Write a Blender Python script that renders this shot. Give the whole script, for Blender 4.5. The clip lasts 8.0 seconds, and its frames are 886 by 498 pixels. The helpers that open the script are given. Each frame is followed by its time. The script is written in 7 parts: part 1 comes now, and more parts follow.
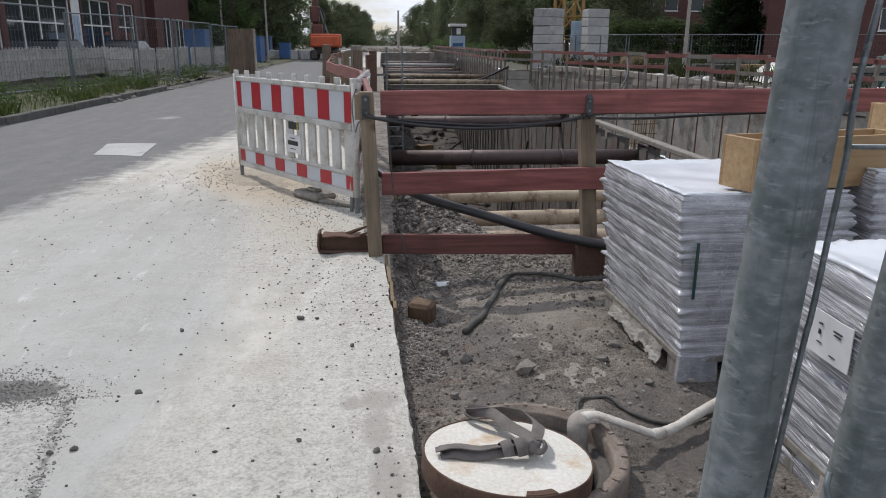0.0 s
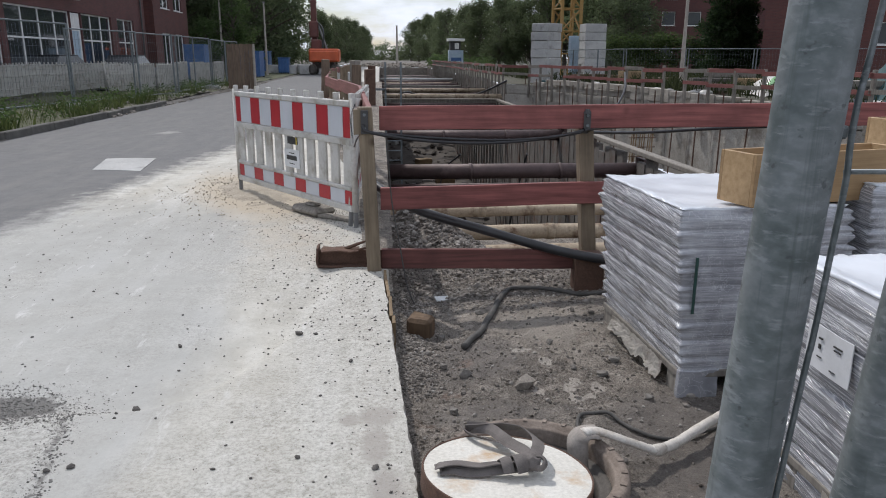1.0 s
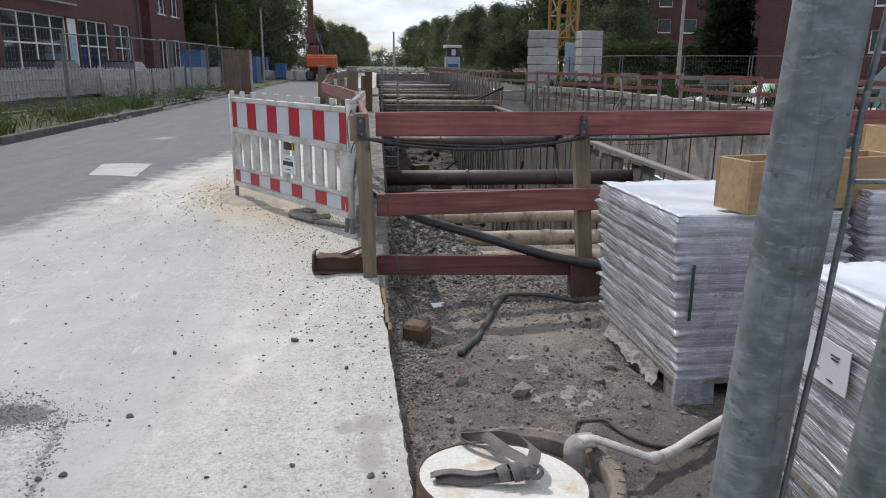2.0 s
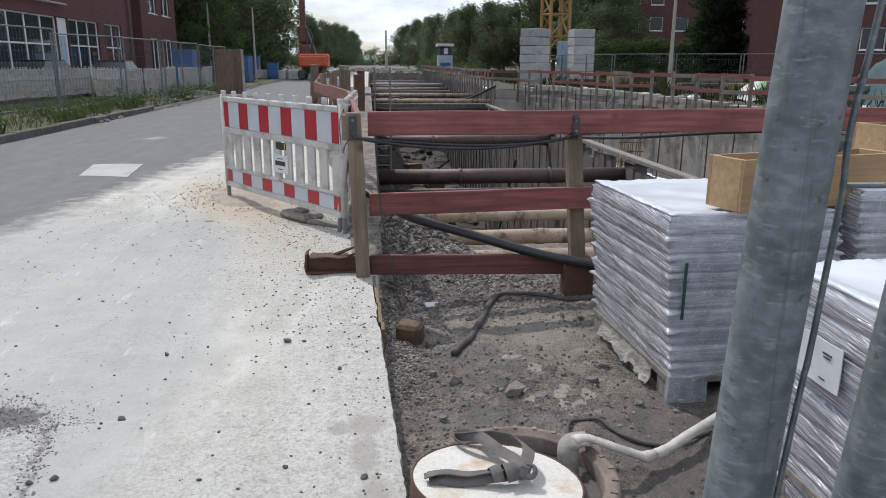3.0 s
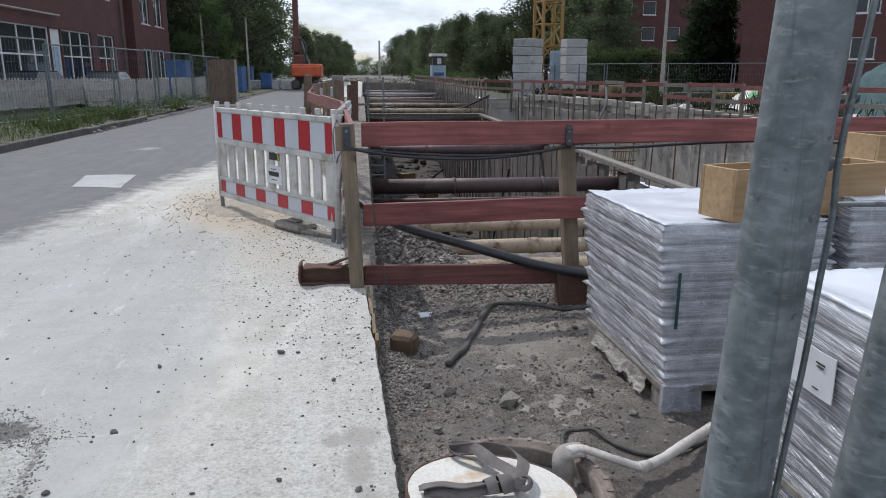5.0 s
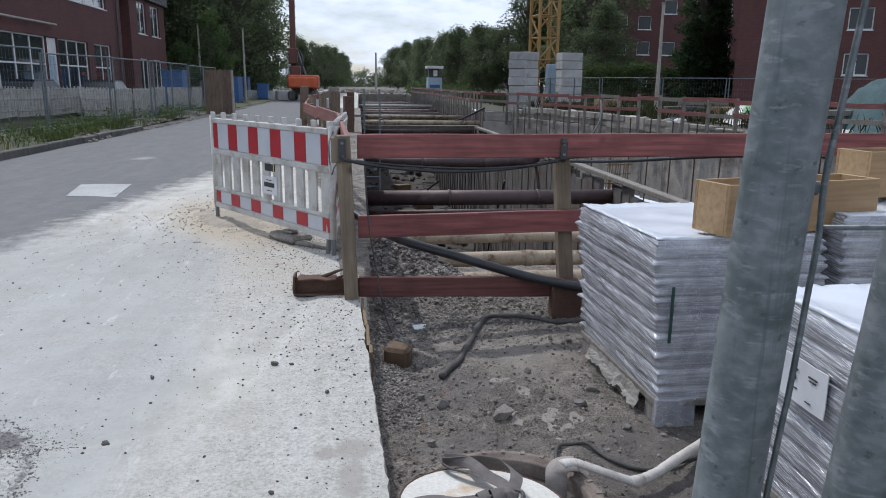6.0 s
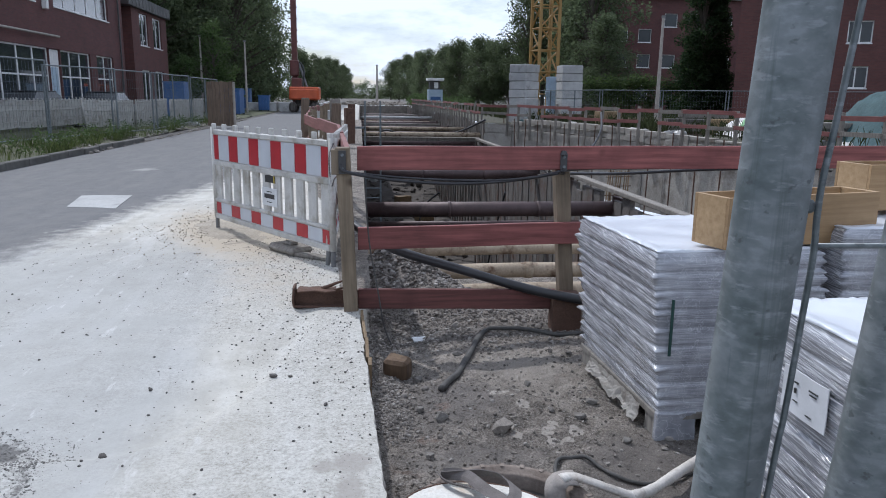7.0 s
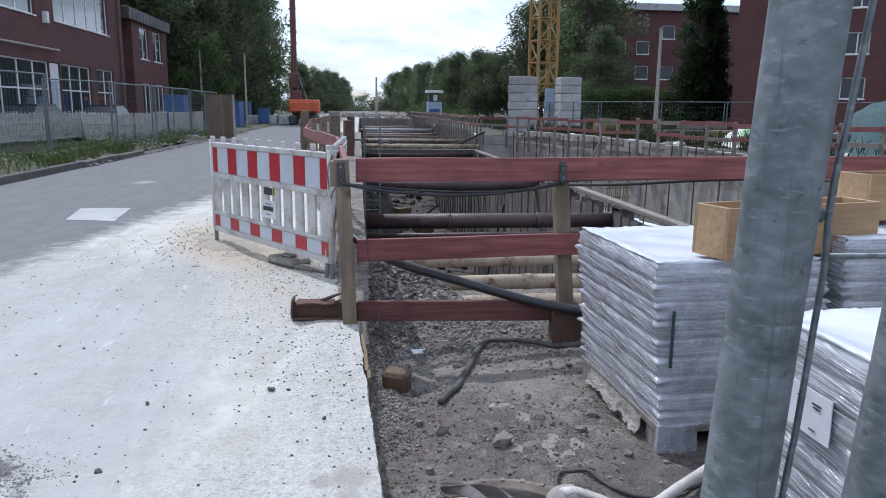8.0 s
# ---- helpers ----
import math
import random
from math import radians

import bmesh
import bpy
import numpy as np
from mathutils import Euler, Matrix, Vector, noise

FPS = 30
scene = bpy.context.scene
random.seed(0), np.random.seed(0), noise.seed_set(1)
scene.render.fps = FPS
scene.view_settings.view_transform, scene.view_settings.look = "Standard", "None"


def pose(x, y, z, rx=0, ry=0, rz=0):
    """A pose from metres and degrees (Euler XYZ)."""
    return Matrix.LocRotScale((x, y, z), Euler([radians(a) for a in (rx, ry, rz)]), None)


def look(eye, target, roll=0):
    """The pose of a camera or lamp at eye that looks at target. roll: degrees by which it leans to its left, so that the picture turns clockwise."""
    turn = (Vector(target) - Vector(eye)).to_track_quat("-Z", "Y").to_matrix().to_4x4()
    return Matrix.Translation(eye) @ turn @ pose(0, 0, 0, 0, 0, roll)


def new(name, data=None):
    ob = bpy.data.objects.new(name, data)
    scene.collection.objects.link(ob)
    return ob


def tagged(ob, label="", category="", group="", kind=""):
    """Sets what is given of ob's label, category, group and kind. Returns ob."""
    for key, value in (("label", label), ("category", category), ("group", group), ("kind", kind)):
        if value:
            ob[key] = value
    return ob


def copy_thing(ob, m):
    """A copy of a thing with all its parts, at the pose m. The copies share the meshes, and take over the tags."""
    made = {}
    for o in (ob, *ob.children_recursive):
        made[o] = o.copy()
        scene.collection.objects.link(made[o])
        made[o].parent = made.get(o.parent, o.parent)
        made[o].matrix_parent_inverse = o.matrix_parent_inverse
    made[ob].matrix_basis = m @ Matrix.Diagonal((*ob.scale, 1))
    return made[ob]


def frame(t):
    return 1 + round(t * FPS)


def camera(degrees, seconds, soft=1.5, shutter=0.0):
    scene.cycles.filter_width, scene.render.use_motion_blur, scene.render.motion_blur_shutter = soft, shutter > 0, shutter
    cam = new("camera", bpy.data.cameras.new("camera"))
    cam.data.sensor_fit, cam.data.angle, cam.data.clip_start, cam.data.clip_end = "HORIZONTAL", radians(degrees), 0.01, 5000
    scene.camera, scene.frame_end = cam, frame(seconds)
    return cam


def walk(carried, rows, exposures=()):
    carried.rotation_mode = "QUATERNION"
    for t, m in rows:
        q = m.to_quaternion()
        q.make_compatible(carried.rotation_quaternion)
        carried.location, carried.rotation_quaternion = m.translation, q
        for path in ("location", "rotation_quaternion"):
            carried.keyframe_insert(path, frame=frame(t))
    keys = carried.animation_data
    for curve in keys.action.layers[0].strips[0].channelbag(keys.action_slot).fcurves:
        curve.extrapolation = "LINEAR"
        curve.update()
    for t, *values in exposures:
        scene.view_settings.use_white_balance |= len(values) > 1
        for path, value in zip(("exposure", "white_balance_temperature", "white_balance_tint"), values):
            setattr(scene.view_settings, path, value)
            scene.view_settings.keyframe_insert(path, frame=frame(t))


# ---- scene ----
cam = camera(63.2, 8.0, soft=1.0)
PATH = [
    (0, (-0.018, 0.005, 1.487), (0.144, 1.921, 0.937), 0.4),
    (0.5, (-0.024, 0.005, 1.49), (0.137, 1.926, 0.957), 0.6),
    (1, (-0.018, 0.009, 1.494), (0.148, 1.935, 0.98), 0.3),
    (1.5, (-0.017, 0.015, 1.493), (0.151, 1.945, 0.996), 0.4),
    (3, (-0.012, 0.028, 1.497), (0.182, 1.954, 0.996), 0.3),
    (3.5, (-0.01, 0.03, 1.497), (0.186, 1.957, 0.998), 0.2),
    (4, (-0.009, 0.034, 1.498), (0.189, 1.962, 1.004), 0.1),
    (5.5, (-0.012, 0.026, 1.507), (0.209, 1.959, 1.045), 0.4),
    (6, (-0.011, 0.024, 1.51), (0.215, 1.961, 1.065), 0.7),
    (6.5, (-0.007, 0.026, 1.512), (0.22, 1.965, 1.082), 0.7),
    (7, (-0.005, 0.028, 1.513), (0.22, 1.972, 1.099), 0.8),
    (7.5, (-0.004, 0.033, 1.511), (0.222, 1.98, 1.114), 0.9),
    (8, (0.001, 0.047, 1.509), (0.227, 1.997, 1.127), 0.6),
]
walk(cam, [(t, look(eye, target, roll)) for t, eye, target, roll in PATH],
     exposures=[(0, -0.15, 6450, 12), (1.5, -0.08, 6350, 12), (3, 0.02, 6300, 11.5), (4.2, 0.05, 6250, 11), (5.5, -0.14, 6050, 11.5), (6.5, -0.13, 5900, 11.5), (7.2, 0.05, 5800, 12), (8, 0.14, 5680, 12.5)])

# ---------------------------------------------------------------- world, sun
SUN_TO = Vector((-0.50, 0.866, 1.22)).normalized()
world = bpy.data.worlds.new("daylight")
scene.world = world
world.use_nodes = True
wn, wl = world.node_tree.nodes, world.node_tree.links
wn.clear()
w_out, w_bg, w_sky = wn.new("ShaderNodeOutputWorld"), wn.new("ShaderNodeBackground"), wn.new("ShaderNodeTexSky")
w_sky.sky_type, w_sky.sun_disc = "NISHITA", False
w_sky.sun_elevation = math.asin(SUN_TO.z)
w_sky.sun_rotation = math.atan2(SUN_TO.x, SUN_TO.y)
w_sky.air_density, w_sky.dust_density = 1.2, 0.6
w_tc, w_map, w_noise, w_ramp, w_mix = (wn.new("ShaderNodeTexCoord"), wn.new("ShaderNodeMapping"), wn.new("ShaderNodeTexNoise"),
                                       wn.new("ShaderNodeValToRGB"), wn.new("ShaderNodeMixRGB"))
w_map.inputs["Scale"].default_value = (1.0, 1.0, 3.2)
w_noise.inputs["Scale"].default_value, w_noise.inputs["Detail"].default_value, w_noise.inputs["Roughness"].default_value = 3.4, 7, 0.6
w_ramp.color_ramp.elements[0].position, w_ramp.color_ramp.elements[1].position = 0.36, 0.54
w_mix.inputs[2].default_value = (12.6, 13.4, 14.8, 1)
wl.new(w_tc.outputs["Generated"], w_map.inputs["Vector"])
wl.new(w_map.outputs["Vector"], w_noise.inputs["Vector"])
wl.new(w_noise.outputs["Fac"], w_ramp.inputs["Fac"])
wl.new(w_ramp.outputs["Color"], w_mix.inputs[0])
wl.new(w_sky.outputs["Color"], w_mix.inputs[1])
wl.new(w_mix.outputs["Color"], w_bg.inputs["Color"])
w_bg.inputs["Strength"].default_value = 0.079
wl.new(w_bg.outputs["Background"], w_out.inputs["Surface"])

sun = new("sun", bpy.data.lights.new("sun", "SUN"))
sun.data.energy, sun.data.angle, sun.data.color = 2.8, radians(0.7), (1.0, 0.96, 0.9)
sun.matrix_world = look((0, 0, 60), Vector((0, 0, 60)) - SUN_TO)

# ---------------------------------------------------------------- materials


def shader(name):
    m = bpy.data.materials.new(name)
    m.use_nodes = True
    nodes, links = m.node_tree.nodes, m.node_tree.links
    return m, nodes, links, nodes["Principled BSDF"]


def coords(nodes, links, stretch=(1, 1, 1), spread=True):
    """Object coordinates in metres, shifted by chance from one piece to the next."""
    tc, mp = nodes.new("ShaderNodeTexCoord"), nodes.new("ShaderNodeMapping")
    mp.inputs["Scale"].default_value = stretch
    if spread:
        info, mul, add = nodes.new("ShaderNodeObjectInfo"), nodes.new("ShaderNodeMath"), nodes.new("ShaderNodeVectorMath")
        mul.operation, mul.inputs[1].default_value = "MULTIPLY", 37.0
        links.new(info.outputs["Random"], mul.inputs[0])
        links.new(tc.outputs["Object"], add.inputs[0])
        links.new(mul.outputs[0], add.inputs[1])
        links.new(add.outputs[0], mp.inputs["Vector"])
    else:
        links.new(tc.outputs["Object"], mp.inputs["Vector"])
    return mp.outputs["Vector"]


def noise_of(nodes, links, vec, scale, detail=4, rough=0.55):
    n = nodes.new("ShaderNodeTexNoise")
    n.inputs["Scale"].default_value, n.inputs["Detail"].default_value, n.inputs["Roughness"].default_value = scale, detail, rough
    links.new(vec, n.inputs["Vector"])
    return n.outputs["Fac"]


def ramp_of(nodes, links, fac, stops):
    r = nodes.new("ShaderNodeValToRGB")
    r.color_ramp.elements[0].position, r.color_ramp.elements[0].color = stops[0][0], (*stops[0][1], 1)
    r.color_ramp.elements[1].position, r.color_ramp.elements[1].color = stops[-1][0], (*stops[-1][1], 1)
    for p, c in stops[1:-1]:
        e = r.color_ramp.elements.new(p)
        e.color = (*c, 1)
    links.new(fac, r.inputs["Fac"])
    return r.outputs["Color"]


def mixed(nodes, links, fac, a, b, how="MIX"):
    m = nodes.new("ShaderNodeMixRGB")
    m.blend_type = how
    for k, v in ((0, fac), (1, a), (2, b)):
        if isinstance(v, (int, float)):
            m.inputs[k].default_value = v
        elif isinstance(v, tuple):
            m.inputs[k].default_value = (*v, 1)
        else:
            links.new(v, m.inputs[k])
    return m.outputs["Color"]


def bumped(nodes, links, bsdf, height, strength, dist):
    b = nodes.new("ShaderNodeBump")
    b.inputs["Strength"].default_value, b.inputs["Distance"].default_value = strength, dist
    links.new(height, b.inputs["Height"])
    links.new(b.outputs["Normal"], bsdf.inputs["Normal"])


def surface(name, dark, light, scale=4.0, rough=0.8, metal=0.0, bump=0.3, bscale=60.0, bdist=0.004, grain=0.35,
            stretch=(1, 1, 1), stain=None, stain_at=(0.56, 0.7), stain_scale=2.0, vary=0.0, rvar=0.12):
    """Two tones in large soft patches, a fine grain over them, stains of their own colour, and relief."""
    m, n, l, p = shader(name)
    v = coords(n, l, stretch)
    col = ramp_of(n, l, noise_of(n, l, v, scale, 5), [(0.3, dark), (0.7, light)])
    fine = noise_of(n, l, v, bscale, 4, 0.65)
    col = mixed(n, l, grain, col, ramp_of(n, l, fine, [(0.25, tuple(c * 0.45 for c in dark)), (0.75, tuple(min(1, c * 1.4) for c in light))]))
    if stain:
        fac = ramp_of(n, l, noise_of(n, l, v, stain_scale, 6, 0.65), [(stain_at[0], (0, 0, 0)), (stain_at[1], (1, 1, 1))])
        col = mixed(n, l, fac, col, stain)
    if vary:
        info = n.new("ShaderNodeObjectInfo")
        tone = ramp_of(n, l, info.outputs["Random"], [(0, (1 - vary,) * 3), (1, (1 + vary,) * 3)])
        col = mixed(n, l, 1.0, col, tone, "MULTIPLY")
    l.new(col, p.inputs["Base Color"])
    r = n.new("ShaderNodeMapRange")
    r.inputs["To Min"].default_value, r.inputs["To Max"].default_value = max(0.04, rough - rvar), min(1, rough + rvar)
    l.new(noise_of(n, l, v, scale * 3, 3), r.inputs["Value"])
    l.new(r.outputs["Result"], p.inputs["Roughness"])
    p.inputs["Metallic"].default_value = metal
    if bump:
        bumped(n, l, p, fine, bump, bdist)
    return m


def timber(name, dark, light, along=0, rough=0.75, knots=None, tone=0.12, scale=1.0):
    """Sawn wood, its grain along one axis, with darker knots."""
    m, n, l, p = shader(name)
    st = [14.0 * scale, 14.0 * scale, 14.0 * scale]
    st[along] = 0.8 * scale
    v = coords(n, l, tuple(st))
    g = noise_of(n, l, v, 2.2, 6, 0.6)
    col = ramp_of(n, l, g, [(0.3, dark), (0.5, tuple((a + b) / 2 for a, b in zip(dark, light))), (0.72, light)])
    flat = coords(n, l, (1, 1, 1))
    worn = noise_of(n, l, flat, 3.0, 5, 0.6)
    col = mixed(n, l, ramp_of(n, l, worn, [(0.45, (0, 0, 0)), (0.8, (0.6, 0.6, 0.6))]), col, tuple(c * 0.55 for c in dark))
    if knots:
        vo = n.new("ShaderNodeTexVoronoi")
        vo.inputs["Scale"].default_value = 3.2
        l.new(flat, vo.inputs["Vector"])
        col = mixed(n, l, ramp_of(n, l, vo.outputs["Distance"], [(0.05, (1, 1, 1)), (0.15, (0, 0, 0))]), col, knots)
    info = n.new("ShaderNodeObjectInfo")
    col = mixed(n, l, 1.0, col, ramp_of(n, l, info.outputs["Random"], [(0, (1 - tone,) * 3), (1, (1 + tone,) * 3)]), "MULTIPLY")
    l.new(col, p.inputs["Base Color"])
    p.inputs["Roughness"].default_value = rough
    bumped(n, l, p, g, 0.35, 0.003)
    return m


def plain(name, col, rough=0.5, metal=0.0, spec=0.5):
    return surface(name, tuple(c * 0.86 for c in col), tuple(min(1, c * 1.08) for c in col), 6.0, rough, metal, 0.08, 120.0, 0.001, 0.08)


def attribute(n, name):
    a = n.new("ShaderNodeAttribute")
    a.attribute_name = name
    return a.outputs["Fac"]


def scaled(n, l, value, by):
    m = n.new("ShaderNodeMath")
    m.operation, m.inputs[1].default_value = "MULTIPLY", by
    l.new(value, m.inputs[0])
    return m.outputs[0]


def pavement_material():
    """Cement-dusted concrete that gives way to asphalt along a ragged line, with loose grit, a damp stain and a broken patch."""
    m, n, l, p = shader("dusty_pavement")
    v = coords(n, l, spread=False)
    big, mid, fine = noise_of(n, l, v, 0.7, 6, 0.62), noise_of(n, l, v, 4.5, 8, 0.68), noise_of(n, l, v, 60.0, 6, 0.75)
    grit, coarse = noise_of(n, l, v, 30.0, 3, 0.6), noise_of(n, l, v, 19.0, 7, 0.75)
    swirl = noise_of(n, l, coords(n, l, (2.6, 0.55, 1), False), 1.5, 7, 0.6)
    conc = ramp_of(n, l, big, [(0.38, (0.412, 0.392, 0.343)), (0.5, (0.476, 0.459, 0.408)), (0.62, (0.540, 0.527, 0.478))])
    conc = mixed(n, l, 0.35, conc, ramp_of(n, l, mid, [(0.40, (0.348, 0.325, 0.281)), (0.5, (0.471, 0.453, 0.404)), (0.60, (0.594, 0.581, 0.536))]))
    conc = mixed(n, l, ramp_of(n, l, swirl, [(0.50, (0, 0, 0)), (0.64, (0.6, 0.6, 0.6))]), conc, (0.605, 0.596, 0.562))
    conc = mixed(n, l, ramp_of(n, l, swirl, [(0.34, (0.55, 0.55, 0.55)), (0.46, (0, 0, 0))]), conc, (0.374, 0.350, 0.296))
    # concrete turns greyer and darker towards the left
    left_grey = n.new("ShaderNodeMath")
    left_grey.operation, left_grey.inputs[1].default_value = "MULTIPLY_ADD", 0.8
    l.new(noise_of(n, l, coords(n, l, (1.0, 0.5, 1), False), 1.3, 6, 0.65), left_grey.inputs[0])
    l.new(attribute(n, "left_grey"), left_grey.inputs[2])
    conc = mixed(n, l, ramp_of(n, l, left_grey.outputs[0], [(0.48, (0, 0, 0)), (0.80, (0.9, 0.9, 0.9))]), conc, mixed(n, l, 0.3, (0.30, 0.307, 0.304), conc))
    scuff = noise_of(n, l, coords(n, l, (9.0, 2.2, 1), False), 1.0, 5, 0.7)
    conc = mixed(n, l, ramp_of(n, l, scuff, [(0.60, (0, 0, 0)), (0.70, (0.5, 0.5, 0.5))]), conc, (0.663, 0.663, 0.655))
    worn = noise_of(n, l, v, 1.7, 5, 0.6)
    rough_here = n.new("ShaderNodeMath")
    rough_here.operation, rough_here.inputs[1].default_value = "MULTIPLY_ADD", 0.9
    l.new(worn, rough_here.inputs[0])
    l.new(attribute(n, "coarse"), rough_here.inputs[2])
    rough_here = ramp_of(n, l, rough_here.outputs[0], [(0.42, (0.12, 0.12, 0.12)), (0.85, (1, 1, 1))])
    pitted = mixed(n, l, 0.36, conc, ramp_of(n, l, coarse, [(0.40, (0.17, 0.157, 0.132)), (0.47, (0.42, 0.407, 0.37)), (0.54, (0.48, 0.467, 0.43)), (0.61, (0.64, 0.632, 0.60))]))
    pitted = mixed(n, l, 0.3, pitted, ramp_of(n, l, fine, [(0.41, (0.12, 0.112, 0.096)), (0.49, (0.44, 0.43, 0.395)), (0.60, (0.68, 0.675, 0.645))]))
    conc = mixed(n, l, rough_here, conc, pitted)
    conc = mixed(n, l, ramp_of(n, l, grit, [(0.65, (0, 0, 0)), (0.71, (0.5, 0.5, 0.5))]), conc, (0.20, 0.185, 0.16))
    asph = ramp_of(n, l, mid, [(0.34, (0.085, 0.085, 0.089)), (0.66, (0.132, 0.132, 0.133))])
    asph = mixed(n, l, 0.3, asph, ramp_of(n, l, fine, [(0.3, (0.06, 0.06, 0.06)), (0.7, (0.32, 0.32, 0.32))]))
    asph = mixed(n, l, ramp_of(n, l, swirl, [(0.46, (0, 0, 0)), (0.68, (0.6, 0.6, 0.6))]), asph, (0.175, 0.171, 0.163))

    def ragged(name, amount, lo, hi, extra=None):
        add = n.new("ShaderNodeMath")
        add.operation = "MULTIPLY_ADD"
        add.inputs[1].default_value = amount
        l.new(extra or mid, add.inputs[0])
        l.new(attribute(n, name), add.inputs[2])
        return ramp_of(n, l, add.outputs[0], [(lo, (0, 0, 0)), (hi, (1, 1, 1))])

    col = mixed(n, l, ragged("concrete", 0.5, 0.56, 0.80), asph, conc)
    col = mixed(n, l, ragged("sand", 0.7, 0.62, 1.05), col, (0.425, 0.37, 0.29))
    col = mixed(n, l, ragged("grit", 0.8, 0.85, 1.1, grit), col, (0.17, 0.165, 0.155))
    col = mixed(n, l, mixed(n, l, 1.0, ragged("damp", 0.7, 0.62, 0.86), (0.75, 0.75, 0.75), "MULTIPLY"), col, (0.33, 0.305, 0.275))
    col = mixed(n, l, ragged("cover", 0.5, 0.60, 0.95), col, (0.36, 0.355, 0.335))
    l.new(col, p.inputs["Base Color"])
    p.inputs["Roughness"].default_value = 0.9
    h = mixed(n, l, 0.4, mixed(n, l, 0.5, mid, coarse), fine)
    h = mixed(n, l, rough_here, (0.5, 0.5, 0.5), h)
    bumped(n, l, p, h, 0.8, 0.02)
    return m


def dirt_material():
    """Trampled building-site mud: pale where it dried and where sunlight is painted in, dark and smooth where damp,
    crumbly elsewhere, with brick dust.
    """
    m, n, l, p = shader("building_site_dirt")
    v = coords(n, l, spread=False)
    big, mid, fine = noise_of(n, l, v, 1.9, 7, 0.66), noise_of(n, l, v, 10.0, 8, 0.74), noise_of(n, l, v, 95.0, 5, 0.7)
    col = ramp_of(n, l, big, [(0.40, (0.108, 0.086, 0.069)), (0.5, (0.189, 0.156, 0.129)), (0.60, (0.351, 0.305, 0.260))])
    col = mixed(n, l, 0.55, col, ramp_of(n, l, mid, [(0.41, (0.048, 0.040, 0.034)), (0.48, (0.163, 0.139, 0.117)), (0.53, (0.226, 0.195, 0.165)), (0.60, (0.482, 0.432, 0.378))]))
    col = mixed(n, l, 0.32, col, ramp_of(n, l, fine, [(0.42, (0.039, 0.035, 0.030)), (0.60, (0.560, 0.515, 0.450))]))
    dry_lit = n.new("ShaderNodeMath")
    dry_lit.operation, dry_lit.inputs[1].default_value = "MULTIPLY_ADD", 0.5
    l.new(mid, dry_lit.inputs[0])
    l.new(attribute(n, "pale"), dry_lit.inputs[2])
    col = mixed(n, l, ramp_of(n, l, dry_lit.outputs[0], [(0.34, (0, 0, 0)), (0.85, (0.75, 0.75, 0.75))]), col, (0.389, 0.347, 0.298))
    damp = n.new("ShaderNodeMath")
    damp.operation, damp.inputs[1].default_value = "MULTIPLY_ADD", 0.6
    l.new(noise_of(n, l, v, 3.0, 7, 0.7), damp.inputs[0])
    l.new(attribute(n, "moist"), damp.inputs[2])
    damp = ramp_of(n, l, damp.outputs[0], [(0.42, (0, 0, 0)), (0.60, (0.92, 0.92, 0.92))])
    col = mixed(n, l, damp, col, mixed(n, l, 0.25, (0.082, 0.071, 0.063), col))
    brick = noise_of(n, l, v, 3.1, 4, 0.6)
    col = mixed(n, l, ramp_of(n, l, brick, [(0.63, (0, 0, 0)), (0.74, (0.5, 0.5, 0.5))]), col, (0.19, 0.10, 0.065))
    smear = n.new("ShaderNodeMath")
    smear.operation, smear.inputs[1].default_value = "MULTIPLY_ADD", 0.9
    l.new(noise_of(n, l, v, 13.0, 3, 0.5), smear.inputs[0])
    l.new(attribute(n, "dried"), smear.inputs[2])
    col = mixed(n, l, ramp_of(n, l, scaled(n, l, smear.outputs[0], 0.5), [(0.45, (0, 0, 0)), (0.475, (0.85, 0.85, 0.85))]), col, (0.47, 0.425, 0.375))
    l.new(col, p.inputs["Base Color"])
    l.new(mixed(n, l, damp, (0.93, 0.93, 0.93), (0.6, 0.6, 0.6)), p.inputs["Roughness"])
    relief = mixed(n, l, 0.4, mid, fine)
    bumped(n, l, p, mixed(n, l, damp, relief, mixed(n, l, 0.55, relief, (0.5, 0.5, 0.5))), 1.0, 0.06)
    return m


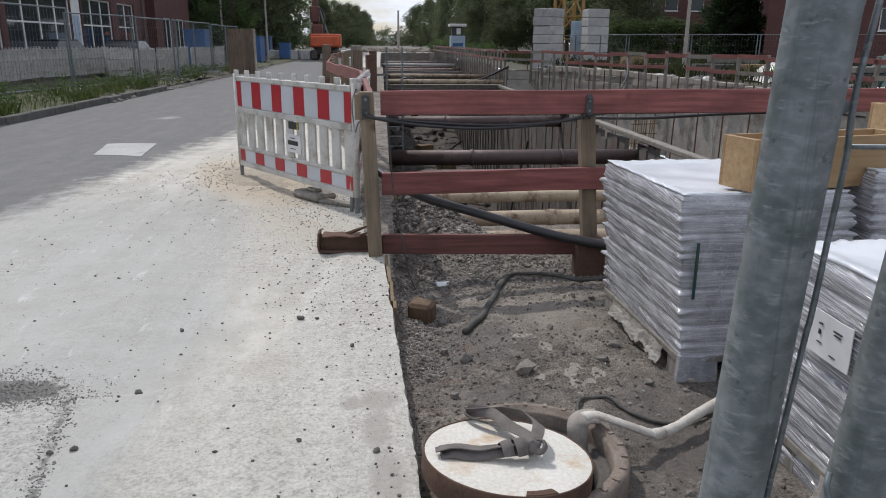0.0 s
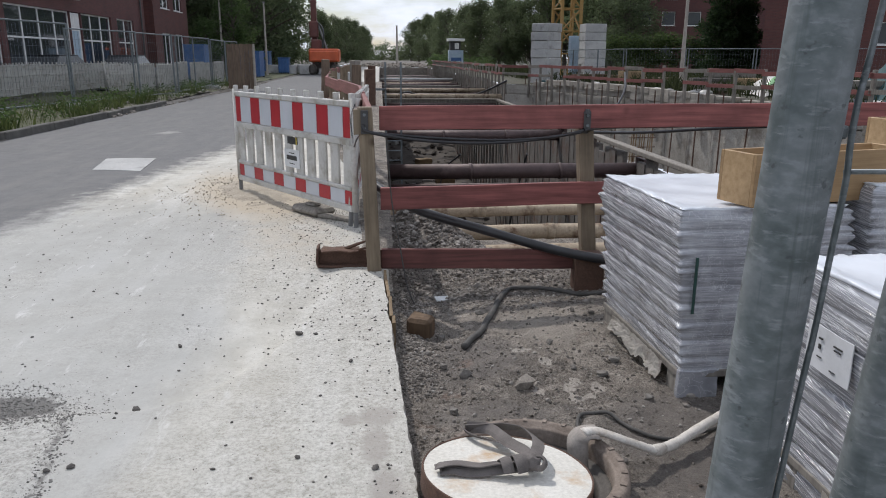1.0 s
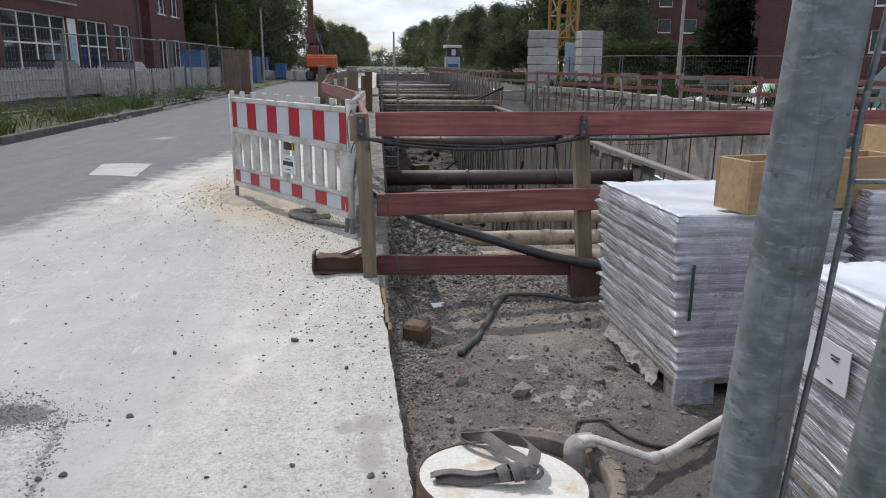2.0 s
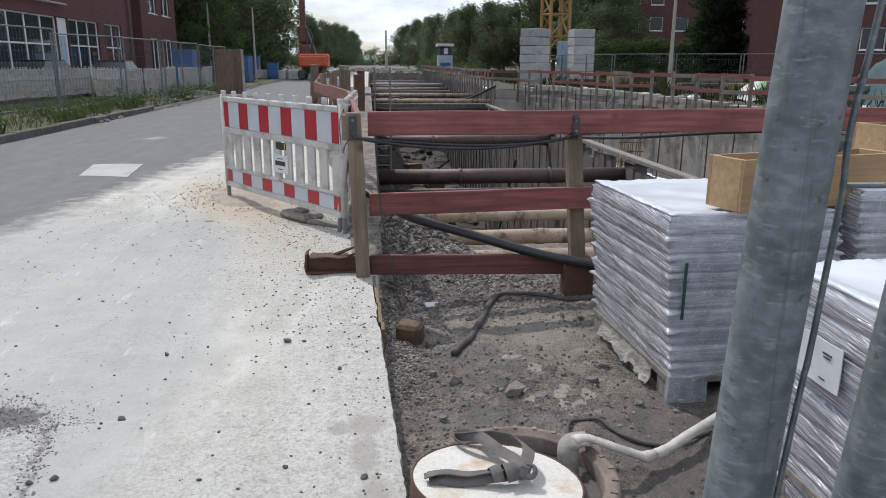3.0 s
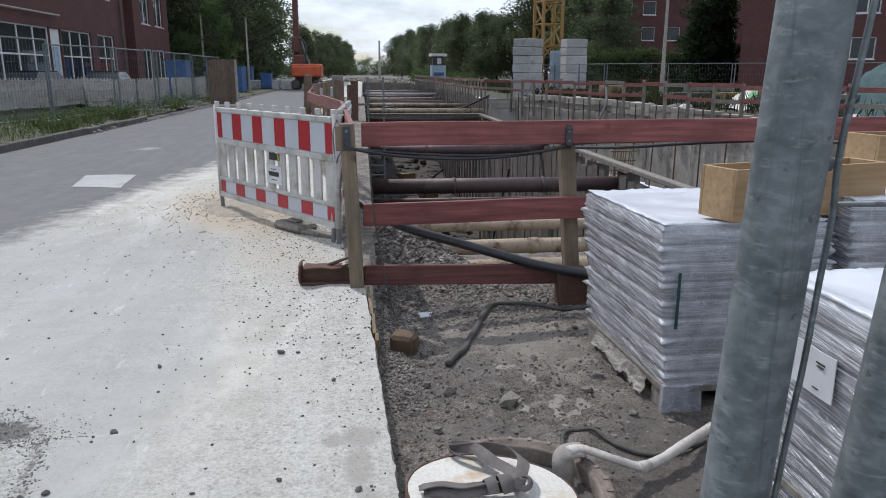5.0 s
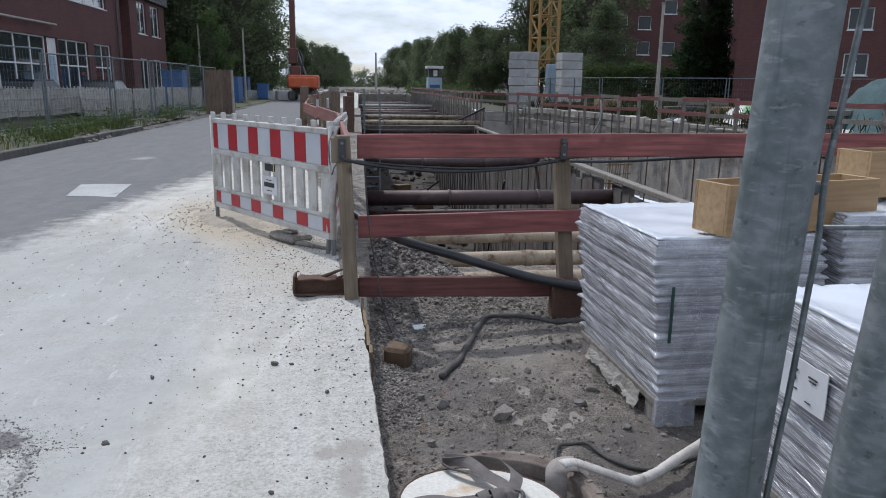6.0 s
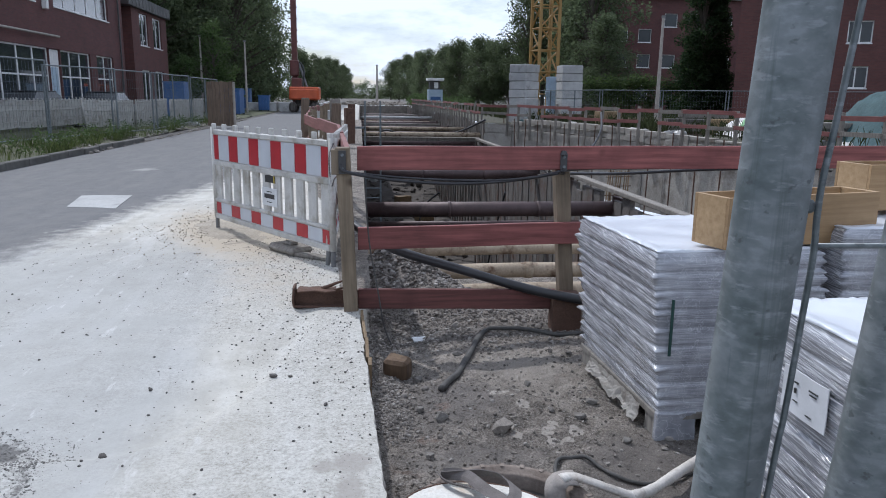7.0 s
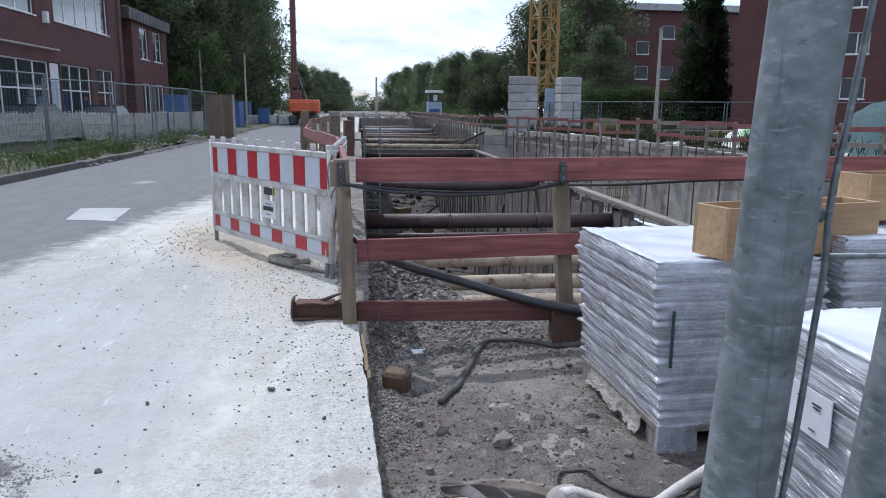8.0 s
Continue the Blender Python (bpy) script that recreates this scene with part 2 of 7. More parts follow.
def film_material():
    """Stretch film drawn tight round grey slabs: glossy, with creases that run aslant where it was pulled hardest,
    their highlights painted as pale lines.
    """
    m, n, l, p = shader("stretch_film")
    v = coords(n, l, (1, 1, 1))
    tc, sep = n.new("ShaderNodeTexCoord"), n.new("ShaderNodeSeparateXYZ")
    l.new(tc.outputs["Object"], sep.inputs[0])

    def aslant(across, along, fall):
        slope = n.new("ShaderNodeMath")
        slope.operation, slope.inputs[1].default_value = "MULTIPLY_ADD", -fall
        l.new(sep.outputs[1], slope.inputs[0])
        l.new(sep.outputs[2], slope.inputs[2])
        com = n.new("ShaderNodeCombineXYZ")
        l.new(scaled(n, l, sep.outputs[0], along), com.inputs[0])
        l.new(scaled(n, l, sep.outputs[1], along), com.inputs[1])
        l.new(scaled(n, l, slope.outputs[0], across), com.inputs[2])
        return com.outputs[0]

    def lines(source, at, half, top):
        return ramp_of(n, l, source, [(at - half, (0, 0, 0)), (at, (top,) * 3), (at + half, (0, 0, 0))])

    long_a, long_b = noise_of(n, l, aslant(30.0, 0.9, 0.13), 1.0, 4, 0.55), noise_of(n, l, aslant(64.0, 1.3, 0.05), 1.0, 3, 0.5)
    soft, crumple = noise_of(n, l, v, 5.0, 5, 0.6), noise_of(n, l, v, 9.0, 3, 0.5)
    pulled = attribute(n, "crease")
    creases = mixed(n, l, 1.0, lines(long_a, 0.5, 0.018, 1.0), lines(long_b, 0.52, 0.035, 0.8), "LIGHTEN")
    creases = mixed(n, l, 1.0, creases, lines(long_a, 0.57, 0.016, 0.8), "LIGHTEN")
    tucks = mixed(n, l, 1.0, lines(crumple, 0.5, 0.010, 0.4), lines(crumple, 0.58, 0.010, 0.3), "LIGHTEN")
    ridge_glint = mixed(n, l, pulled, tucks, creases)
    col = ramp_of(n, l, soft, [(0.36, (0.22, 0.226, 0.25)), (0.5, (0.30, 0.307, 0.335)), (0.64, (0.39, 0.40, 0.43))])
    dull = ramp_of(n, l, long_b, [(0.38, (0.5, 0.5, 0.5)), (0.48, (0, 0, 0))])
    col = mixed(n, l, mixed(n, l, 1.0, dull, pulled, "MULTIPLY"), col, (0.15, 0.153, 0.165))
    # pale lines hold both whitened folds and glints painted into the colour
    col = mixed(n, l, mixed(n, l, 1.0, ridge_glint, (0.9, 0.9, 0.9), "MULTIPLY"), col, (0.72, 0.73, 0.76))
    l.new(col, p.inputs["Base Color"])
    l.new(ramp_of(n, l, soft, [(0.3, (0.10, 0.10, 0.10)), (0.7, (0.24, 0.24, 0.24))]), p.inputs["Roughness"])
    p.inputs["Coat Weight"].default_value, p.inputs["Coat Roughness"].default_value = 1.0, 0.09
    relief = mixed(n, l, 0.55, mixed(n, l, 0.4, soft, crumple), mixed(n, l, 0.6, crumple, long_b))
    bumped(n, l, p, mixed(n, l, 0.22, relief, ridge_glint), 0.7, 0.013)
    return m


def film_top_material():
    """The sheet over the stack: the sky's reflection painted in as a paler, bluish colour; smoother, puckered towards
    its edge.
    """
    m, n, l, p = shader("film_top_sky_sheen")
    v = coords(n, l)
    soft, crease = noise_of(n, l, v, 4.0, 4, 0.5), noise_of(n, l, v, 16.0, 6, 0.65)
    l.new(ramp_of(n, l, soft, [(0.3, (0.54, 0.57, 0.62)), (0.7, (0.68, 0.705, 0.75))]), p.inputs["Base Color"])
    l.new(ramp_of(n, l, soft, [(0.3, (0.28, 0.28, 0.28)), (0.7, (0.42, 0.42, 0.42))]), p.inputs["Roughness"])
    p.inputs["Coat Weight"].default_value, p.inputs["Coat Roughness"].default_value = 0.5, 0.3
    bumped(n, l, p, mixed(n, l, attribute(n, "crease"), soft, crease), 0.35, 0.012)
    return m


def brick_material(name, a, b, mortar, scale=1.0):
    m, n, l, p = shader(name)
    tc = n.new("ShaderNodeTexCoord")
    sep, add, com = n.new("ShaderNodeSeparateXYZ"), n.new("ShaderNodeMath"), n.new("ShaderNodeCombineXYZ")
    l.new(tc.outputs["Object"], sep.inputs[0])
    l.new(sep.outputs[0], add.inputs[0])
    l.new(sep.outputs[1], add.inputs[1])
    l.new(add.outputs[0], com.inputs[0])
    l.new(sep.outputs[2], com.inputs[1])
    bt = n.new("ShaderNodeTexBrick")
    bt.inputs["Scale"].default_value = scale
    bt.inputs["Brick Width"].default_value, bt.inputs["Row Height"].default_value, bt.inputs["Mortar Size"].default_value = 0.25, 0.083, 0.006
    bt.inputs["Color1"].default_value, bt.inputs["Color2"].default_value, bt.inputs["Mortar"].default_value = (*a, 1), (*b, 1), (*mortar, 1)
    l.new(com.outputs[0], bt.inputs["Vector"])
    v = coords(n, l, spread=False)
    col = mixed(n, l, 0.35, bt.outputs["Color"], ramp_of(n, l, noise_of(n, l, v, 0.6, 6, 0.6), [(0.3, tuple(c * 0.6 for c in a)), (0.7, tuple(c * 1.25 for c in b))]))
    l.new(col, p.inputs["Base Color"])
    p.inputs["Roughness"].default_value = 0.85
    bumped(n, l, p, bt.outputs["Fac"], -0.3, 0.006)
    return m


def leaf_material(name, dark, light):
    m, n, l, p = shader(name)
    geo = n.new("ShaderNodeNewGeometry")
    col = ramp_of(n, l, geo.outputs["Random Per Island"], [(0, dark), (1, light)])
    l.new(col, p.inputs["Base Color"])
    p.inputs["Roughness"].default_value = 0.6
    p.inputs["Specular IOR Level"].default_value = 0.25
    tr, mx, out = n.new("ShaderNodeBsdfTranslucent"), n.new("ShaderNodeMixShader"), n["Material Output"]
    l.new(col, tr.inputs["Color"])
    mx.inputs[0].default_value = 0.58
    l.new(p.outputs[0], mx.inputs[1])
    l.new(tr.outputs[0], mx.inputs[2])
    l.new(mx.outputs[0], out.inputs["Surface"])
    return m


def galvanised():
    """Dull zinc: blue-grey blotches drawn out across the tube, pale scuffs, dark specks and a faint line of runs."""
    m, n, l, p = shader("galvanised_steel")
    v = coords(n, l)
    blot = noise_of(n, l, coords(n, l, (70.0, 70.0, 120.0)), 1.0, 4, 0.55)
    patch = noise_of(n, l, coords(n, l, (24.0, 24.0, 32.0)), 1.0, 4, 0.55)
    fine = noise_of(n, l, v, 300.0, 4, 0.6)
    col = ramp_of(n, l, blot, [(0.38, (0.095, 0.115, 0.122)), (0.48, (0.135, 0.157, 0.166)), (0.53, (0.155, 0.178, 0.189)), (0.62, (0.23, 0.255, 0.27))])
    col = mixed(n, l, 0.5, col, ramp_of(n, l, patch, [(0.40, (0.082, 0.103, 0.106)), (0.5, (0.145, 0.166, 0.175)), (0.60, (0.205, 0.226, 0.24))]))
    pale = noise_of(n, l, coords(n, l, (45.0, 45.0, 170.0)), 1.0, 5, 0.6)
    col = mixed(n, l, ramp_of(n, l, pale, [(0.57, (0, 0, 0)), (0.66, (0.6, 0.6, 0.6))]), col, (0.27, 0.295, 0.312))
    speck = noise_of(n, l, coords(n, l, (75.0, 75.0, 95.0)), 1.0, 3, 0.6)
    col = mixed(n, l, ramp_of(n, l, speck, [(0.64, (0, 0, 0)), (0.70, (0.7, 0.7, 0.7))]), col, (0.06, 0.068, 0.072))
    runs = noise_of(n, l, coords(n, l, (90.0, 90.0, 3.0)), 1.0, 4, 0.6)
    col = mixed(n, l, ramp_of(n, l, runs, [(0.33, (0.5, 0.5, 0.5)), (0.40, (0, 0, 0))]), col, (0.07, 0.088, 0.088))
    l.new(col, p.inputs["Base Color"])
    p.inputs["Metallic"].default_value = 0.3
    l.new(ramp_of(n, l, blot, [(0.3, (0.40, 0.40, 0.40)), (0.7, (0.58, 0.58, 0.58))]), p.inputs["Roughness"])
    bumped(n, l, p, mixed(n, l, 0.4, blot, fine), 0.14, 0.0008)
    return m


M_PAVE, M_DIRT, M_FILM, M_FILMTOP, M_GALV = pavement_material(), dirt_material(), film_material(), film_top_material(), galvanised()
M_GRAVEL = surface("gravel", (0.15, 0.13, 0.11), (0.40, 0.36, 0.315), 18, 0.9, 0, 0.5, 120, 0.006, 0.4, vary=0.25)


def loose_stone_material():
    """Crushed stone in which every piece has a tone of its own."""
    m, n, l, p = shader("loose_stone")
    geo = n.new("ShaderNodeNewGeometry")
    col = ramp_of(n, l, geo.outputs["Random Per Island"], [(0.0, (0.065, 0.055, 0.047)), (0.45, (0.14, 0.122, 0.106)), (0.8, (0.24, 0.218, 0.195)), (1.0, (0.42, 0.395, 0.36))])
    fine = noise_of(n, l, coords(n, l, spread=False), 150.0, 4, 0.65)
    col = mixed(n, l, 0.3, col, ramp_of(n, l, fine, [(0.3, (0.06, 0.054, 0.048)), (0.7, (0.26, 0.24, 0.22))]))
    l.new(col, p.inputs["Base Color"])
    p.inputs["Roughness"].default_value = 0.92
    bumped(n, l, p, fine, 0.5, 0.004)
    return m


M_DULLSTONE = surface("dull_grey_stone", (0.085, 0.076, 0.068), (0.215, 0.2, 0.18), 18, 0.9, 0, 0.5, 120, 0.006, 0.4, vary=0.2)
M_LOOSE = loose_stone_material()
M_DARKSTONE = surface("dark_crushed_stone", (0.055, 0.05, 0.046), (0.13, 0.12, 0.11), 30, 0.9, 0, 0.4, 150, 0.004, 0.4)
M_RED = timber("red_stained_board", (0.115, 0.034, 0.031), (0.31, 0.105, 0.095), 0, 0.7, (0.05, 0.012, 0.011))
M_REDDIRTY = timber("muddy_red_board", (0.06, 0.024, 0.021), (0.19, 0.072, 0.062), 0, 0.8, (0.035, 0.014, 0.012))
M_REDFAR = timber("faded_red_board", (0.15, 0.05, 0.045), (0.25, 0.10, 0.09), 0, 0.75)
M_POST = timber("weathered_post", (0.12, 0.092, 0.062), (0.26, 0.205, 0.145), 2, 0.8, (0.08, 0.055, 0.035))
M_GREYWOOD = timber("grey_weathered_wood", (0.13, 0.115, 0.10), (0.27, 0.25, 0.22), 2, 0.85)
M_PLY = timber("fresh_plywood", (0.25, 0.155, 0.072), (0.39, 0.26, 0.135), 0, 0.65, (0.24, 0.13, 0.05), 0.06)
M_PLYEND = timber("plywood_end", (0.28, 0.18, 0.088), (0.43, 0.295, 0.16), 0, 0.65, (0.24, 0.13, 0.05), 0.06)
M_LUMP = timber("cut_timber_block", (0.15, 0.10, 0.052), (0.28, 0.20, 0.115), 2, 0.8)
M_OFFCUT = timber("weathered_offcut", (0.065, 0.04, 0.024), (0.15, 0.098, 0.058), 2, 0.85)
M_PANEL = timber("brown_weathered_plywood", (0.10, 0.07, 0.05), (0.20, 0.145, 0.105), 2, 0.8)
M_RUST = surface("rusty_steel", (0.06, 0.034, 0.025), (0.14, 0.08, 0.056), 9, 0.85, 0.2, 0.5, 90, 0.004, 0.4)
M_BROWNSTEEL = surface("brown_pipe_steel", (0.052, 0.034, 0.033), (0.11, 0.072, 0.069), 2.5, 0.6, 0.2, 0.25, 40, 0.004, 0.3, stain=(0.14, 0.10, 0.092))
M_BEIGE = surface("dusty_beige_pipe", (0.25, 0.195, 0.135), (0.42, 0.345, 0.255), 2.2, 0.85, 0, 0.3, 40, 0.006, 0.3, stain=(0.12, 0.072, 0.045), stain_at=(0.5, 0.62), stain_scale=3.0)
M_BLACK = surface("black_polyethylene", (0.012, 0.012, 0.014), (0.03, 0.03, 0.034), 6, 0.38, 0, 0.1, 80, 0.002, 0.15)
M_RUBBER = surface("dusty_black_cable", (0.035, 0.034, 0.033), (0.10, 0.095, 0.088), 9, 0.8, 0, 0.2, 90, 0.002, 0.3)
M_WHITEPL = surface("dirty_white_plastic", (0.40, 0.39, 0.37), (0.60, 0.59, 0.565), 4, 0.5, 0, 0.12, 70, 0.002, 0.15, stain=(0.31, 0.285, 0.24), stain_at=(0.50, 0.68), stain_scale=5)
M_GREYWHITE = surface("grimy_white_plastic", (0.29, 0.285, 0.265), (0.43, 0.425, 0.40), 2, 0.6, 0, 0.15, 50, 0.003, 0.2, stain=(0.22, 0.205, 0.175), stain_at=(0.5, 0.7), stain_scale=3)
M_SHEETW = surface("white_retroreflective_sheet", (0.46, 0.48, 0.52), (0.55, 0.57, 0.61), 3, 0.42, 0, 0.04, 200, 0.001, 0.06)
M_SHEETR = surface("red_retroreflective_sheet", (0.34, 0.016, 0.024), (0.42, 0.025, 0.034), 3, 0.4, 0, 0.04, 200, 0.001, 0.06)
M_DARKPL = plain("dark_grey_plastic", (0.05, 0.05, 0.052), 0.6)
M_GREENSTRAP = plain("dark_green_strap", (0.018, 0.06, 0.05), 0.5)
M_GREYPL = plain("grey_plastic", (0.17, 0.17, 0.17), 0.6)
M_SIGN = plain("white_label", (0.66, 0.67, 0.68), 0.45)
M_LABEL = plain("glossy_white_label", (0.58, 0.59, 0.61), 0.2)
M_INK = plain("black_print", (0.03, 0.03, 0.03), 0.5)
M_YELLOWP = plain("yellow_print", (0.55, 0.42, 0.06), 0.5)
M_LID = surface("pale_concrete_lid", (0.52, 0.495, 0.44), (0.66, 0.645, 0.60), 5, 0.85, 0, 0.4, 70, 0.004, 0.3, stain=(0.46, 0.315, 0.185), stain_at=(0.52, 0.68), stain_scale=4.5)
M_CASTIRON = surface("rusted_cast_iron", (0.13, 0.10, 0.082), (0.27, 0.225, 0.19), 8, 0.85, 0.15, 0.5, 70, 0.005, 0.35, stain=(0.34, 0.31, 0.27), stain_scale=5)
M_STRAP = surface("grey_webbing", (0.085, 0.075, 0.07), (0.17, 0.152, 0.143), 14, 0.9, 0, 0.5, 300, 0.001, 0.3)
M_HOSE = surface("dirty_white_hose", (0.42, 0.385, 0.34), (0.66, 0.63, 0.585), 9, 0.7, 0, 0.25, 90, 0.003, 0.2, stain=(0.27, 0.22, 0.17), stain_scale=7)
M_SLEEVE = surface("dirty_grey_hose_end", (0.19, 0.165, 0.145), (0.34, 0.31, 0.28), 9, 0.7, 0, 0.25, 90, 0.003, 0.25)
M_SHOT = surface("rough_pit_wall_concrete", (0.27, 0.25, 0.22), (0.44, 0.415, 0.375), 1.6, 0.9, 0, 0.5, 18, 0.02, 0.35, stain=(0.20, 0.17, 0.14), stain_scale=1.1, vary=0.12)
M_CONC = surface("grey_concrete_block", (0.33, 0.33, 0.325), (0.46, 0.46, 0.45), 1.8, 0.88, 0, 0.35, 30, 0.006, 0.25, stain=(0.24, 0.235, 0.225), stain_scale=1.6, vary=0.16)
M_KERB = surface("weathered_kerb", (0.055, 0.053, 0.048), (0.125, 0.12, 0.11), 4, 0.9, 0, 0.4, 50, 0.005, 0.3, vary=0.15)
M_SHEETPILE = surface("grey_sheet_pile", (0.075, 0.066, 0.06), (0.19, 0.175, 0.16), 1.1, 0.85, 0.1, 0.4, 18, 0.01, 0.35, stain=(0.11, 0.062, 0.045), stain_at=(0.5, 0.66), stain_scale=1.3, vary=0.15)
M_BRICK = brick_material("dark_red_brick", (0.085, 0.035, 0.034), (0.125, 0.048, 0.045), (0.085, 0.065, 0.06))
M_BRICK2 = brick_material("brown_red_brick", (0.085, 0.034, 0.032), (0.125, 0.048, 0.042), (0.085, 0.065, 0.06))
M_FRAME = plain("white_window_frame", (0.74, 0.74, 0.73), 0.45)
M_SLATE = surface("dark_metal_parapet", (0.045, 0.043, 0.045), (0.085, 0.08, 0.08), 3, 0.5, 0.2, 0.1, 30, 0.003, 0.15)
# near-black wall colour stands in for the gloom of unlit rooms
M_ROOM = plain("painted_dim_interior", (0.06, 0.06, 0.065), 0.9)
M_BLUE = surface("blue_container_paint", (0.03, 0.085, 0.22), (0.05, 0.13, 0.31), 2, 0.5, 0, 0.1, 40, 0.003, 0.15)
M_BLUEW = surface("pale_blue_cabin_paint", (0.30, 0.40, 0.50), (0.42, 0.52, 0.62), 2, 0.5, 0, 0.1, 40, 0.003, 0.15)
M_CRANE = surface("yellow_crane_paint", (0.23, 0.135, 0.038), (0.33, 0.20, 0.055), 3, 0.55, 0, 0.1, 60, 0.002, 0.2, stain=(0.22, 0.11, 0.04), stain_scale=3)
M_RIG = surface("orange_red_machine_paint", (0.42, 0.075, 0.025), (0.60, 0.12, 0.04), 2, 0.5, 0, 0.1, 40, 0.002, 0.15)
M_RIGDARK = surface("dark_red_mast_paint", (0.085, 0.03, 0.026), (0.15, 0.052, 0.042), 2, 0.55, 0, 0.1, 40, 0.002, 0.2)
M_TRACK = surface("dusty_steel_track", (0.05, 0.045, 0.04), (0.12, 0.11, 0.10), 6, 0.85, 0.2, 0.3, 60, 0.005, 0.3)
M_TARP = surface("blue_green_tarpaulin", (0.018, 0.048, 0.053), (0.04, 0.088, 0.095), 2.4, 0.8, 0, 0.4, 12, 0.03, 0.25)
M_POLE = surface("weathered_lamp_pole", (0.26, 0.23, 0.20), (0.40, 0.37, 0.33), 3, 0.8, 0, 0.2, 40, 0.003, 0.2)
M_BARK = surface("bark", (0.045, 0.036, 0.028), (0.10, 0.085, 0.068), 6, 0.95, 0, 0.6, 30, 0.02, 0.4)
M_LEAF = [leaf_material("leaf_mid", (0.056, 0.075, 0.037), (0.122, 0.15, 0.077)), leaf_material("leaf_deep", (0.07, 0.094, 0.05), (0.145, 0.178, 0.094)),
          leaf_material("leaf_fresh", (0.045, 0.078, 0.026), (0.10, 0.145, 0.054)), leaf_material("leaf_conifer", (0.018, 0.036, 0.016), (0.042, 0.07, 0.026))]
M_HEDGE = leaf_material("hedge_leaf", (0.035, 0.055, 0.022), (0.085, 0.125, 0.04))
M_SCRUB = leaf_material("scrub_leaf", (0.022, 0.030, 0.012), (0.06, 0.07, 0.032))
M_GRASS = leaf_material("grass_blade", (0.035, 0.055, 0.018), (0.105, 0.13, 0.045))
M_TURF = surface("verge_soil", (0.035, 0.042, 0.018), (0.085, 0.09, 0.042), 2.4, 0.95, 0, 0.6, 40, 0.02, 0.4, stain=(0.085, 0.078, 0.055), stain_scale=1.2)
# soil colour darkened to carry the shade of trees beyond the pit
M_WEED = surface("shade_toned_weedy_soil", (0.035, 0.036, 0.02), (0.085, 0.08, 0.055), 1.4, 0.95, 0, 0.6, 30, 0.03, 0.4)
M_PITSOIL = surface("dark_pit_soil", (0.035, 0.029, 0.025), (0.085, 0.072, 0.061), 0.8, 0.95, 0, 0.6, 9, 0.05, 0.4)
M_SAND = surface("sandy_grit", (0.27, 0.235, 0.185), (0.42, 0.375, 0.305), 4, 0.95, 0, 0.6, 60, 0.01, 0.4)
M_CARDARK = plain("dark_car_paint", (0.025, 0.028, 0.034), 0.3)
M_FARLAND = surface("trodden_site_ground", (0.095, 0.085, 0.075), (0.19, 0.175, 0.155), 0.15, 0.95, 0, 0.4, 4, 0.05, 0.3, stain=(0.09, 0.10, 0.05), stain_scale=0.05)
M_CARGREEN = plain("light_green_car_paint", (0.30, 0.55, 0.28), 0.3)


def glass_material():
    m, n, l, p = shader("window_glass")
    p.inputs["Base Color"].default_value = (0.035, 0.042, 0.05, 1)
    p.inputs["Roughness"].default_value = 0.04
    p.inputs["Specular IOR Level"].default_value = 1.0
    p.inputs["IOR"].default_value = 2.1
    v = coords(n, l)
    bumped(n, l, p, noise_of(n, l, v, 0.8, 2), 0.04, 0.05)
    return m


M_GLASS = glass_material()
M_DIMGLASS = surface("dim_window_glass", (0.03, 0.035, 0.04), (0.05, 0.056, 0.062), 0.5, 0.22, 0, 0.02, 2, 0.01, 0.05)

# ---------------------------------------------------------------- mesh helpers


def part(name, bm, material, parent=None, label="", smooth=False):
    """Links a bmesh as one mesh object under a thing or a part."""
    me = bpy.data.meshes.new(name)
    bm.to_mesh(me)
    bm.free()
    me.materials.append(material)
    if smooth:
        for f in me.polygons:
            f.use_smooth = True
    ob = new(name, me)
    if parent is not None:
        ob.parent = parent
    if label:
        ob["label"] = label
    return ob


def shared(name, me, parent, m):
    """An object of its own on a mesh that others use too."""
    ob = new(name, me)
    ob.parent = parent
    ob.matrix_local = m
    return ob


def thing(name, label, category, place=None, group="", kind=""):
    e = new(name)
    if place is not None:
        e.matrix_world = place
    return tagged(e, label, category, group, kind)


def box(bm, lo, hi, m=None, bevel=0.0):
    size, mid = [h - l for l, h in zip(lo, hi)], [(h + l) / 2 for l, h in zip(lo, hi)]
    made = bmesh.ops.create_cube(bm, size=1.0, matrix=(m or Matrix()) @ Matrix.Translation(mid) @ Matrix.Diagonal((*size, 1)))
    if bevel:
        edges = list({e for v in made["verts"] for e in v.link_edges})
        bmesh.ops.bevel(bm, geom=edges, offset=bevel, segments=1, affect="EDGES", profile=0.5)
    return bm


def a_box(lo, hi, m=None, bevel=0.0):
    return box(bmesh.new(), lo, hi, m, bevel)


def rough_box(lo, hi, cuts, amount, scale, bevel=0.01, seed=0.0):
    """A bevelled block with an uneven surface."""
    bm = a_box(lo, hi, None, bevel)
    bmesh.ops.subdivide_edges(bm, edges=bm.edges[:], cuts=cuts, use_grid_fill=True)
    for v in bm.verts:
        v.co += noise.noise_vector(v.co * scale + Vector((seed, seed, seed))) * amount
    return bm


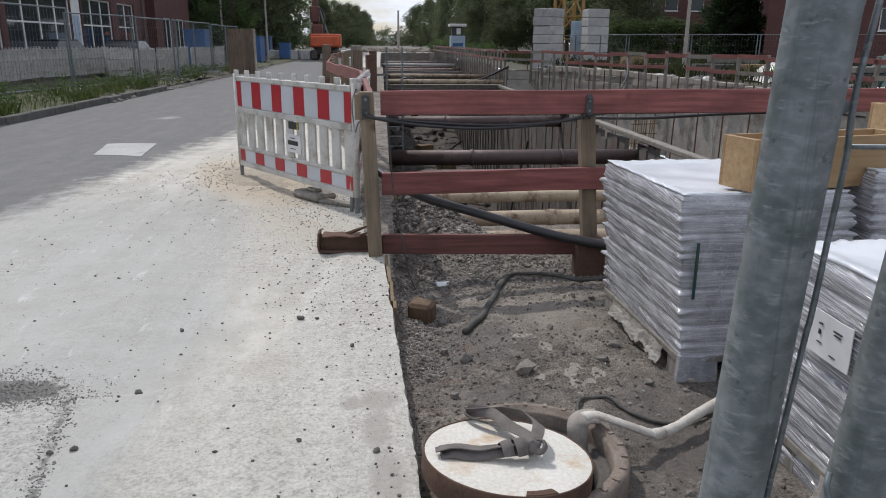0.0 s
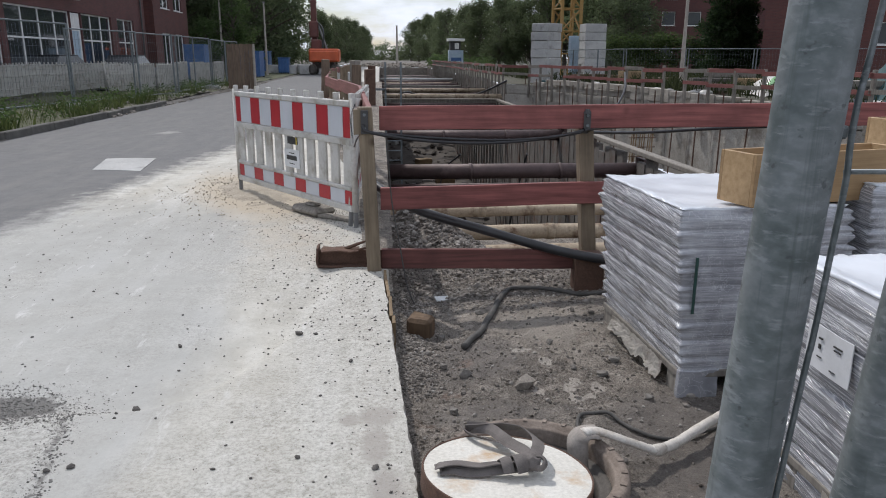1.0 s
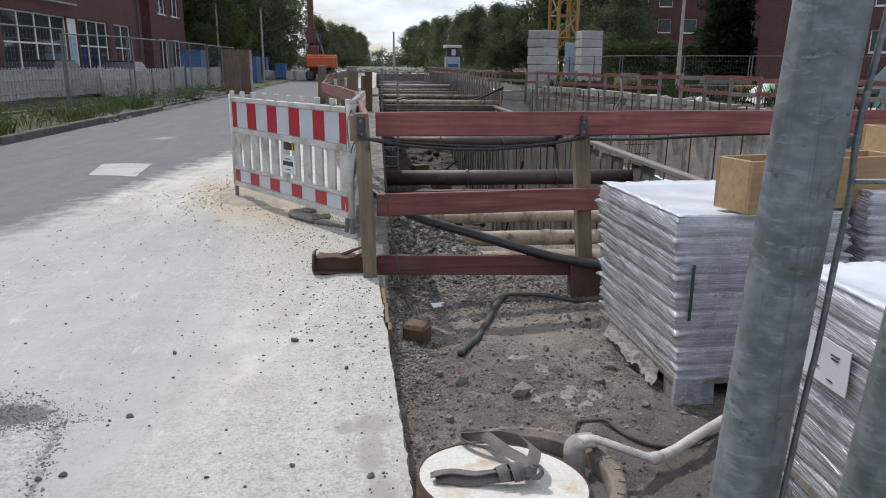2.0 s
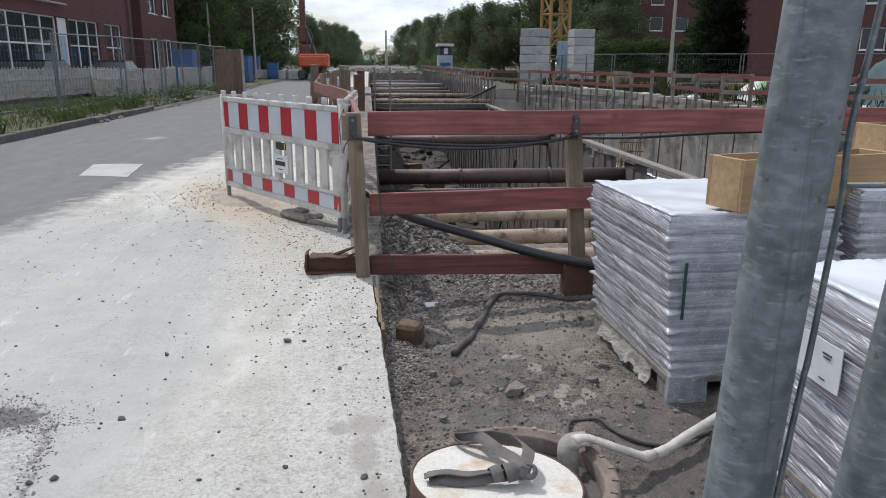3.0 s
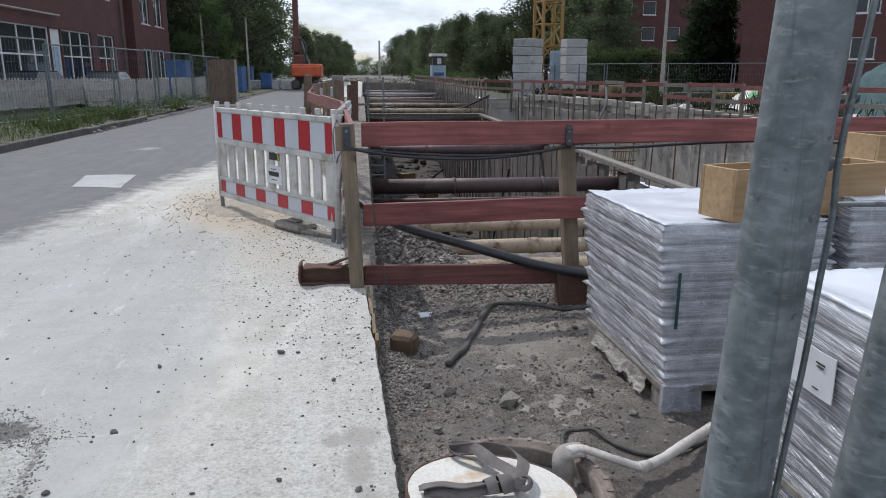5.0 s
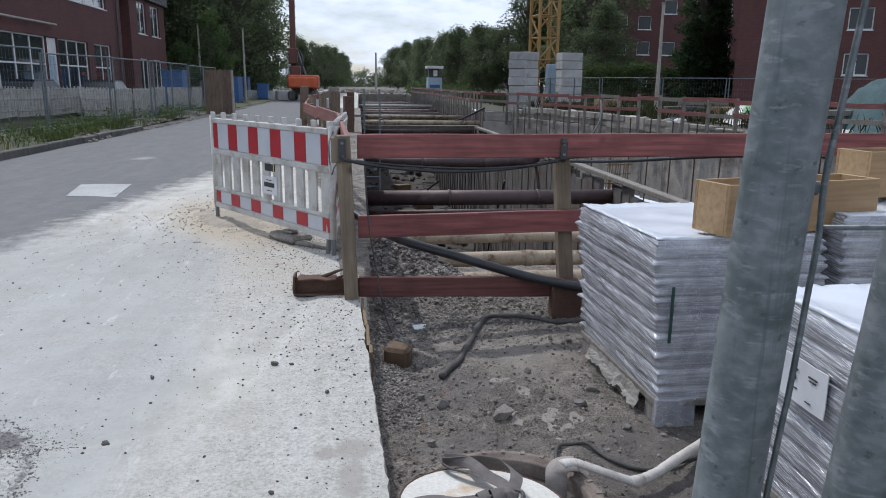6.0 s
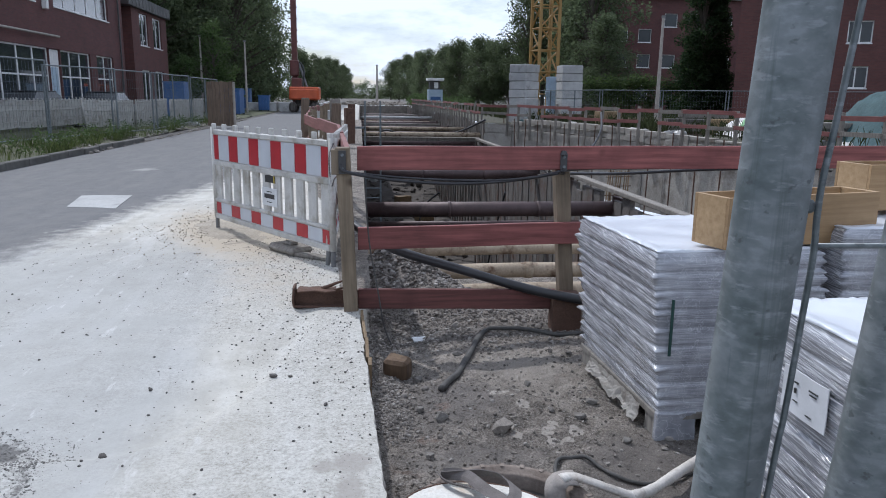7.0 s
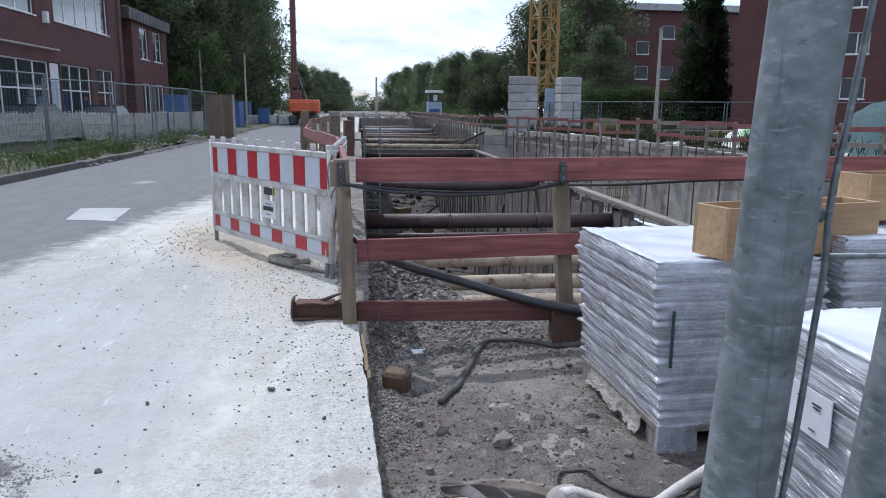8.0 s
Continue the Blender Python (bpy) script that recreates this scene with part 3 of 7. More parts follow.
def tube(bm, pts, radius, seg=10, cap=True, flat=1.0):
    """A round bar along a line of points; radius may be one number or one per point."""
    pts = [Vector(p) for p in pts]
    rad = radius if isinstance(radius, (list, tuple)) else [radius] * len(pts)
    rings, up = [], None
    for i, p in enumerate(pts):
        d = (pts[min(i + 1, len(pts) - 1)] - pts[max(i - 1, 0)]).normalized()
        if up is None:
            up = Vector((0, 0, 1)) if abs(d.z) < 0.9 else Vector((1, 0, 0))
        a = d.cross(up).normalized()
        b = a.cross(d).normalized()
        up = b
        rings.append([bm.verts.new(p + (a * math.cos(2 * math.pi * k / seg) + b * math.sin(2 * math.pi * k / seg) * flat) * rad[i]) for k in range(seg)])
    for r0, r1 in zip(rings, rings[1:]):
        for k in range(seg):
            bm.faces.new((r0[k], r0[(k + 1) % seg], r1[(k + 1) % seg], r1[k]))
    if cap:
        bm.faces.new(rings[0][::-1])
        bm.faces.new(rings[-1])
    return bm


def a_tube(pts, radius, seg=10, cap=True, flat=1.0):
    return tube(bmesh.new(), pts, radius, seg, cap, flat)


def smooth_line(pts, steps=6):
    """A curve that runs through all the points."""
    pts = [Vector(p) for p in pts]
    out = []
    for i in range(len(pts) - 1):
        p0, p1, p2, p3 = pts[max(i - 1, 0)], pts[i], pts[i + 1], pts[min(i + 2, len(pts) - 1)]
        for s in range(steps):
            t = s / steps
            out.append(0.5 * (2 * p1 + (p2 - p0) * t + (2 * p0 - 5 * p1 + 4 * p2 - p3) * t * t + (3 * p1 - p0 - 3 * p2 + p3) * t ** 3))
    return out + [pts[-1]]


def sheet(xs, ys, height, name, material, flip=False):
    """A grid over xs and ys with z from height(x, y); xs may be a function of y."""
    rows = [(xs(y) if callable(xs) else xs) for y in ys]
    verts = [(x, y, height(x, y)) for y, row in zip(ys, rows) for x in row]
    w = len(rows[0])
    faces = [(j * w + i, j * w + i + 1, (j + 1) * w + i + 1, (j + 1) * w + i) for j in range(len(ys) - 1) for i in range(w - 1)]
    me = bpy.data.meshes.new(name)
    me.from_pydata(verts, [], faces)
    me.materials.append(material)
    for f in me.polygons:
        f.use_smooth = True
    return new(name, me)


def fbm(x, y, s, octaves=4):
    return noise.fractal(Vector((x * s, y * s, 3.7)), 0.9, 2.1, octaves)


def step(a, b, v):
    t = min(1.0, max(0.0, (v - a) / (b - a)))
    return t * t * (3 - 2 * t)


def polygon(bm, pts):
    bm.faces.new([bm.verts.new(p) for p in pts])


def scatter(name, material, places, lo, hi, seed, label, category, squash=0.7):
    """Loose stones, joined: low uneven lumps resting on the ground."""
    rnd = random.Random(seed)
    base = bmesh.new()
    bmesh.ops.create_icosphere(base, subdivisions=1, radius=1.0)
    co = [v.co.copy() for v in base.verts]
    tri = [[v.index for v in f.verts] for f in base.faces]
    base.free()
    verts, faces = [], []
    for x, y, z in places:
        r = lo * (hi / lo) ** (rnd.random() ** 2.2)
        turn = Euler((rnd.uniform(0, 6), rnd.uniform(0, 6), rnd.uniform(0, 6))).to_matrix()
        st = Vector((rnd.uniform(0.7, 1.3), rnd.uniform(0.7, 1.3), rnd.uniform(0.6, 1.0)))
        n = len(verts)
        for c in co:
            q = turn @ (Vector((c.x * st.x, c.y * st.y, c.z * st.z)) * r * rnd.uniform(0.72, 1.12))
            verts.append((x + q.x, y + q.y, z + q.z * squash + r * 0.25))
        faces += [[n + i for i in t] for t in tri]
    me = bpy.data.meshes.new(name)
    me.from_pydata(verts, [], faces)
    me.materials.append(material)
    return tagged(new(name, me), label, category, kind="stuff")


# ---------------------------------------------------------------- ground, pavement, pit
def edge_x(y):
    """The cast edge of the concrete slab beside the dirt."""
    return 0.097 - 0.043 * max(0.0, min(y, 7.0) - 2.1) + 0.012 * noise.noise(Vector((0, y * 4.0, 0))) + 0.009 * noise.noise(Vector((0, y * 13.0, 5))) + 0.006 * noise.noise(Vector((0, y * 31.0, 2)))


def asphalt_x(y):
    """Where the dusty concrete ends and the asphalt begins."""
    if y < 14:
        return -2.5 - 0.145 * (13.5 - y) + 0.1 * noise.noise(Vector((0, y * 0.6, 9)))
    return -2.5 + 0.006 * (y - 14)


def pave_z(x, y):
    z = 0.010 * fbm(x, y, 0.8) + 0.0035 * fbm(x, y, 6.0)
    crest = 2.93 + max(0.0, min(1.2, (x + 1.3) / 0.8)) ** 3
    ramp = 2.0 * step(0.0, 0.13, y - crest) * step(1.5, 0.3, y - crest) * step(-1.75, -1.2, x) * step(-0.3, -0.5, x)
    hole = math.exp(-((x + 1.78) / 0.34) ** 2 - ((y - 3.06) / 0.2) ** 2)
    return z - 0.022 * ramp - 0.03 * hole - 0.02 * step(-3.2, -5.5, x)


def dirt_z(x, y):
    z = -0.125 + 0.03 * fbm(x, y, 1.3) + 0.016 * fbm(x, y, 6.0) + 0.009 * fbm(x, y, 22.0)
    z -= 0.05 * math.exp(-((x - 0.25) / 0.22) ** 2) * step(2.6, 3.4, y)
    z -= 0.07 * step(4.2, 5.1, y)
    down = step(5.9, 7.6, y)
    z = z * (1 - down) + (-1.02 + 0.08 * fbm(x, y, 1.5)) * down
    z += 0.62 * math.exp(-((x - 0.25) / 0.62) ** 2 - ((y - 6.75) / 0.62) ** 2) * (1 + 0.25 * fbm(x, y, 3.0))
    if math.hypot(x - 0.53, y - 2.405) < 0.345:
        z = -0.75
    return z


PIT = -8.5
ys_pave = [-6 + 0.4 * i for i in range(19)] + [1.6 + 0.025 * i for i in range(140)] + [5.1 + 0.1 * i for i in range(25)] + [7.6 * 1.035 ** i for i in range(1, 84)]
pave = sheet(lambda y: [-7.06 + (edge_x(y) + 7.06) * (1 - (1 - i / 130) ** 1.7) for i in range(131)], ys_pave, pave_z, "pavement", M_PAVE)
tagged(pave, "cement-dusted concrete pavement running into grey asphalt road", "pavement", kind="structure")
for mask in ("concrete", "sand", "grit", "damp", "cover", "coarse", "left_grey"):
    pave.data.attributes.new(mask, "FLOAT", "POINT")
for vtx in pave.data.vertices:
    x, y = vtx.co.x, vtx.co.y
    d = x - asphalt_x(y)
    far_dust = 0.35 * step(14, 40, y)
    values = {
        "concrete": min(1.0, max(0.0, 0.35 + d * 0.5)) * (1 - far_dust) + far_dust * 0.4,
        "sand": max(0.95 * math.exp(-((x + 1.45 + 0.35 * (y - 8.2)) / 0.75) ** 2 - ((y - 8.2) / 1.7) ** 2), 0.42 * math.exp(-((x + 0.75 + 0.25 * (y - 6.0)) / 0.75) ** 2 - ((y - 6.0) / 1.4) ** 2)),
        "grit": max(0.85 * math.exp(-((x + 1.78) / 0.36) ** 4 - ((y - 3.08 - 0.1 * (x + 1.6)) / 0.15) ** 2),
                    0.6 * math.exp(-((x + 1.30 + 0.22 * (y - 2.55)) / 0.05) ** 2) * step(3.1, 2.9, y),
                    0.5 * math.exp(-((x + 0.6) / 0.9) ** 2 - ((y - 7.0) / 0.7) ** 2)),
        "damp": 0.75 * max(math.exp(-((x + 0.17) / 0.06) ** 2 - ((y - 2.80) / 0.06) ** 2), math.exp(-((x + 0.05) / 0.10) ** 2 - ((y - 2.83) / 0.10) ** 2), math.exp(-((x + 0.06) / 0.07) ** 2 - ((y - 2.58) / 0.18) ** 2),
                           0.9 * math.exp(-((x + 0.02) / 0.09) ** 2 - ((y - 2.25) / 0.22) ** 2)),
        "coarse": max(0.55 * step(-0.9, -0.1, x), 0.6 * step(-1.25, -1.45, x) * step(3.3, 2.9, y), 0.45 * step(3.6, 2.6, y) * step(-1.2, -0.6, x), 0.5 * math.exp(-((y - 6.0) / 1.5) ** 2) * step(-1.8, -0.6, x)),
        "left_grey": 0.5 * step(-0.55, -1.3, x + 0.08 * (y - 3.0)) * step(9.0, 6.0, y),
        "cover": 0.6 * math.exp(-((x + 4.35) / 0.45) ** 2 - ((y - 15.2) / 0.6) ** 2) if y > 13 else 0.0,
    }
    for mask, value in values.items():
        pave.data.attributes[mask].data[vtx.index].value = value

corners = [Vector(c) for c in ((-3.926, 10.085, 0), (-3.239, 9.906, 0), (-3.392, 11.142, 0), (-4.144, 11.231, 0))]
bm = bmesh.new()
grid = [[corners[0].lerp(corners[1], u / 8).lerp(corners[3].lerp(corners[2], u / 8), w / 8) for u in range(9)] for w in range(9)]
grid = [[bm.verts.new((p.x, p.y, pave_z(p.x, p.y) + 0.007)) for p in row] for row in grid]
for a, b in zip(grid, grid[1:]):
    for k in range(8):
        bm.faces.new((a[k], a[k + 1], b[k + 1], b[k]))
ext = bmesh.ops.extrude_face_region(bm, geom=bm.faces[:])
for g in ext["geom"]:
    if isinstance(g, bmesh.types.BMVert):
        g.co.z -= 0.03
bmesh.ops.recalc_face_normals(bm, faces=bm.faces[:])
tagged(part("road_patch", bm, M_CONC), "pale square concrete patch in the asphalt", "road patch", kind="structure")

# the slab's broken side face, and the strip of formwork left on it
bm = bmesh.new()
col = [[bm.verts.new((edge_x(y) + o, y, z0 if k else pave_z(edge_x(y), y))) for k, (o, z0) in enumerate(((0, 0), (0.008 + 0.01 * noise.noise(Vector((y * 9, 0, 0))), -0.05), (0.0, -0.3)))] for y in [-6 + 0.5 * i for i in range(15)] + [1.5 + 0.025 * i for i in range(150)] + [5.3 + 0.3 * i for i in range(17)]]
for a, b in zip(col, col[1:]):
    for k in range(2):
        bm.faces.new((a[k], a[k + 1], b[k + 1], b[k]))
tagged(part("pavement_edge", bm, M_SHOT, None, "", True), "rough broken side of the concrete slab", "slab edge", kind="structure")
bm = bmesh.new()
for k in range(9):
    y0 = 3.95 + 0.12 * k
    box(bm, (edge_x(y0) + 0.006, y0, -0.2), (edge_x(y0) + 0.026, y0 + 0.125, 0.004))
tagged(part("formwork_strip", bm, M_LUMP), "thin pale wooden formwork strip against the slab edge", "formwork")

xs_dirt = [0.05 + 3.0 * (i / 150) for i in range(151)] + [3.05 + 13.2 * (i / 24) ** 1.2 for i in range(1, 25)]
ys_dirt = [-6 + 0.5 * i for i in range(16)] + [1.6 + 0.025 * i for i in range(175)] + [5.99 + 0.08 * i for i in range(26)] + [8.1 + 0.3 * i for i in range(8)]
dirt = sheet(xs_dirt, ys_dirt, dirt_z, "ground", M_DIRT)
for mask in ("dried", "moist", "pale"):
    dirt.data.attributes.new(mask, "FLOAT", "POINT")


def spot(x, y, cx, cy, rx, ry, turn=0.0):
    """1 at the middle of an oval, falling away smoothly past its edge."""
    c, q = math.cos(turn), math.sin(turn)
    u, v = (x - cx) * c + (y - cy) * q, (y - cy) * c - (x - cx) * q
    return math.exp(-(u / rx) ** 2 - (v / ry) ** 2)


for vtx in dirt.data.vertices:
    x, y = vtx.co.x, vtx.co.y
    dirt.data.attributes["moist"].data[vtx.index].value = 0.45 * max(spot(x, y, 1.35, 2.8, 0.42, 0.55), spot(x, y, 0.55, 3.05, 0.35, 0.16), spot(x, y, 0.5, 3.75, 0.28, 0.35), spot(x, y, 0.55, 5.0, 0.6, 0.22), spot(x, y, 1.2, 2.2, 0.35, 0.4))
    # the largest pale oval paints sunlight onto a dry rise
    dirt.data.attributes["pale"].data[vtx.index].value = 0.6 * max(spot(x, y, 1.0, 4.2, 0.42, 0.5), 0.7 * spot(x, y, 0.42, 2.98, 0.22, 0.1), 0.6 * spot(x, y, 0.6, 4.5, 0.4, 0.3))
    dirt.data.attributes["dried"].data[vtx.index].value = 0.62 * max(spot(x, y, 0.80, 3.80, 0.140, 0.049, 0.5), spot(x, y, 0.86, 3.64, 0.070, 0.098), spot(x, y, 0.94, 3.33, 0.070, 0.140, -0.5), spot(x, y, 0.92, 3.13, 0.056, 0.140, 0.3),
                                                                        spot(x, y, 1.07, 3.31, 0.063, 0.084), spot(x, y, 0.98, 3.22, 0.112, 0.049, 0.6), spot(x, y, 0.765, 3.33, 0.049, 0.112))
tagged(dirt, "churned grey-brown dirt with gravel and dried puddles", "ground", kind="structure")

RAIL_LINE = [(-0.1, 5.2), (-0.27, 9.0), (-1.0, 13.6), (-1.45, 21.5), (-1.5, 46.0)]


def rail_x(y):
    """Where the guard rail beside the pit stands."""
    for (x0, y0), (x1, y1) in zip(RAIL_LINE, RAIL_LINE[1:]):
        if y <= y1:
            return x0 + (x1 - x0) * max(0.0, y - y0) / (y1 - y0)
    return RAIL_LINE[-1][0]


strip = sheet(lambda y: [rail_x(y) - 0.06 + (0.12 - rail_x(y)) * i / 12 for i in range(13)], [5.35 + 0.12 * i for i in range(60)] + [12.6 + 0.6 * i for i in range(56)],
              lambda x, y: pave_z(x, y) + 0.012 + 0.02 * step(rail_x(y) - 0.06, rail_x(y) + 0.2, x) + 0.02 * fbm(x, y, 4.0), "soil_strip", M_DIRT)
tagged(strip, "trodden brown soil between the guard rail and the pit", "soil", kind="structure")

WALL = [(16.4, 10.2), (15.6, 16.2), (8.9, 42.6), (7.5, 44.0), (7.5, 118.0)]
bm = bmesh.new()
polygon(bm, [(-1800, -1800, -0.13), (1800, -1800, -0.13), (1800, -5.9, -0.13), (-1800, -5.9, -0.13)])
polygon(bm, [(-1800, -5.9, 0.05), (-6.98, -5.9, 0.05), (-6.98, 2500, 0.05), (-1800, 2500, 0.05)])
polygon(bm, [(-6.98, 118, 0.0), (1800, 118, 0.0), (1800, 2500, 0.0), (-6.98, 2500, 0.0)])
polygon(bm, [(-6.98, -5.9, 0.05), (-6.80, -5.9, -0.12), (-6.80, 118, -0.12), (-6.98, 118, 0.05)])
tagged(part("ground", bm, M_FARLAND), "flat trodden ground reaching away to the horizon", "ground", kind="structure")
bm = bmesh.new()
polygon(bm, [(16.2, -5.9, -0.02), (1800, -5.9, -0.02), (1800, 118, -0.02), (7.5, 118, -0.02), (7.5, 44, -0.02), (8.9, 42.6, -0.02), (15.6, 16.2, -0.02), (16.4, 10.2, -0.02)])
tagged(part("ground", bm, M_WEED), "weedy soil beyond the excavation, toned dark for tree shade", "ground", kind="structure")

pit_floor = sheet([0 + 0.5 * i for i in range(34)], [10 + 1.2 * i for i in range(91)], lambda x, y: PIT + 0.35 * fbm(x, y, 0.35) + 0.12 * fbm(x, y, 1.5) + 7.1 * step(60, 117, y), "pit_floor", M_PITSOIL)
tagged(pit_floor, "uneven brown floor of the deep excavation", "pit floor", kind="structure")
bm = bmesh.new()
box(bm, (-0.35, 10.2, PIT - 0.5), (-0.02, 118, -0.03))
tagged(part("wall_west", bm, M_PITSOIL), "dark soil-stained side wall of the excavation", "pit wall", kind="structure")
bm = bmesh.new()
box(bm, (-0.3, 10.0, PIT - 0.5), (16.4, 10.2, -1.06))
tagged(part("wall_south", bm, M_SHOT), "rough concrete end wall of the excavation", "pit wall", kind="structure")
bm = bmesh.new()
box(bm, (-0.3, 117.8, PIT - 0.5), (7.8, 118.2, -0.03))
tagged(part("wall_north", bm, M_DIRT), "rough concrete end wall of the excavation", "pit wall", kind="structure")
bm = bmesh.new()
polygon(bm, [(7.2, 10.2, -3.3), (16.4, 10.2, -3.3), (15.6, 16.2, -3.3), (8.9, 42.6, -3.3), (7.4, 44, -3.3)])
tagged(part("bench", bm, M_FARLAND), "dirt bench above the lower pit wall", "pit bench", kind="structure")


def along(line, spacing):
    """Points and headings at even steps along a line of corners."""
    out = []
    for (x0, y0), (x1, y1) in zip(line, line[1:]):
        d = math.hypot(x1 - x0, y1 - y0)
        for k in range(max(1, round(d / spacing))):
            t = k / max(1, round(d / spacing))
            out.append((x0 + (x1 - x0) * t, y0 + (y1 - y0) * t, math.atan2(y1 - y0, x1 - x0), d / max(1, round(d / spacing))))
    return out


# upper wall of cast panels between steel rods
wall_e = thing("wall_east", "pale rough concrete panels along the excavation's upper edge", "pit wall", kind="structure")
rnd = random.Random(5)
panel_mesh = {}
for x, y, a, w in along(WALL[:4], 1.42):
    key = round(w, 3)
    if key not in panel_mesh:
        made = []
        for z0, z1, y0, y1 in ((-0.27, 0.0, -0.28, -0.02), (-0.58, -0.28, -0.28, -0.02), (-3.4, -0.6, -0.28, -0.02), (-3.4, -0.07, -0.21, -0.11)):
            bm = rough_box((0.004, y0, z0), (w - 0.004, y1, z1), 4, 0.02, 2.0, 0.012, key + z0)
            made.append(bpy.data.meshes.new("panel"))
            bm.to_mesh(made[-1])
            bm.free()
            made[-1].materials.append(M_SHOT)
        panel_mesh[key] = made
    for me in panel_mesh[key]:
        shared("panel", me, wall_e, pose(x, y, 0.32 * step(20, 34, y) * step(42.5, 40, y) + rnd.uniform(-0.03, 0.02), 0, rnd.uniform(-0.7, 0.7), math.degrees(a)) @ pose(0, rnd.uniform(-0.05, 0.03), 0))

# lower wall of upright sheet piles, and the capping beam on it
wall_l = thing("wall_lower", "upright grey sheet piles lining the deep trench", "pit wall", kind="structure")
bm = bmesh.new()
for x0, x1, y0, y1 in ((0, 0.14, 0, 0.37), (0.014, 0.15, 0.365, 0.612)):
    box(bm, (x0, y0, PIT - 0.4), (x1, y1, -1.1))
pile = bpy.data.meshes.new("sheet_pile")
bm.to_mesh(pile)
bm.free()
pile.materials.append(M_SHEETPILE)
for k in range(55):
    shared("sheet_pile", pile, wall_l, pose(7.05 + rnd.uniform(-0.02, 0.02), 10.3 + 0.61 * k, rnd.uniform(-0.4, 0.02), 0, 0, rnd.uniform(-1, 1)))
far_pile = bpy.data.meshes.new("sheet_pile")
bm = a_box((0, 0, PIT - 0.4), (0.16, 0.66, 0.0), None, 0.02)
bm.to_mesh(far_pile)
bm.free()
far_pile.materials.append(M_SHEETPILE)
for k in range(104):
    shared("sheet_pile", far_pile, wall_l, pose(7.45 + (0.09 if k % 2 else 0), 44.0 + 0.71 * k, rnd.uniform(-0.2, 0.1)))
part("capping_beam", rough_box((6.95, 10.3, -1.06), (7.2, 44.0, -0.93), 6, 0.015, 1.5, 0.02), M_GREYWOOD, wall_l, "grey timber capping beam")

# steel tube struts across the pit
strut_parts = []
for name, x0, x1, r in (("tube", 0.0, 7.3, 0.21), ("collar", 2.36, 2.44, 0.23), ("collar", 4.86, 4.94, 0.23)):
    strut_parts.append((name, a_tube([(x0, 0, 0), (x1, 0, 0)], r, 20), True))
for q in (0.06, 7.24):
    strut_parts.append(("end_plate", a_box((q - 0.06, -0.33, -0.33), (q + 0.06, 0.33, 0.33), None, 0.01), False))
strut_meshes = []
for name, bm, smooth in strut_parts:
    me = bpy.data.meshes.new(name)
    bm.to_mesh(me)
    bm.free()
    me.materials.append(M_BROWNSTEEL)
    for f in me.polygons:
        f.use_smooth = smooth and len(f.vertices) == 4
    strut_meshes.append((name, me))
rows_y = [20.0 + 8.4 * k for k in range(3)] + [42.0 + 4.6 * k for k in range(16)]
for k in range(19):
    strut = thing("pipe_strut", "brown steel pipe strut spanning the excavation", "strut", pose(0.02, rows_y[k] + rnd.uniform(-0.4, 0.4), -1.4 + (-0.14 if k == 0 else rnd.uniform(-0.1, 0.1)) + (0.25 if k > 3 and k % 2 else 0.0)), "struts across the pit")
    for name, me in strut_meshes:
        shared(name, me, strut, Matrix())
for y, z, r, mat, lab in ((21.0, -2.2, 0.09, M_BROWNSTEEL, "thin reddish steel pipe below the strut"), (44.0, -0.75, 0.14, M_BEIGE, "pale dusty pipe laid across the pit"), (51.0, -0.7, 0.12, M_BEIGE, "pale dusty pipe laid across the pit"),
                          (74.0, -0.62, 0.13, M_CONC, "white pipe laid across the pit")):
    tagged(part("cross_pipe", a_tube([(0, y, z), (7.3, y + 0.1, z)], r, 14), mat, None, "", True), lab, "pipe")

beam_me = {}
for k in range(15):
    y = 44.3 + 4.6 * k + rnd.uniform(-0.5, 0.5)
    mat, lab = ((M_GREYWOOD, "grey timber walkway beam across the excavation"), (M_BROWNSTEEL, "brown steel beam across the excavation"), (M_BEIGE, "dusty beige pipe across the excavation"))[(0, 1, 1, 2)[k % 4] if k % 5 else 0]
    if mat.name not in beam_me:
        bm = a_box((0.0, -0.3, -0.12), (7.3, 0.3, 0.12), None, 0.02) if mat is M_GREYWOOD else a_tube([(0, 0, 0), (7.3, 0, 0)], 0.15, 14)
        beam_me[mat.name] = bpy.data.meshes.new("cross_strut")
        bm.to_mesh(beam_me[mat.name])
        bm.free()
        beam_me[mat.name].materials.append(mat)
    ob = tagged(new("cross_strut", beam_me[mat.name]), lab, "strut", "beams across the pit")
    ob.matrix_world = pose(0.02, y, -1.15 + rnd.uniform(-0.12, 0.12), 0, rnd.uniform(-0.6, 0.6), 0)

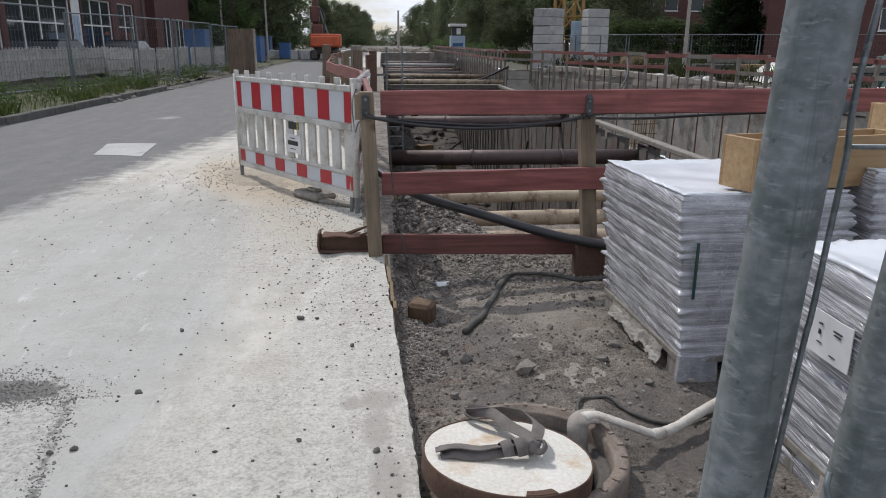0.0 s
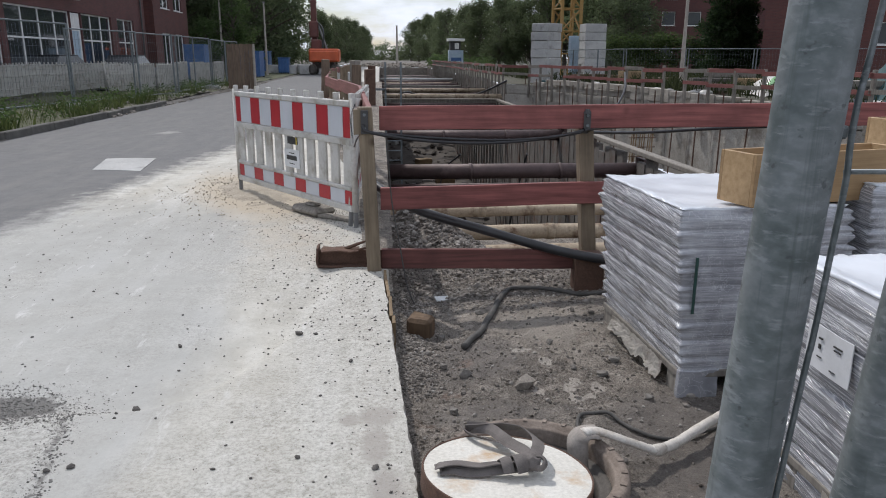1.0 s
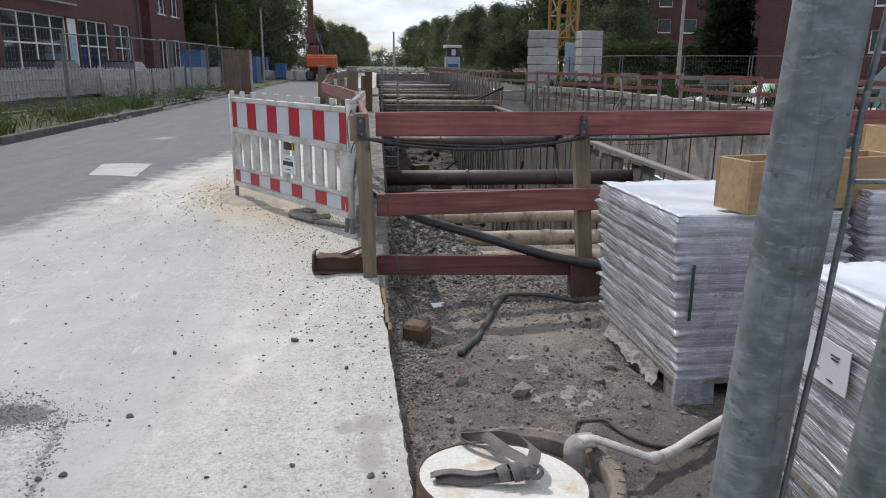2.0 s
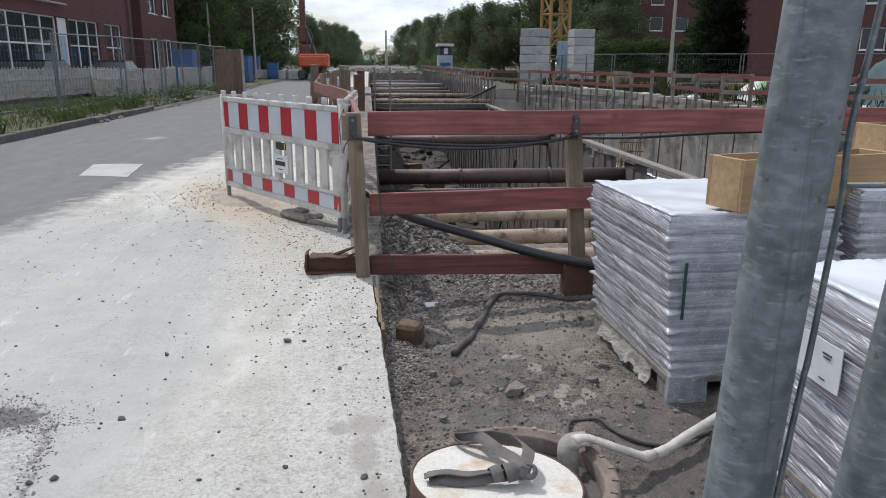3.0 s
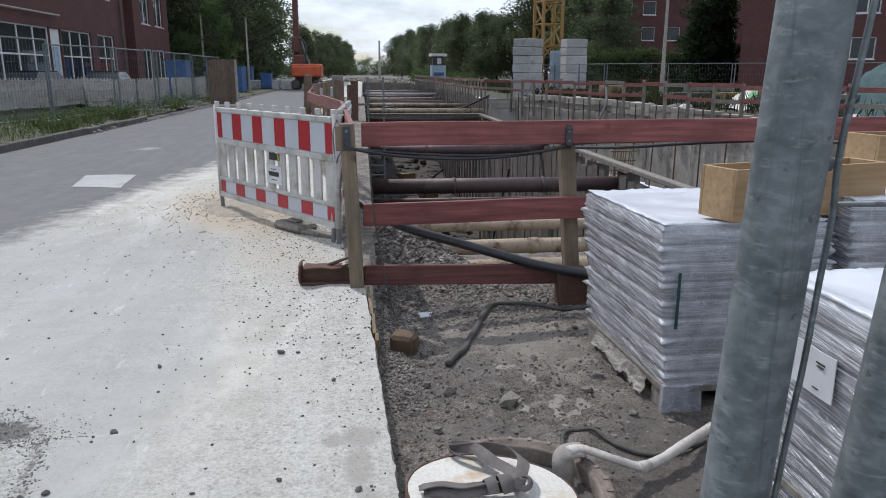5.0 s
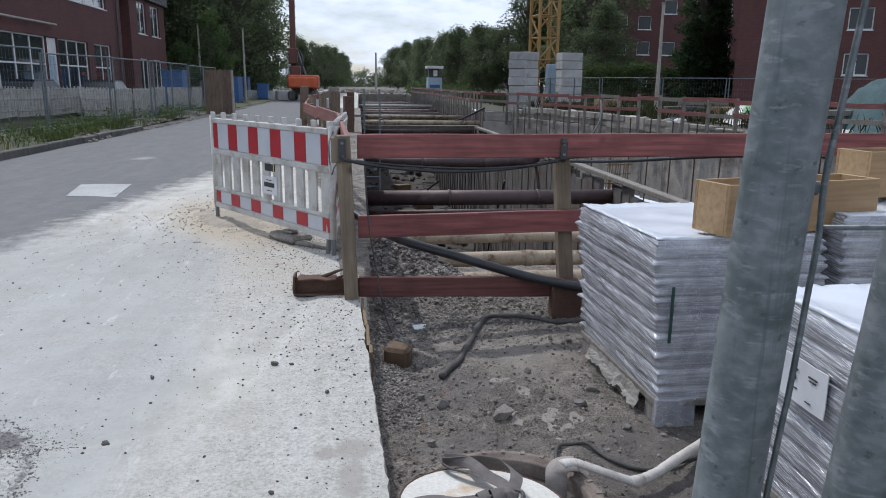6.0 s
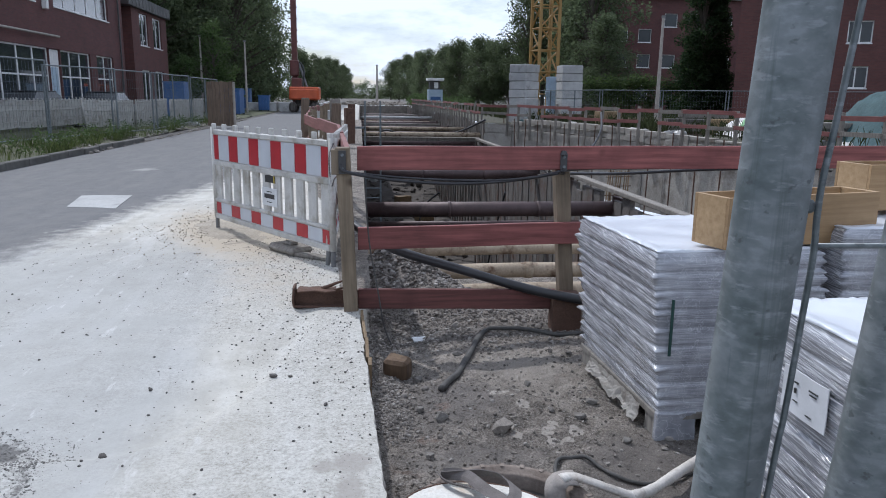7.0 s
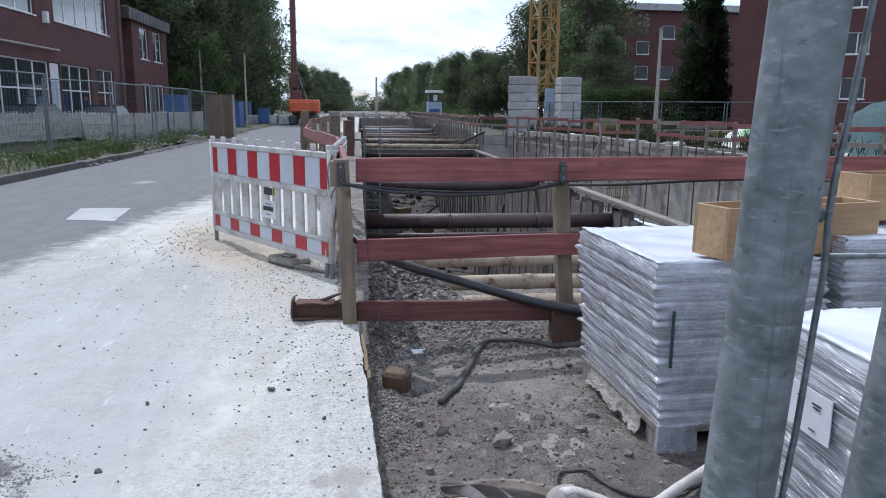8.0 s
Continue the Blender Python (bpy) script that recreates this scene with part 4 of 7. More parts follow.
# three service pipes on the shelf before the pit
for k, (y, z, r) in enumerate(((9.3, -0.47, 0.075), (8.75, -0.63, 0.095), (8.05, -0.72, 0.11))):
    bm = a_tube([(-0.05, y, z - 0.02), (2.0, y + 0.02, z), (4.5, y - 0.03, z), (9.5, y, z - 0.03)], r, 18)
    for q in (1.3 + 0.8 * k, 3.9 + 0.5 * k):
        tube(bm, [(q - 0.05, y + 0.015, z), (q + 0.05, y + 0.015, z)], r * 1.1, 18)
    tagged(part("service_pipe", bm, M_BEIGE, None, "", True), "dusty beige service pipe lying across the shelf", "pipe", "service pipes")
for x in (0.9, 3.4, 6.2, 8.8):
    tagged(part("pipe_sleeper", a_box((x - 0.1, 7.85, -1.2), (x + 0.1, 9.5, -0.78), None, 0.01), M_GREYWOOD), "grey timber sleeper under the service pipes", "sleeper", "sleepers under the pipes")

# ---------------------------------------------------------------- guard rail before the pit


def bolt(parent, x, y, z, r=0.011):
    return part("bolt", a_tube([(x, y, z), (x, y - 0.008, z)], r, 8), M_GALV, parent, "bright bolt head")


def plank(x0, x1, z0, z1, y0, y1, dz=0.0, dy=0.0, seed=0.0):
    """A sawn plank, slightly bowed, its right end raised by dz and set back by dy."""
    bm = a_box((x0, y0, z0), (x1, y1, z1), None, 0.004)
    bmesh.ops.subdivide_edges(bm, edges=[e for e in bm.edges if abs(e.verts[0].co.x - e.verts[1].co.x) > 0.5], cuts=14)
    for v in bm.verts:
        t = (v.co.x - x0) / (x1 - x0)
        v.co.z += dz * t + 0.006 * noise.noise(Vector((v.co.x * 1.3, seed, 0)))
        v.co.y += dy * t + 0.006 * noise.noise(Vector((v.co.x * 1.1, seed, 7)))
    return bm


rail = thing("guard_rail", "wooden guard rail with three dark red boards across the excavation", "guard rail")
p1 = part("post", rough_box((-0.05, -0.05, -0.02), (0.05, 0.05, 1.165), 3, 0.003, 6.0, 0.006), M_POST, rail, "weathered square post")
p1.matrix_world = pose(-0.083, 5.06, 0.0, 0, -2.2, 0)
p2 = part("post", rough_box((-0.055, -0.05, -0.35), (0.055, 0.05, 1.06), 3, 0.003, 6.0, 0.006, 3.0), M_POST, rail, "weathered square post")
p2.matrix_world = pose(1.545, 5.22, 0.0, 0, -4.6, 0)
p3 = part("post", rough_box((-0.05, -0.05, -0.35), (0.05, 0.05, 1.1), 3, 0.003, 6.0, 0.006, 5.0), M_POST, rail, "weathered square post")
p3.matrix_world = pose(3.35, 5.22, 0.0, 0, -2.0, 0)
part("board", plank(-0.03, 4.6, 0.998, 1.165, 5.11, 5.15, 0.032, 0.0, 1.0), M_RED, rail)
part("board", plank(-0.03, 3.4, 0.43, 0.59, 5.11, 5.15, 0.065, 0.0, 2.0), M_RED, rail)
part("board", plank(-0.03, 1.44, -0.01, 0.138, 5.11, 5.15, -0.028, 0.0, 3.0), M_REDDIRTY, rail, "mud-stained lower board")
part("stub_post", rough_box((1.40, 5.02, -0.36), (1.62, 5.16, 0.09), 2, 0.006, 6.0, 0.008), M_RUST, rail, "dark broad foot beside the post")
br = part("bracket", a_box((-0.155, 4.995, 0.985), (-0.105, 5.003, 1.145), None, 0.002), M_DARKPL, rail, "dark steel plate")
bolt(br, -0.13, 4.995, 1.115)
bolt(br, -0.13, 4.995, 1.022)
br = part("bracket", a_box((1.425, 5.098, 1.0), (1.475, 5.108, 1.12), None, 0.002), M_DARKPL, rail, "dark steel plate")
bolt(br, 1.45, 5.098, 1.10)
bolt(br, 1.452, 5.098, 1.03)
part("bracket_ear", a_tube([(1.448, 5.103, 1.115), (1.448, 5.103, 1.145)], [0.03, 0.016], 8), M_DARKPL, br)
part("end_block", a_box((-0.205, 5.0, 0.98), (-0.14, 5.12, 1.15), None, 0.004), M_POST, rail, "short dark end grain beside the post")

for n, (pts, r) in enumerate((
        ([(-0.14, 5.0, 1.05), (-0.1, 4.99, 1.0), (0.228, 5.03, 0.941), (0.661, 5.04, 0.915), (1.059, 5.06, 0.935), (1.4, 5.08, 0.985)], 0.012),
        ([(-0.12, 5.0, 1.0), (0.3, 5.05, 0.955), (0.8, 5.05, 0.935), (1.2, 5.06, 0.955), (1.42, 5.08, 1.0)], 0.009),
        ([(1.4, 5.08, 0.99), (1.6, 5.3, 0.96), (2.1, 5.6, 0.93), (2.7, 5.6, 0.96), (3.4, 5.4, 1.0)], 0.012),
        ([(1.43, 5.09, 1.0), (1.7, 5.3, 1.0), (2.2, 5.5, 0.985), (2.8, 5.5, 1.0), (3.4, 5.4, 1.02)], 0.012))):
    tagged(part("hanging_cable", a_tube(smooth_line(pts, 8), r, 8), M_BLACK, None, "", True), "black power cable sagging along the guard rail", "cable", "cables on the guard rail")
tagged(part("black_pipe", a_tube(smooth_line([(-0.1, 5.75, 0.52), (0.227, 5.42, 0.375), (0.75, 5.26, 0.235), (1.25, 5.08, 0.12), (1.66, 4.95, 0.06), (2.3, 4.8, -0.05), (2.9, 4.75, -0.12)], 8), 0.035, 16), M_BLACK, None, "", True),
       "thick black plastic pipe slanting under the middle board", "pipe")

# rail along the pit's left edge
rail2 = thing("guard_rail", "wooden guard rail of red boards running along the pit", "guard rail")
bars = []
for (x0, y0), (x1, y1) in zip(RAIL_LINE, RAIL_LINE[1:]):
    n = max(2, round(math.hypot(x1 - x0, y1 - y0) / 2.3))
    bars += [(x0 + (x1 - x0) * k / n, y0 + (y1 - y0) * k / n) for k in range(n)]
bars.append(RAIL_LINE[-1])
post_me = bpy.data.meshes.new("post")
bm = a_box((-0.05, -0.05, -0.1), (0.05, 0.05, 1.15), None, 0.006)
bm.to_mesh(post_me)
bm.free()
post_me.materials.append(M_POST)
for k, (x, y) in enumerate(bars[2:]):
    shared("post", post_me, rail2, pose(x + 0.07, y, 0, rnd.uniform(-2, 2), rnd.uniform(-3, 3), 5))
for k, ((x0, y0), (x1, y1)) in enumerate(zip(bars, bars[1:])):
    for z0, z1 in ((0.98, 1.14), (0.42, 0.57)):
        d = math.hypot(x1 - x0, y1 - y0)
        b = part("board", a_box((0.0, -0.02, z0), (d + 0.1, 0.02, z1), None, 0.003), M_REDFAR, rail2)
        b.matrix_world = pose(x0, y0 + 0.06, rnd.uniform(-0.03, 0.03), 0, rnd.uniform(-0.6, 0.6), math.degrees(math.atan2(y1 - y0, x1 - x0)))

# rail along the far right edge of the pit, its posts grown out of the wall
rail3 = thing("guard_rail", "long grey-posted guard rail with faded red boards above the pit wall", "guard rail")
right_line = along([(15.4, 16.2), (8.72, 42.6), (7.4, 44.0), (7.35, 104.0)], 1.42)
rpost = bpy.data.meshes.new("post")
bm = a_box((-0.055, -0.055, -0.75), (0.055, 0.055, 1.14), None, 0.006)
bm.to_mesh(rpost)
bm.free()
rpost.materials.append(M_GREYWOOD)
rod = bpy.data.meshes.new("rod")
bm = a_tube([(0, 0, -3.3), (0, 0, 0.2)], 0.028, 6)
bm.to_mesh(rod)
bm.free()
rod.materials.append(M_RUST)
for k, (x, y, a, d) in enumerate(right_line):
    shared("post", rpost, rail3, pose(x - 0.07, y, rnd.uniform(-0.12, 0.08), rnd.uniform(-2, 2), rnd.uniform(-3, 3), math.degrees(a)))
    if y < 43:
        shared("rod", rod, rail3, pose(x - 0.16, y + 0.6, rnd.uniform(-0.1, 0.2), rnd.uniform(-1.5, 1.5), rnd.uniform(-1.5, 1.5), 0))
    for z0, z1 in ((0.97, 1.12), (0.5, 0.64)):
        if rnd.random() < 0.93:
            b = part("board", a_box((-0.05, 0.06, z0), (d + 0.05, 0.09, z1), None, 0.003), M_REDFAR if rnd.random() < 0.8 else M_GREYWOOD, rail3)
            b.matrix_world = pose(x - 0.07, y, rnd.uniform(-0.05, 0.03), 0, rnd.uniform(-1.2, 1.2), math.degrees(a))

# ---------------------------------------------------------------- striped barrier


def barrier(length, striped, label, group="", half=0.066):
    """A plastic site barrier: posts, rails, striped bands, slats, lugs and a name plate. Origin at the ground under its left end."""
    ob = thing("site_barrier", label, "barrier", None, group)
    body = M_WHITEPL if striped else M_GREYWHITE
    for x in (0.0, length):
        part("end_post", a_tube([(x, 0, 0.14), (x, 0, 1.15)], 0.03, 12), body, ob, "white tubular end post", True)
        part("foot", a_tube([(x, 0, -0.01), (x, 0, 0.15)], 0.022, 10), M_GREYPL, ob, "dark grey foot peg")
    for z0, z1, t in ((1.075, 1.125, 0.03), (0.735, 0.79, 0.028), (0.33, 0.365, 0.028), (0.135, 0.19, 0.03)):
        part("rail", a_box((0.03, -t, z0), (length - 0.03, t, z1), None, 0.006), body, ob)
    part("band", a_box((0.03, -0.012, 0.79), (length - 0.03, 0.012, 1.075)), body, ob)
    part("band", a_box((0.03, -0.012, 0.19), (length - 0.03, 0.012, 0.33)), body, ob)
    n = 11
    for k in range(n):
        x = 0.1 + (length - 0.2) * k / (n - 1)
        part("slat", a_box((x - half, -0.014, 0.36), (x + half, 0.014, 0.74), None, 0.006), body, ob)
    for k in range(10):
        x = 0.02 + (length - 0.04) * k / 9
        part("lug", a_box((x - 0.026, -0.02, 1.12), (x + 0.026, 0.02, 1.19), None, 0.006), body, ob)
    if striped:
        cells, x, red, w = [], 0.035, True, (length - 0.07) / 10
        widths = [w * 0.5] + [w * 1.1, w * 0.9] * 4 + [w * 1.1, w * 0.5]
        scale = (length - 0.07) / sum(widths)
        for q in widths:
            cells.append((x, x + q * scale, red))
            x, red = x + q * scale, not red
        for x0, x1, is_red in cells:
            for z0, z1 in ((0.80, 1.068), (0.197, 0.322)):
                part("red_sheet" if is_red else "white_sheet", a_box((x0 + 0.003, -0.016, z0), (x1 - 0.003, -0.0125, z1)), M_SHEETR if is_red else M_SHEETW, ob,
                     "red reflective sheet" if is_red else "bluish white reflective sheet")
        plate = part("name_plate", a_box((length * 0.475, -0.024, 0.42), (length * 0.60, -0.0145, 0.60), None, 0.002), M_SIGN, ob, "white plate with unreadable print")
        part("print", a_box((length * 0.495, -0.026, 0.495), (length * 0.58, -0.0245, 0.54)), M_INK, plate)
        part("print", a_box((length * 0.515, -0.026, 0.56), (length * 0.56, -0.0245, 0.568)), M_INK, plate)
        part("print", a_box((length * 0.515, -0.026, 0.455), (length * 0.56, -0.0245, 0.463)), M_INK, plate)
        tag = part("dark_tag", a_box((length * 0.505, -0.024, 0.655), (length * 0.585, -0.0145, 0.725)), M_INK, ob, "dark square tag")
        part("tag_edge", a_box((length * 0.578, -0.026, 0.655), (length * 0.585, -0.0245, 0.725)), M_YELLOWP, tag)
    return ob


ang = math.degrees(math.atan2(6.41 - 8.36, -0.244 + 1.63))
b1 = barrier(2.37, True, "red and white striped plastic barrier beside the pavement edge")
b1.matrix_world = pose(-1.63, 8.36, 0.0, 0, 0, ang)
b2 = barrier(2.1, True, "red and white striped plastic barrier leaning along the rail")
b2.matrix_world = pose(-0.31, 6.5, 0.0, 0, 0, 88.5) @ pose(0, 0, 0, 4, 0, 0)
foot = thing("barrier_foot", "weathered pale plastic foot plate under the barrier", "barrier foot", pose(-0.70, 7.08, 0, 0, 0, -52))
part("slab", rough_box((-0.22, -0.13, 0.0), (0.22, 0.13, 0.075), 2, 0.006, 7.0, 0.03), M_GREYWOOD, foot)
part("socket", a_box((-0.08, -0.05, 0.07), (0.08, 0.05, 0.105), None, 0.015), M_GREYWOOD, foot)
tagged(part("loose_board", a_box((-0.27, -0.05, 0.0), (0.27, 0.05, 0.03), pose(-0.42, 6.75, 0.005, 0, 0, -38), 0.004), M_GREYWOOD), "pale loose board lying under the barrier", "board")
tagged(part("tie_wire", a_tube(smooth_line([(-0.24, 6.40, 1.1), (-0.27, 6.2, 1.0), (-0.24, 5.9, 0.8), (-0.2, 5.5, 0.9), (-0.13, 5.05, 1.0)], 6), 0.006, 6), M_BLACK), "thin black tie wire from barrier to post", "wire")

# rusty beam stub lying against the post
beam = thing("steel_beam", "short rusty steel beam lying on the slab beside the post", "steel beam", pose(-0.5, 5.2, 0.0, 0, 1.0, -1))
part("web", rough_box((0.0, 0.0, 0.012), (0.50, 0.02, 0.118), 3, 0.006, 9.0, 0.003), M_RUST, beam)
part("flange", rough_box((0.0, -0.07, 0.0), (0.52, 0.10, 0.016), 3, 0.006, 9.0, 0.004), M_RUST, beam)
part("flange", rough_box((0.03, -0.055, 0.112), (0.30, 0.09, 0.126), 3, 0.012, 11.0, 0.004, 2.0), M_RUST, beam, "bent upper flange, torn short")
part("torn_end", rough_box((-0.005, -0.06, 0.01), (0.012, 0.09, 0.145), 2, 0.008, 14.0, 0.003), M_RUST, beam)
part("splinter", a_tube([(0.20, 0.03, 0.12), (0.30, 0.01, 0.165), (0.36, 0.0, 0.19)], [0.016, 0.012, 0.006], 6), M_RUST, beam)
part("splinter", a_tube([(0.27, -0.03, 0.118), (0.40, -0.02, 0.155)], [0.012, 0.005], 6), M_RUST, beam)

# ---------------------------------------------------------------- wrapped slabs on pallets


def film_skin(w, d, h, layers, seed):
    """The outer skin of stretch film round a stack: drawn in between the layers, each layer a little out of line,
    creased aslant on the two flanks, nearly flat on the front, puckered on top."""
    bm = bmesh.new()
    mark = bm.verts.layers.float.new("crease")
    rnd_l = random.Random(round(seed * 100))
    shift = [(rnd_l.uniform(-0.005, 0.005), rnd_l.uniform(-0.0015, 0.0015)) for _ in range(layers + 1)]
    per = []
    nx, ny = 48, 56
    for k in range(nx):
        per.append((w * k / nx, 0.0, 0, -1))
    for k in range(ny):
        per.append((w, d * k / ny, 1, 0))
    for k in range(nx):
        per.append((w - w * k / nx, d, 0, 1))
    for k in range(ny):
        per.append((0.0, d - d * k / ny, -1, 0))
    nz = layers * 13
    rows = []
    for j in range(nz + 1):
        z = h * j / nz
        lay, ph = int(j / 13.0), (j / 13.0) % 1.0
        sx, sy = shift[lay]
        row = []
        for x, y, ax, ay in per:
            cx, cy = x - w / 2, y - d / 2
            near = min(abs(abs(cx) - w / 2), 1) + min(abs(abs(cy) - d / 2), 1)
            corner = math.exp(-near / 0.045)
            pull = 1.0 if ay == 0 else 0.3
            pinch = -(0.006 * pull + 0.0025 + 0.010 * corner) * max(0.0, 1 - 4.0 * min(ph, 1 - ph)) ** 1.5
            q = z - 0.13 * y + 0.05 * x
            fold = (1 - abs(noise.noise(Vector((q * 19.0, (x + y) * 0.9, seed))))) ** 6
            tuck = (1 - abs(noise.noise(Vector((q * 46.0, (x + y) * 1.3, seed + 9))))) ** 5
            soft = noise.noise(Vector((x * 5 + seed, y * 5, z * 7)))
            frill = corner * (0.018 * noise.noise(Vector((seed, x, z * 34.0))) + (0.010 if ph > 0.75 else 0.0))
            out = pinch + pull * (0.0022 * fold + 0.0018 * tuck) + 0.0065 * soft + frill
            out -= 0.018 * step(h - 0.05, h, z)
            lean = -0.075 * (z / h) ** 1.1
            v = bm.verts.new((x + lean + sx + (cx / abs(cx) if abs(cx) > w / 2 - 0.001 and ax == 0 else ax) * out,
                              y + sy + (cy / abs(cy) if abs(cy) > d / 2 - 0.001 and ay == 0 else ay) * out, z))
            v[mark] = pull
            row.append(v)
        rows.append(row)
    n = len(per)
    for a, b in zip(rows, rows[1:]):
        for k in range(n):
            bm.faces.new((a[k], a[(k + 1) % n], b[(k + 1) % n], b[k]))
    last = rows[-1]
    side_count = len(bm.faces)
    for ring in range(1, 26):
        f = 1 - ring / 26.0
        rim = math.exp(-((f - 0.92) / 0.09) ** 2)
        cur = []
        for x, y, ax, ay in per:
            px, py = w / 2 + (x - w / 2) * f - 0.075, d / 2 + (y - d / 2) * f
            lift = 0.004 * noise.noise(Vector((px * 6 + seed, py * 6, 3))) + rim * (0.010 + 0.012 * noise.noise(Vector((px * 26 + seed, py * 26, 1)))) - 0.006 * step(0.2, 0.6, 1 - f)
            v = bm.verts.new((px, py, h + lift))
            v[mark] = rim
            cur.append(v)
        for k in range(n):
            bm.faces.new((last[k], last[(k + 1) % n], cur[(k + 1) % n], cur[k]))
        last = cur
    bm.faces.new(last)
    # top faces take the paler film, with the sky's sheen in its colour
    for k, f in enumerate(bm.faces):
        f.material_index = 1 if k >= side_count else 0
    return bm


def paver_pallet(w, d, h, layers, seed, label, low=0.11):
    ob = thing("paver_pallet", label, "pallet", None, "wrapped pallets")
    base = part("pallet", a_box((-0.01, -0.01, 0.10), (w + 0.01, d + 0.01, 0.135), None, 0.004), M_GREYWOOD, ob, "grey wooden pallet deck")
    for k in range(3):
        for q in range(3):
            x0, y0 = (w - 0.14) * k / 2, (d - 0.14) * q / 2
            part("block", a_box((x0, y0, 0.0), (x0 + 0.14, y0 + 0.14, 0.10), None, 0.004), M_GREYWOOD, base)
    for k in range(3):
        x0 = (w - 0.12) * k / 2
        part("skid", a_box((x0, 0, -0.02), (x0 + 0.12, d, 0.0), None, 0.003), M_GREYWOOD, base)
    part("corner_wrap", rough_box((-0.012, -0.012, -0.012), (0.2, 0.02, 0.14), 3, 0.008, 11.0, 0.004, seed), M_FILM, ob, "dusty film pulled down over the corner")
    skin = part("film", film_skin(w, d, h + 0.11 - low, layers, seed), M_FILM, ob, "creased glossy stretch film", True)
    skin.matrix_local = pose(0, 0, low)
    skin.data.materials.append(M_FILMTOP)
    for k in range(layers):
        z0 = 0.14 + (h - 0.085) * k / layers
        part("slab_layer", a_box((0.022 - 0.065 * k / layers, 0.022, z0 + 0.004), (w - 0.03 - 0.065 * k / layers, d - 0.022, z0 + (h - 0.085) / layers - 0.004), None, 0.006), M_CONC, ob, "layer of grey concrete slabs")
    # a torn flap of film hanging off the deck's edge down to the dirt
    hem = bmesh.new()
    grid = []
    for q in range(37):
        t = q / 36
        row = []
        for r in range(9):
            f = r / 8
            fold = noise.noise(Vector((t * 13.0 + seed, f * 2.2, seed))) + 0.6 * noise.noise(Vector((t * 34.0, f * 5.0 + seed, 2.0)))
            long = 0.62 + 0.3 * noise.noise(Vector((t * 5.0, seed, 3.0))) + 0.16 * noise.noise(Vector((t * 25.0, seed, 5.0)))
            row.append(hem.verts.new((-0.022 - 0.05 * f * f * long - 0.02 * fold * f, 0.16 + 0.70 * t + 0.02 * fold * f, max(0.006, 0.125 - 0.14 * f * long + 0.010 * fold))))
        grid.append(row)
    for q in range(36):
        for r in range(8):
            hem.faces.new((grid[q][r], grid[q + 1][r], grid[q + 1][r + 1], grid[q][r + 1]))
    bmesh.ops.solidify(hem, geom=hem.faces[:], thickness=0.003)
    part("loose_hem", hem, M_HOSE, ob, "crumpled dirty hem of the film")
    return ob


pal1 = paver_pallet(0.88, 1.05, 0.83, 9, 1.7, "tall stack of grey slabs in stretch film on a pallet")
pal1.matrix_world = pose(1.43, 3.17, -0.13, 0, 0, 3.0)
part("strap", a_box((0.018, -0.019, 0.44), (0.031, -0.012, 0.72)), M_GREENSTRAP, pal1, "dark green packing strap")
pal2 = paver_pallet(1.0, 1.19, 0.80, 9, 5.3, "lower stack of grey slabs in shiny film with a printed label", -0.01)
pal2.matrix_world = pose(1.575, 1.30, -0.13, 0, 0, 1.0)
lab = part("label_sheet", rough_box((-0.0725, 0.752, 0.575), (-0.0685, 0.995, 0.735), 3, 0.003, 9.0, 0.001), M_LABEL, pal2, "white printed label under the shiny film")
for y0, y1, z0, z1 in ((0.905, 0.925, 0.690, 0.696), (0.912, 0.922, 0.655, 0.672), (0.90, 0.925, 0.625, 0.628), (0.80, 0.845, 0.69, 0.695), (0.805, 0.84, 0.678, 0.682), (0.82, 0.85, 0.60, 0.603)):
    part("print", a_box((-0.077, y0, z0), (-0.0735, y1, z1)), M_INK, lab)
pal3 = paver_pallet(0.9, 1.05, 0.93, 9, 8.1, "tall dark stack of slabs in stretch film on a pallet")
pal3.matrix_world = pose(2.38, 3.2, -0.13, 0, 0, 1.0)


def open_crate(w, d, h, label):
    """A shallow open box of plywood boards."""
    ob = thing("formwork_box", label, "wooden box", None, "plywood boxes")
    t = 0.021
    part("side_board", a_box((0, 0, 0), (w, t, h), None, 0.002), M_PLY, ob)
    part("side_board", a_box((0, d - t, 0), (w, d, h), None, 0.002), M_PLY, ob)
    part("end_board", a_box((0.0, t, 0), (t, d - t, h), None, 0.002), M_PLYEND, ob)
    part("end_board", a_box((w - t, t, 0), (w, d - t, h), None, 0.002), M_PLYEND, ob)
    part("bottom", a_box((t, t, 0.0), (w - t, d - t, 0.015)), M_PLY, ob)
    return ob


c1 = open_crate(0.95, 0.24, 0.245, "open box of fresh yellowish plywood resting on the wrapped slabs")
c1.matrix_world = pose(1.68, 3.14, 0.829, 0, 0, 14.0)
c2 = open_crate(0.95, 0.26, 0.25, "open box of fresh yellowish plywood on the far stack")
c2.matrix_world = pose(2.74, 3.64, 0.933, 0, 0, 6.0)

# ---------------------------------------------------------------- manhole, lid, strap, hose


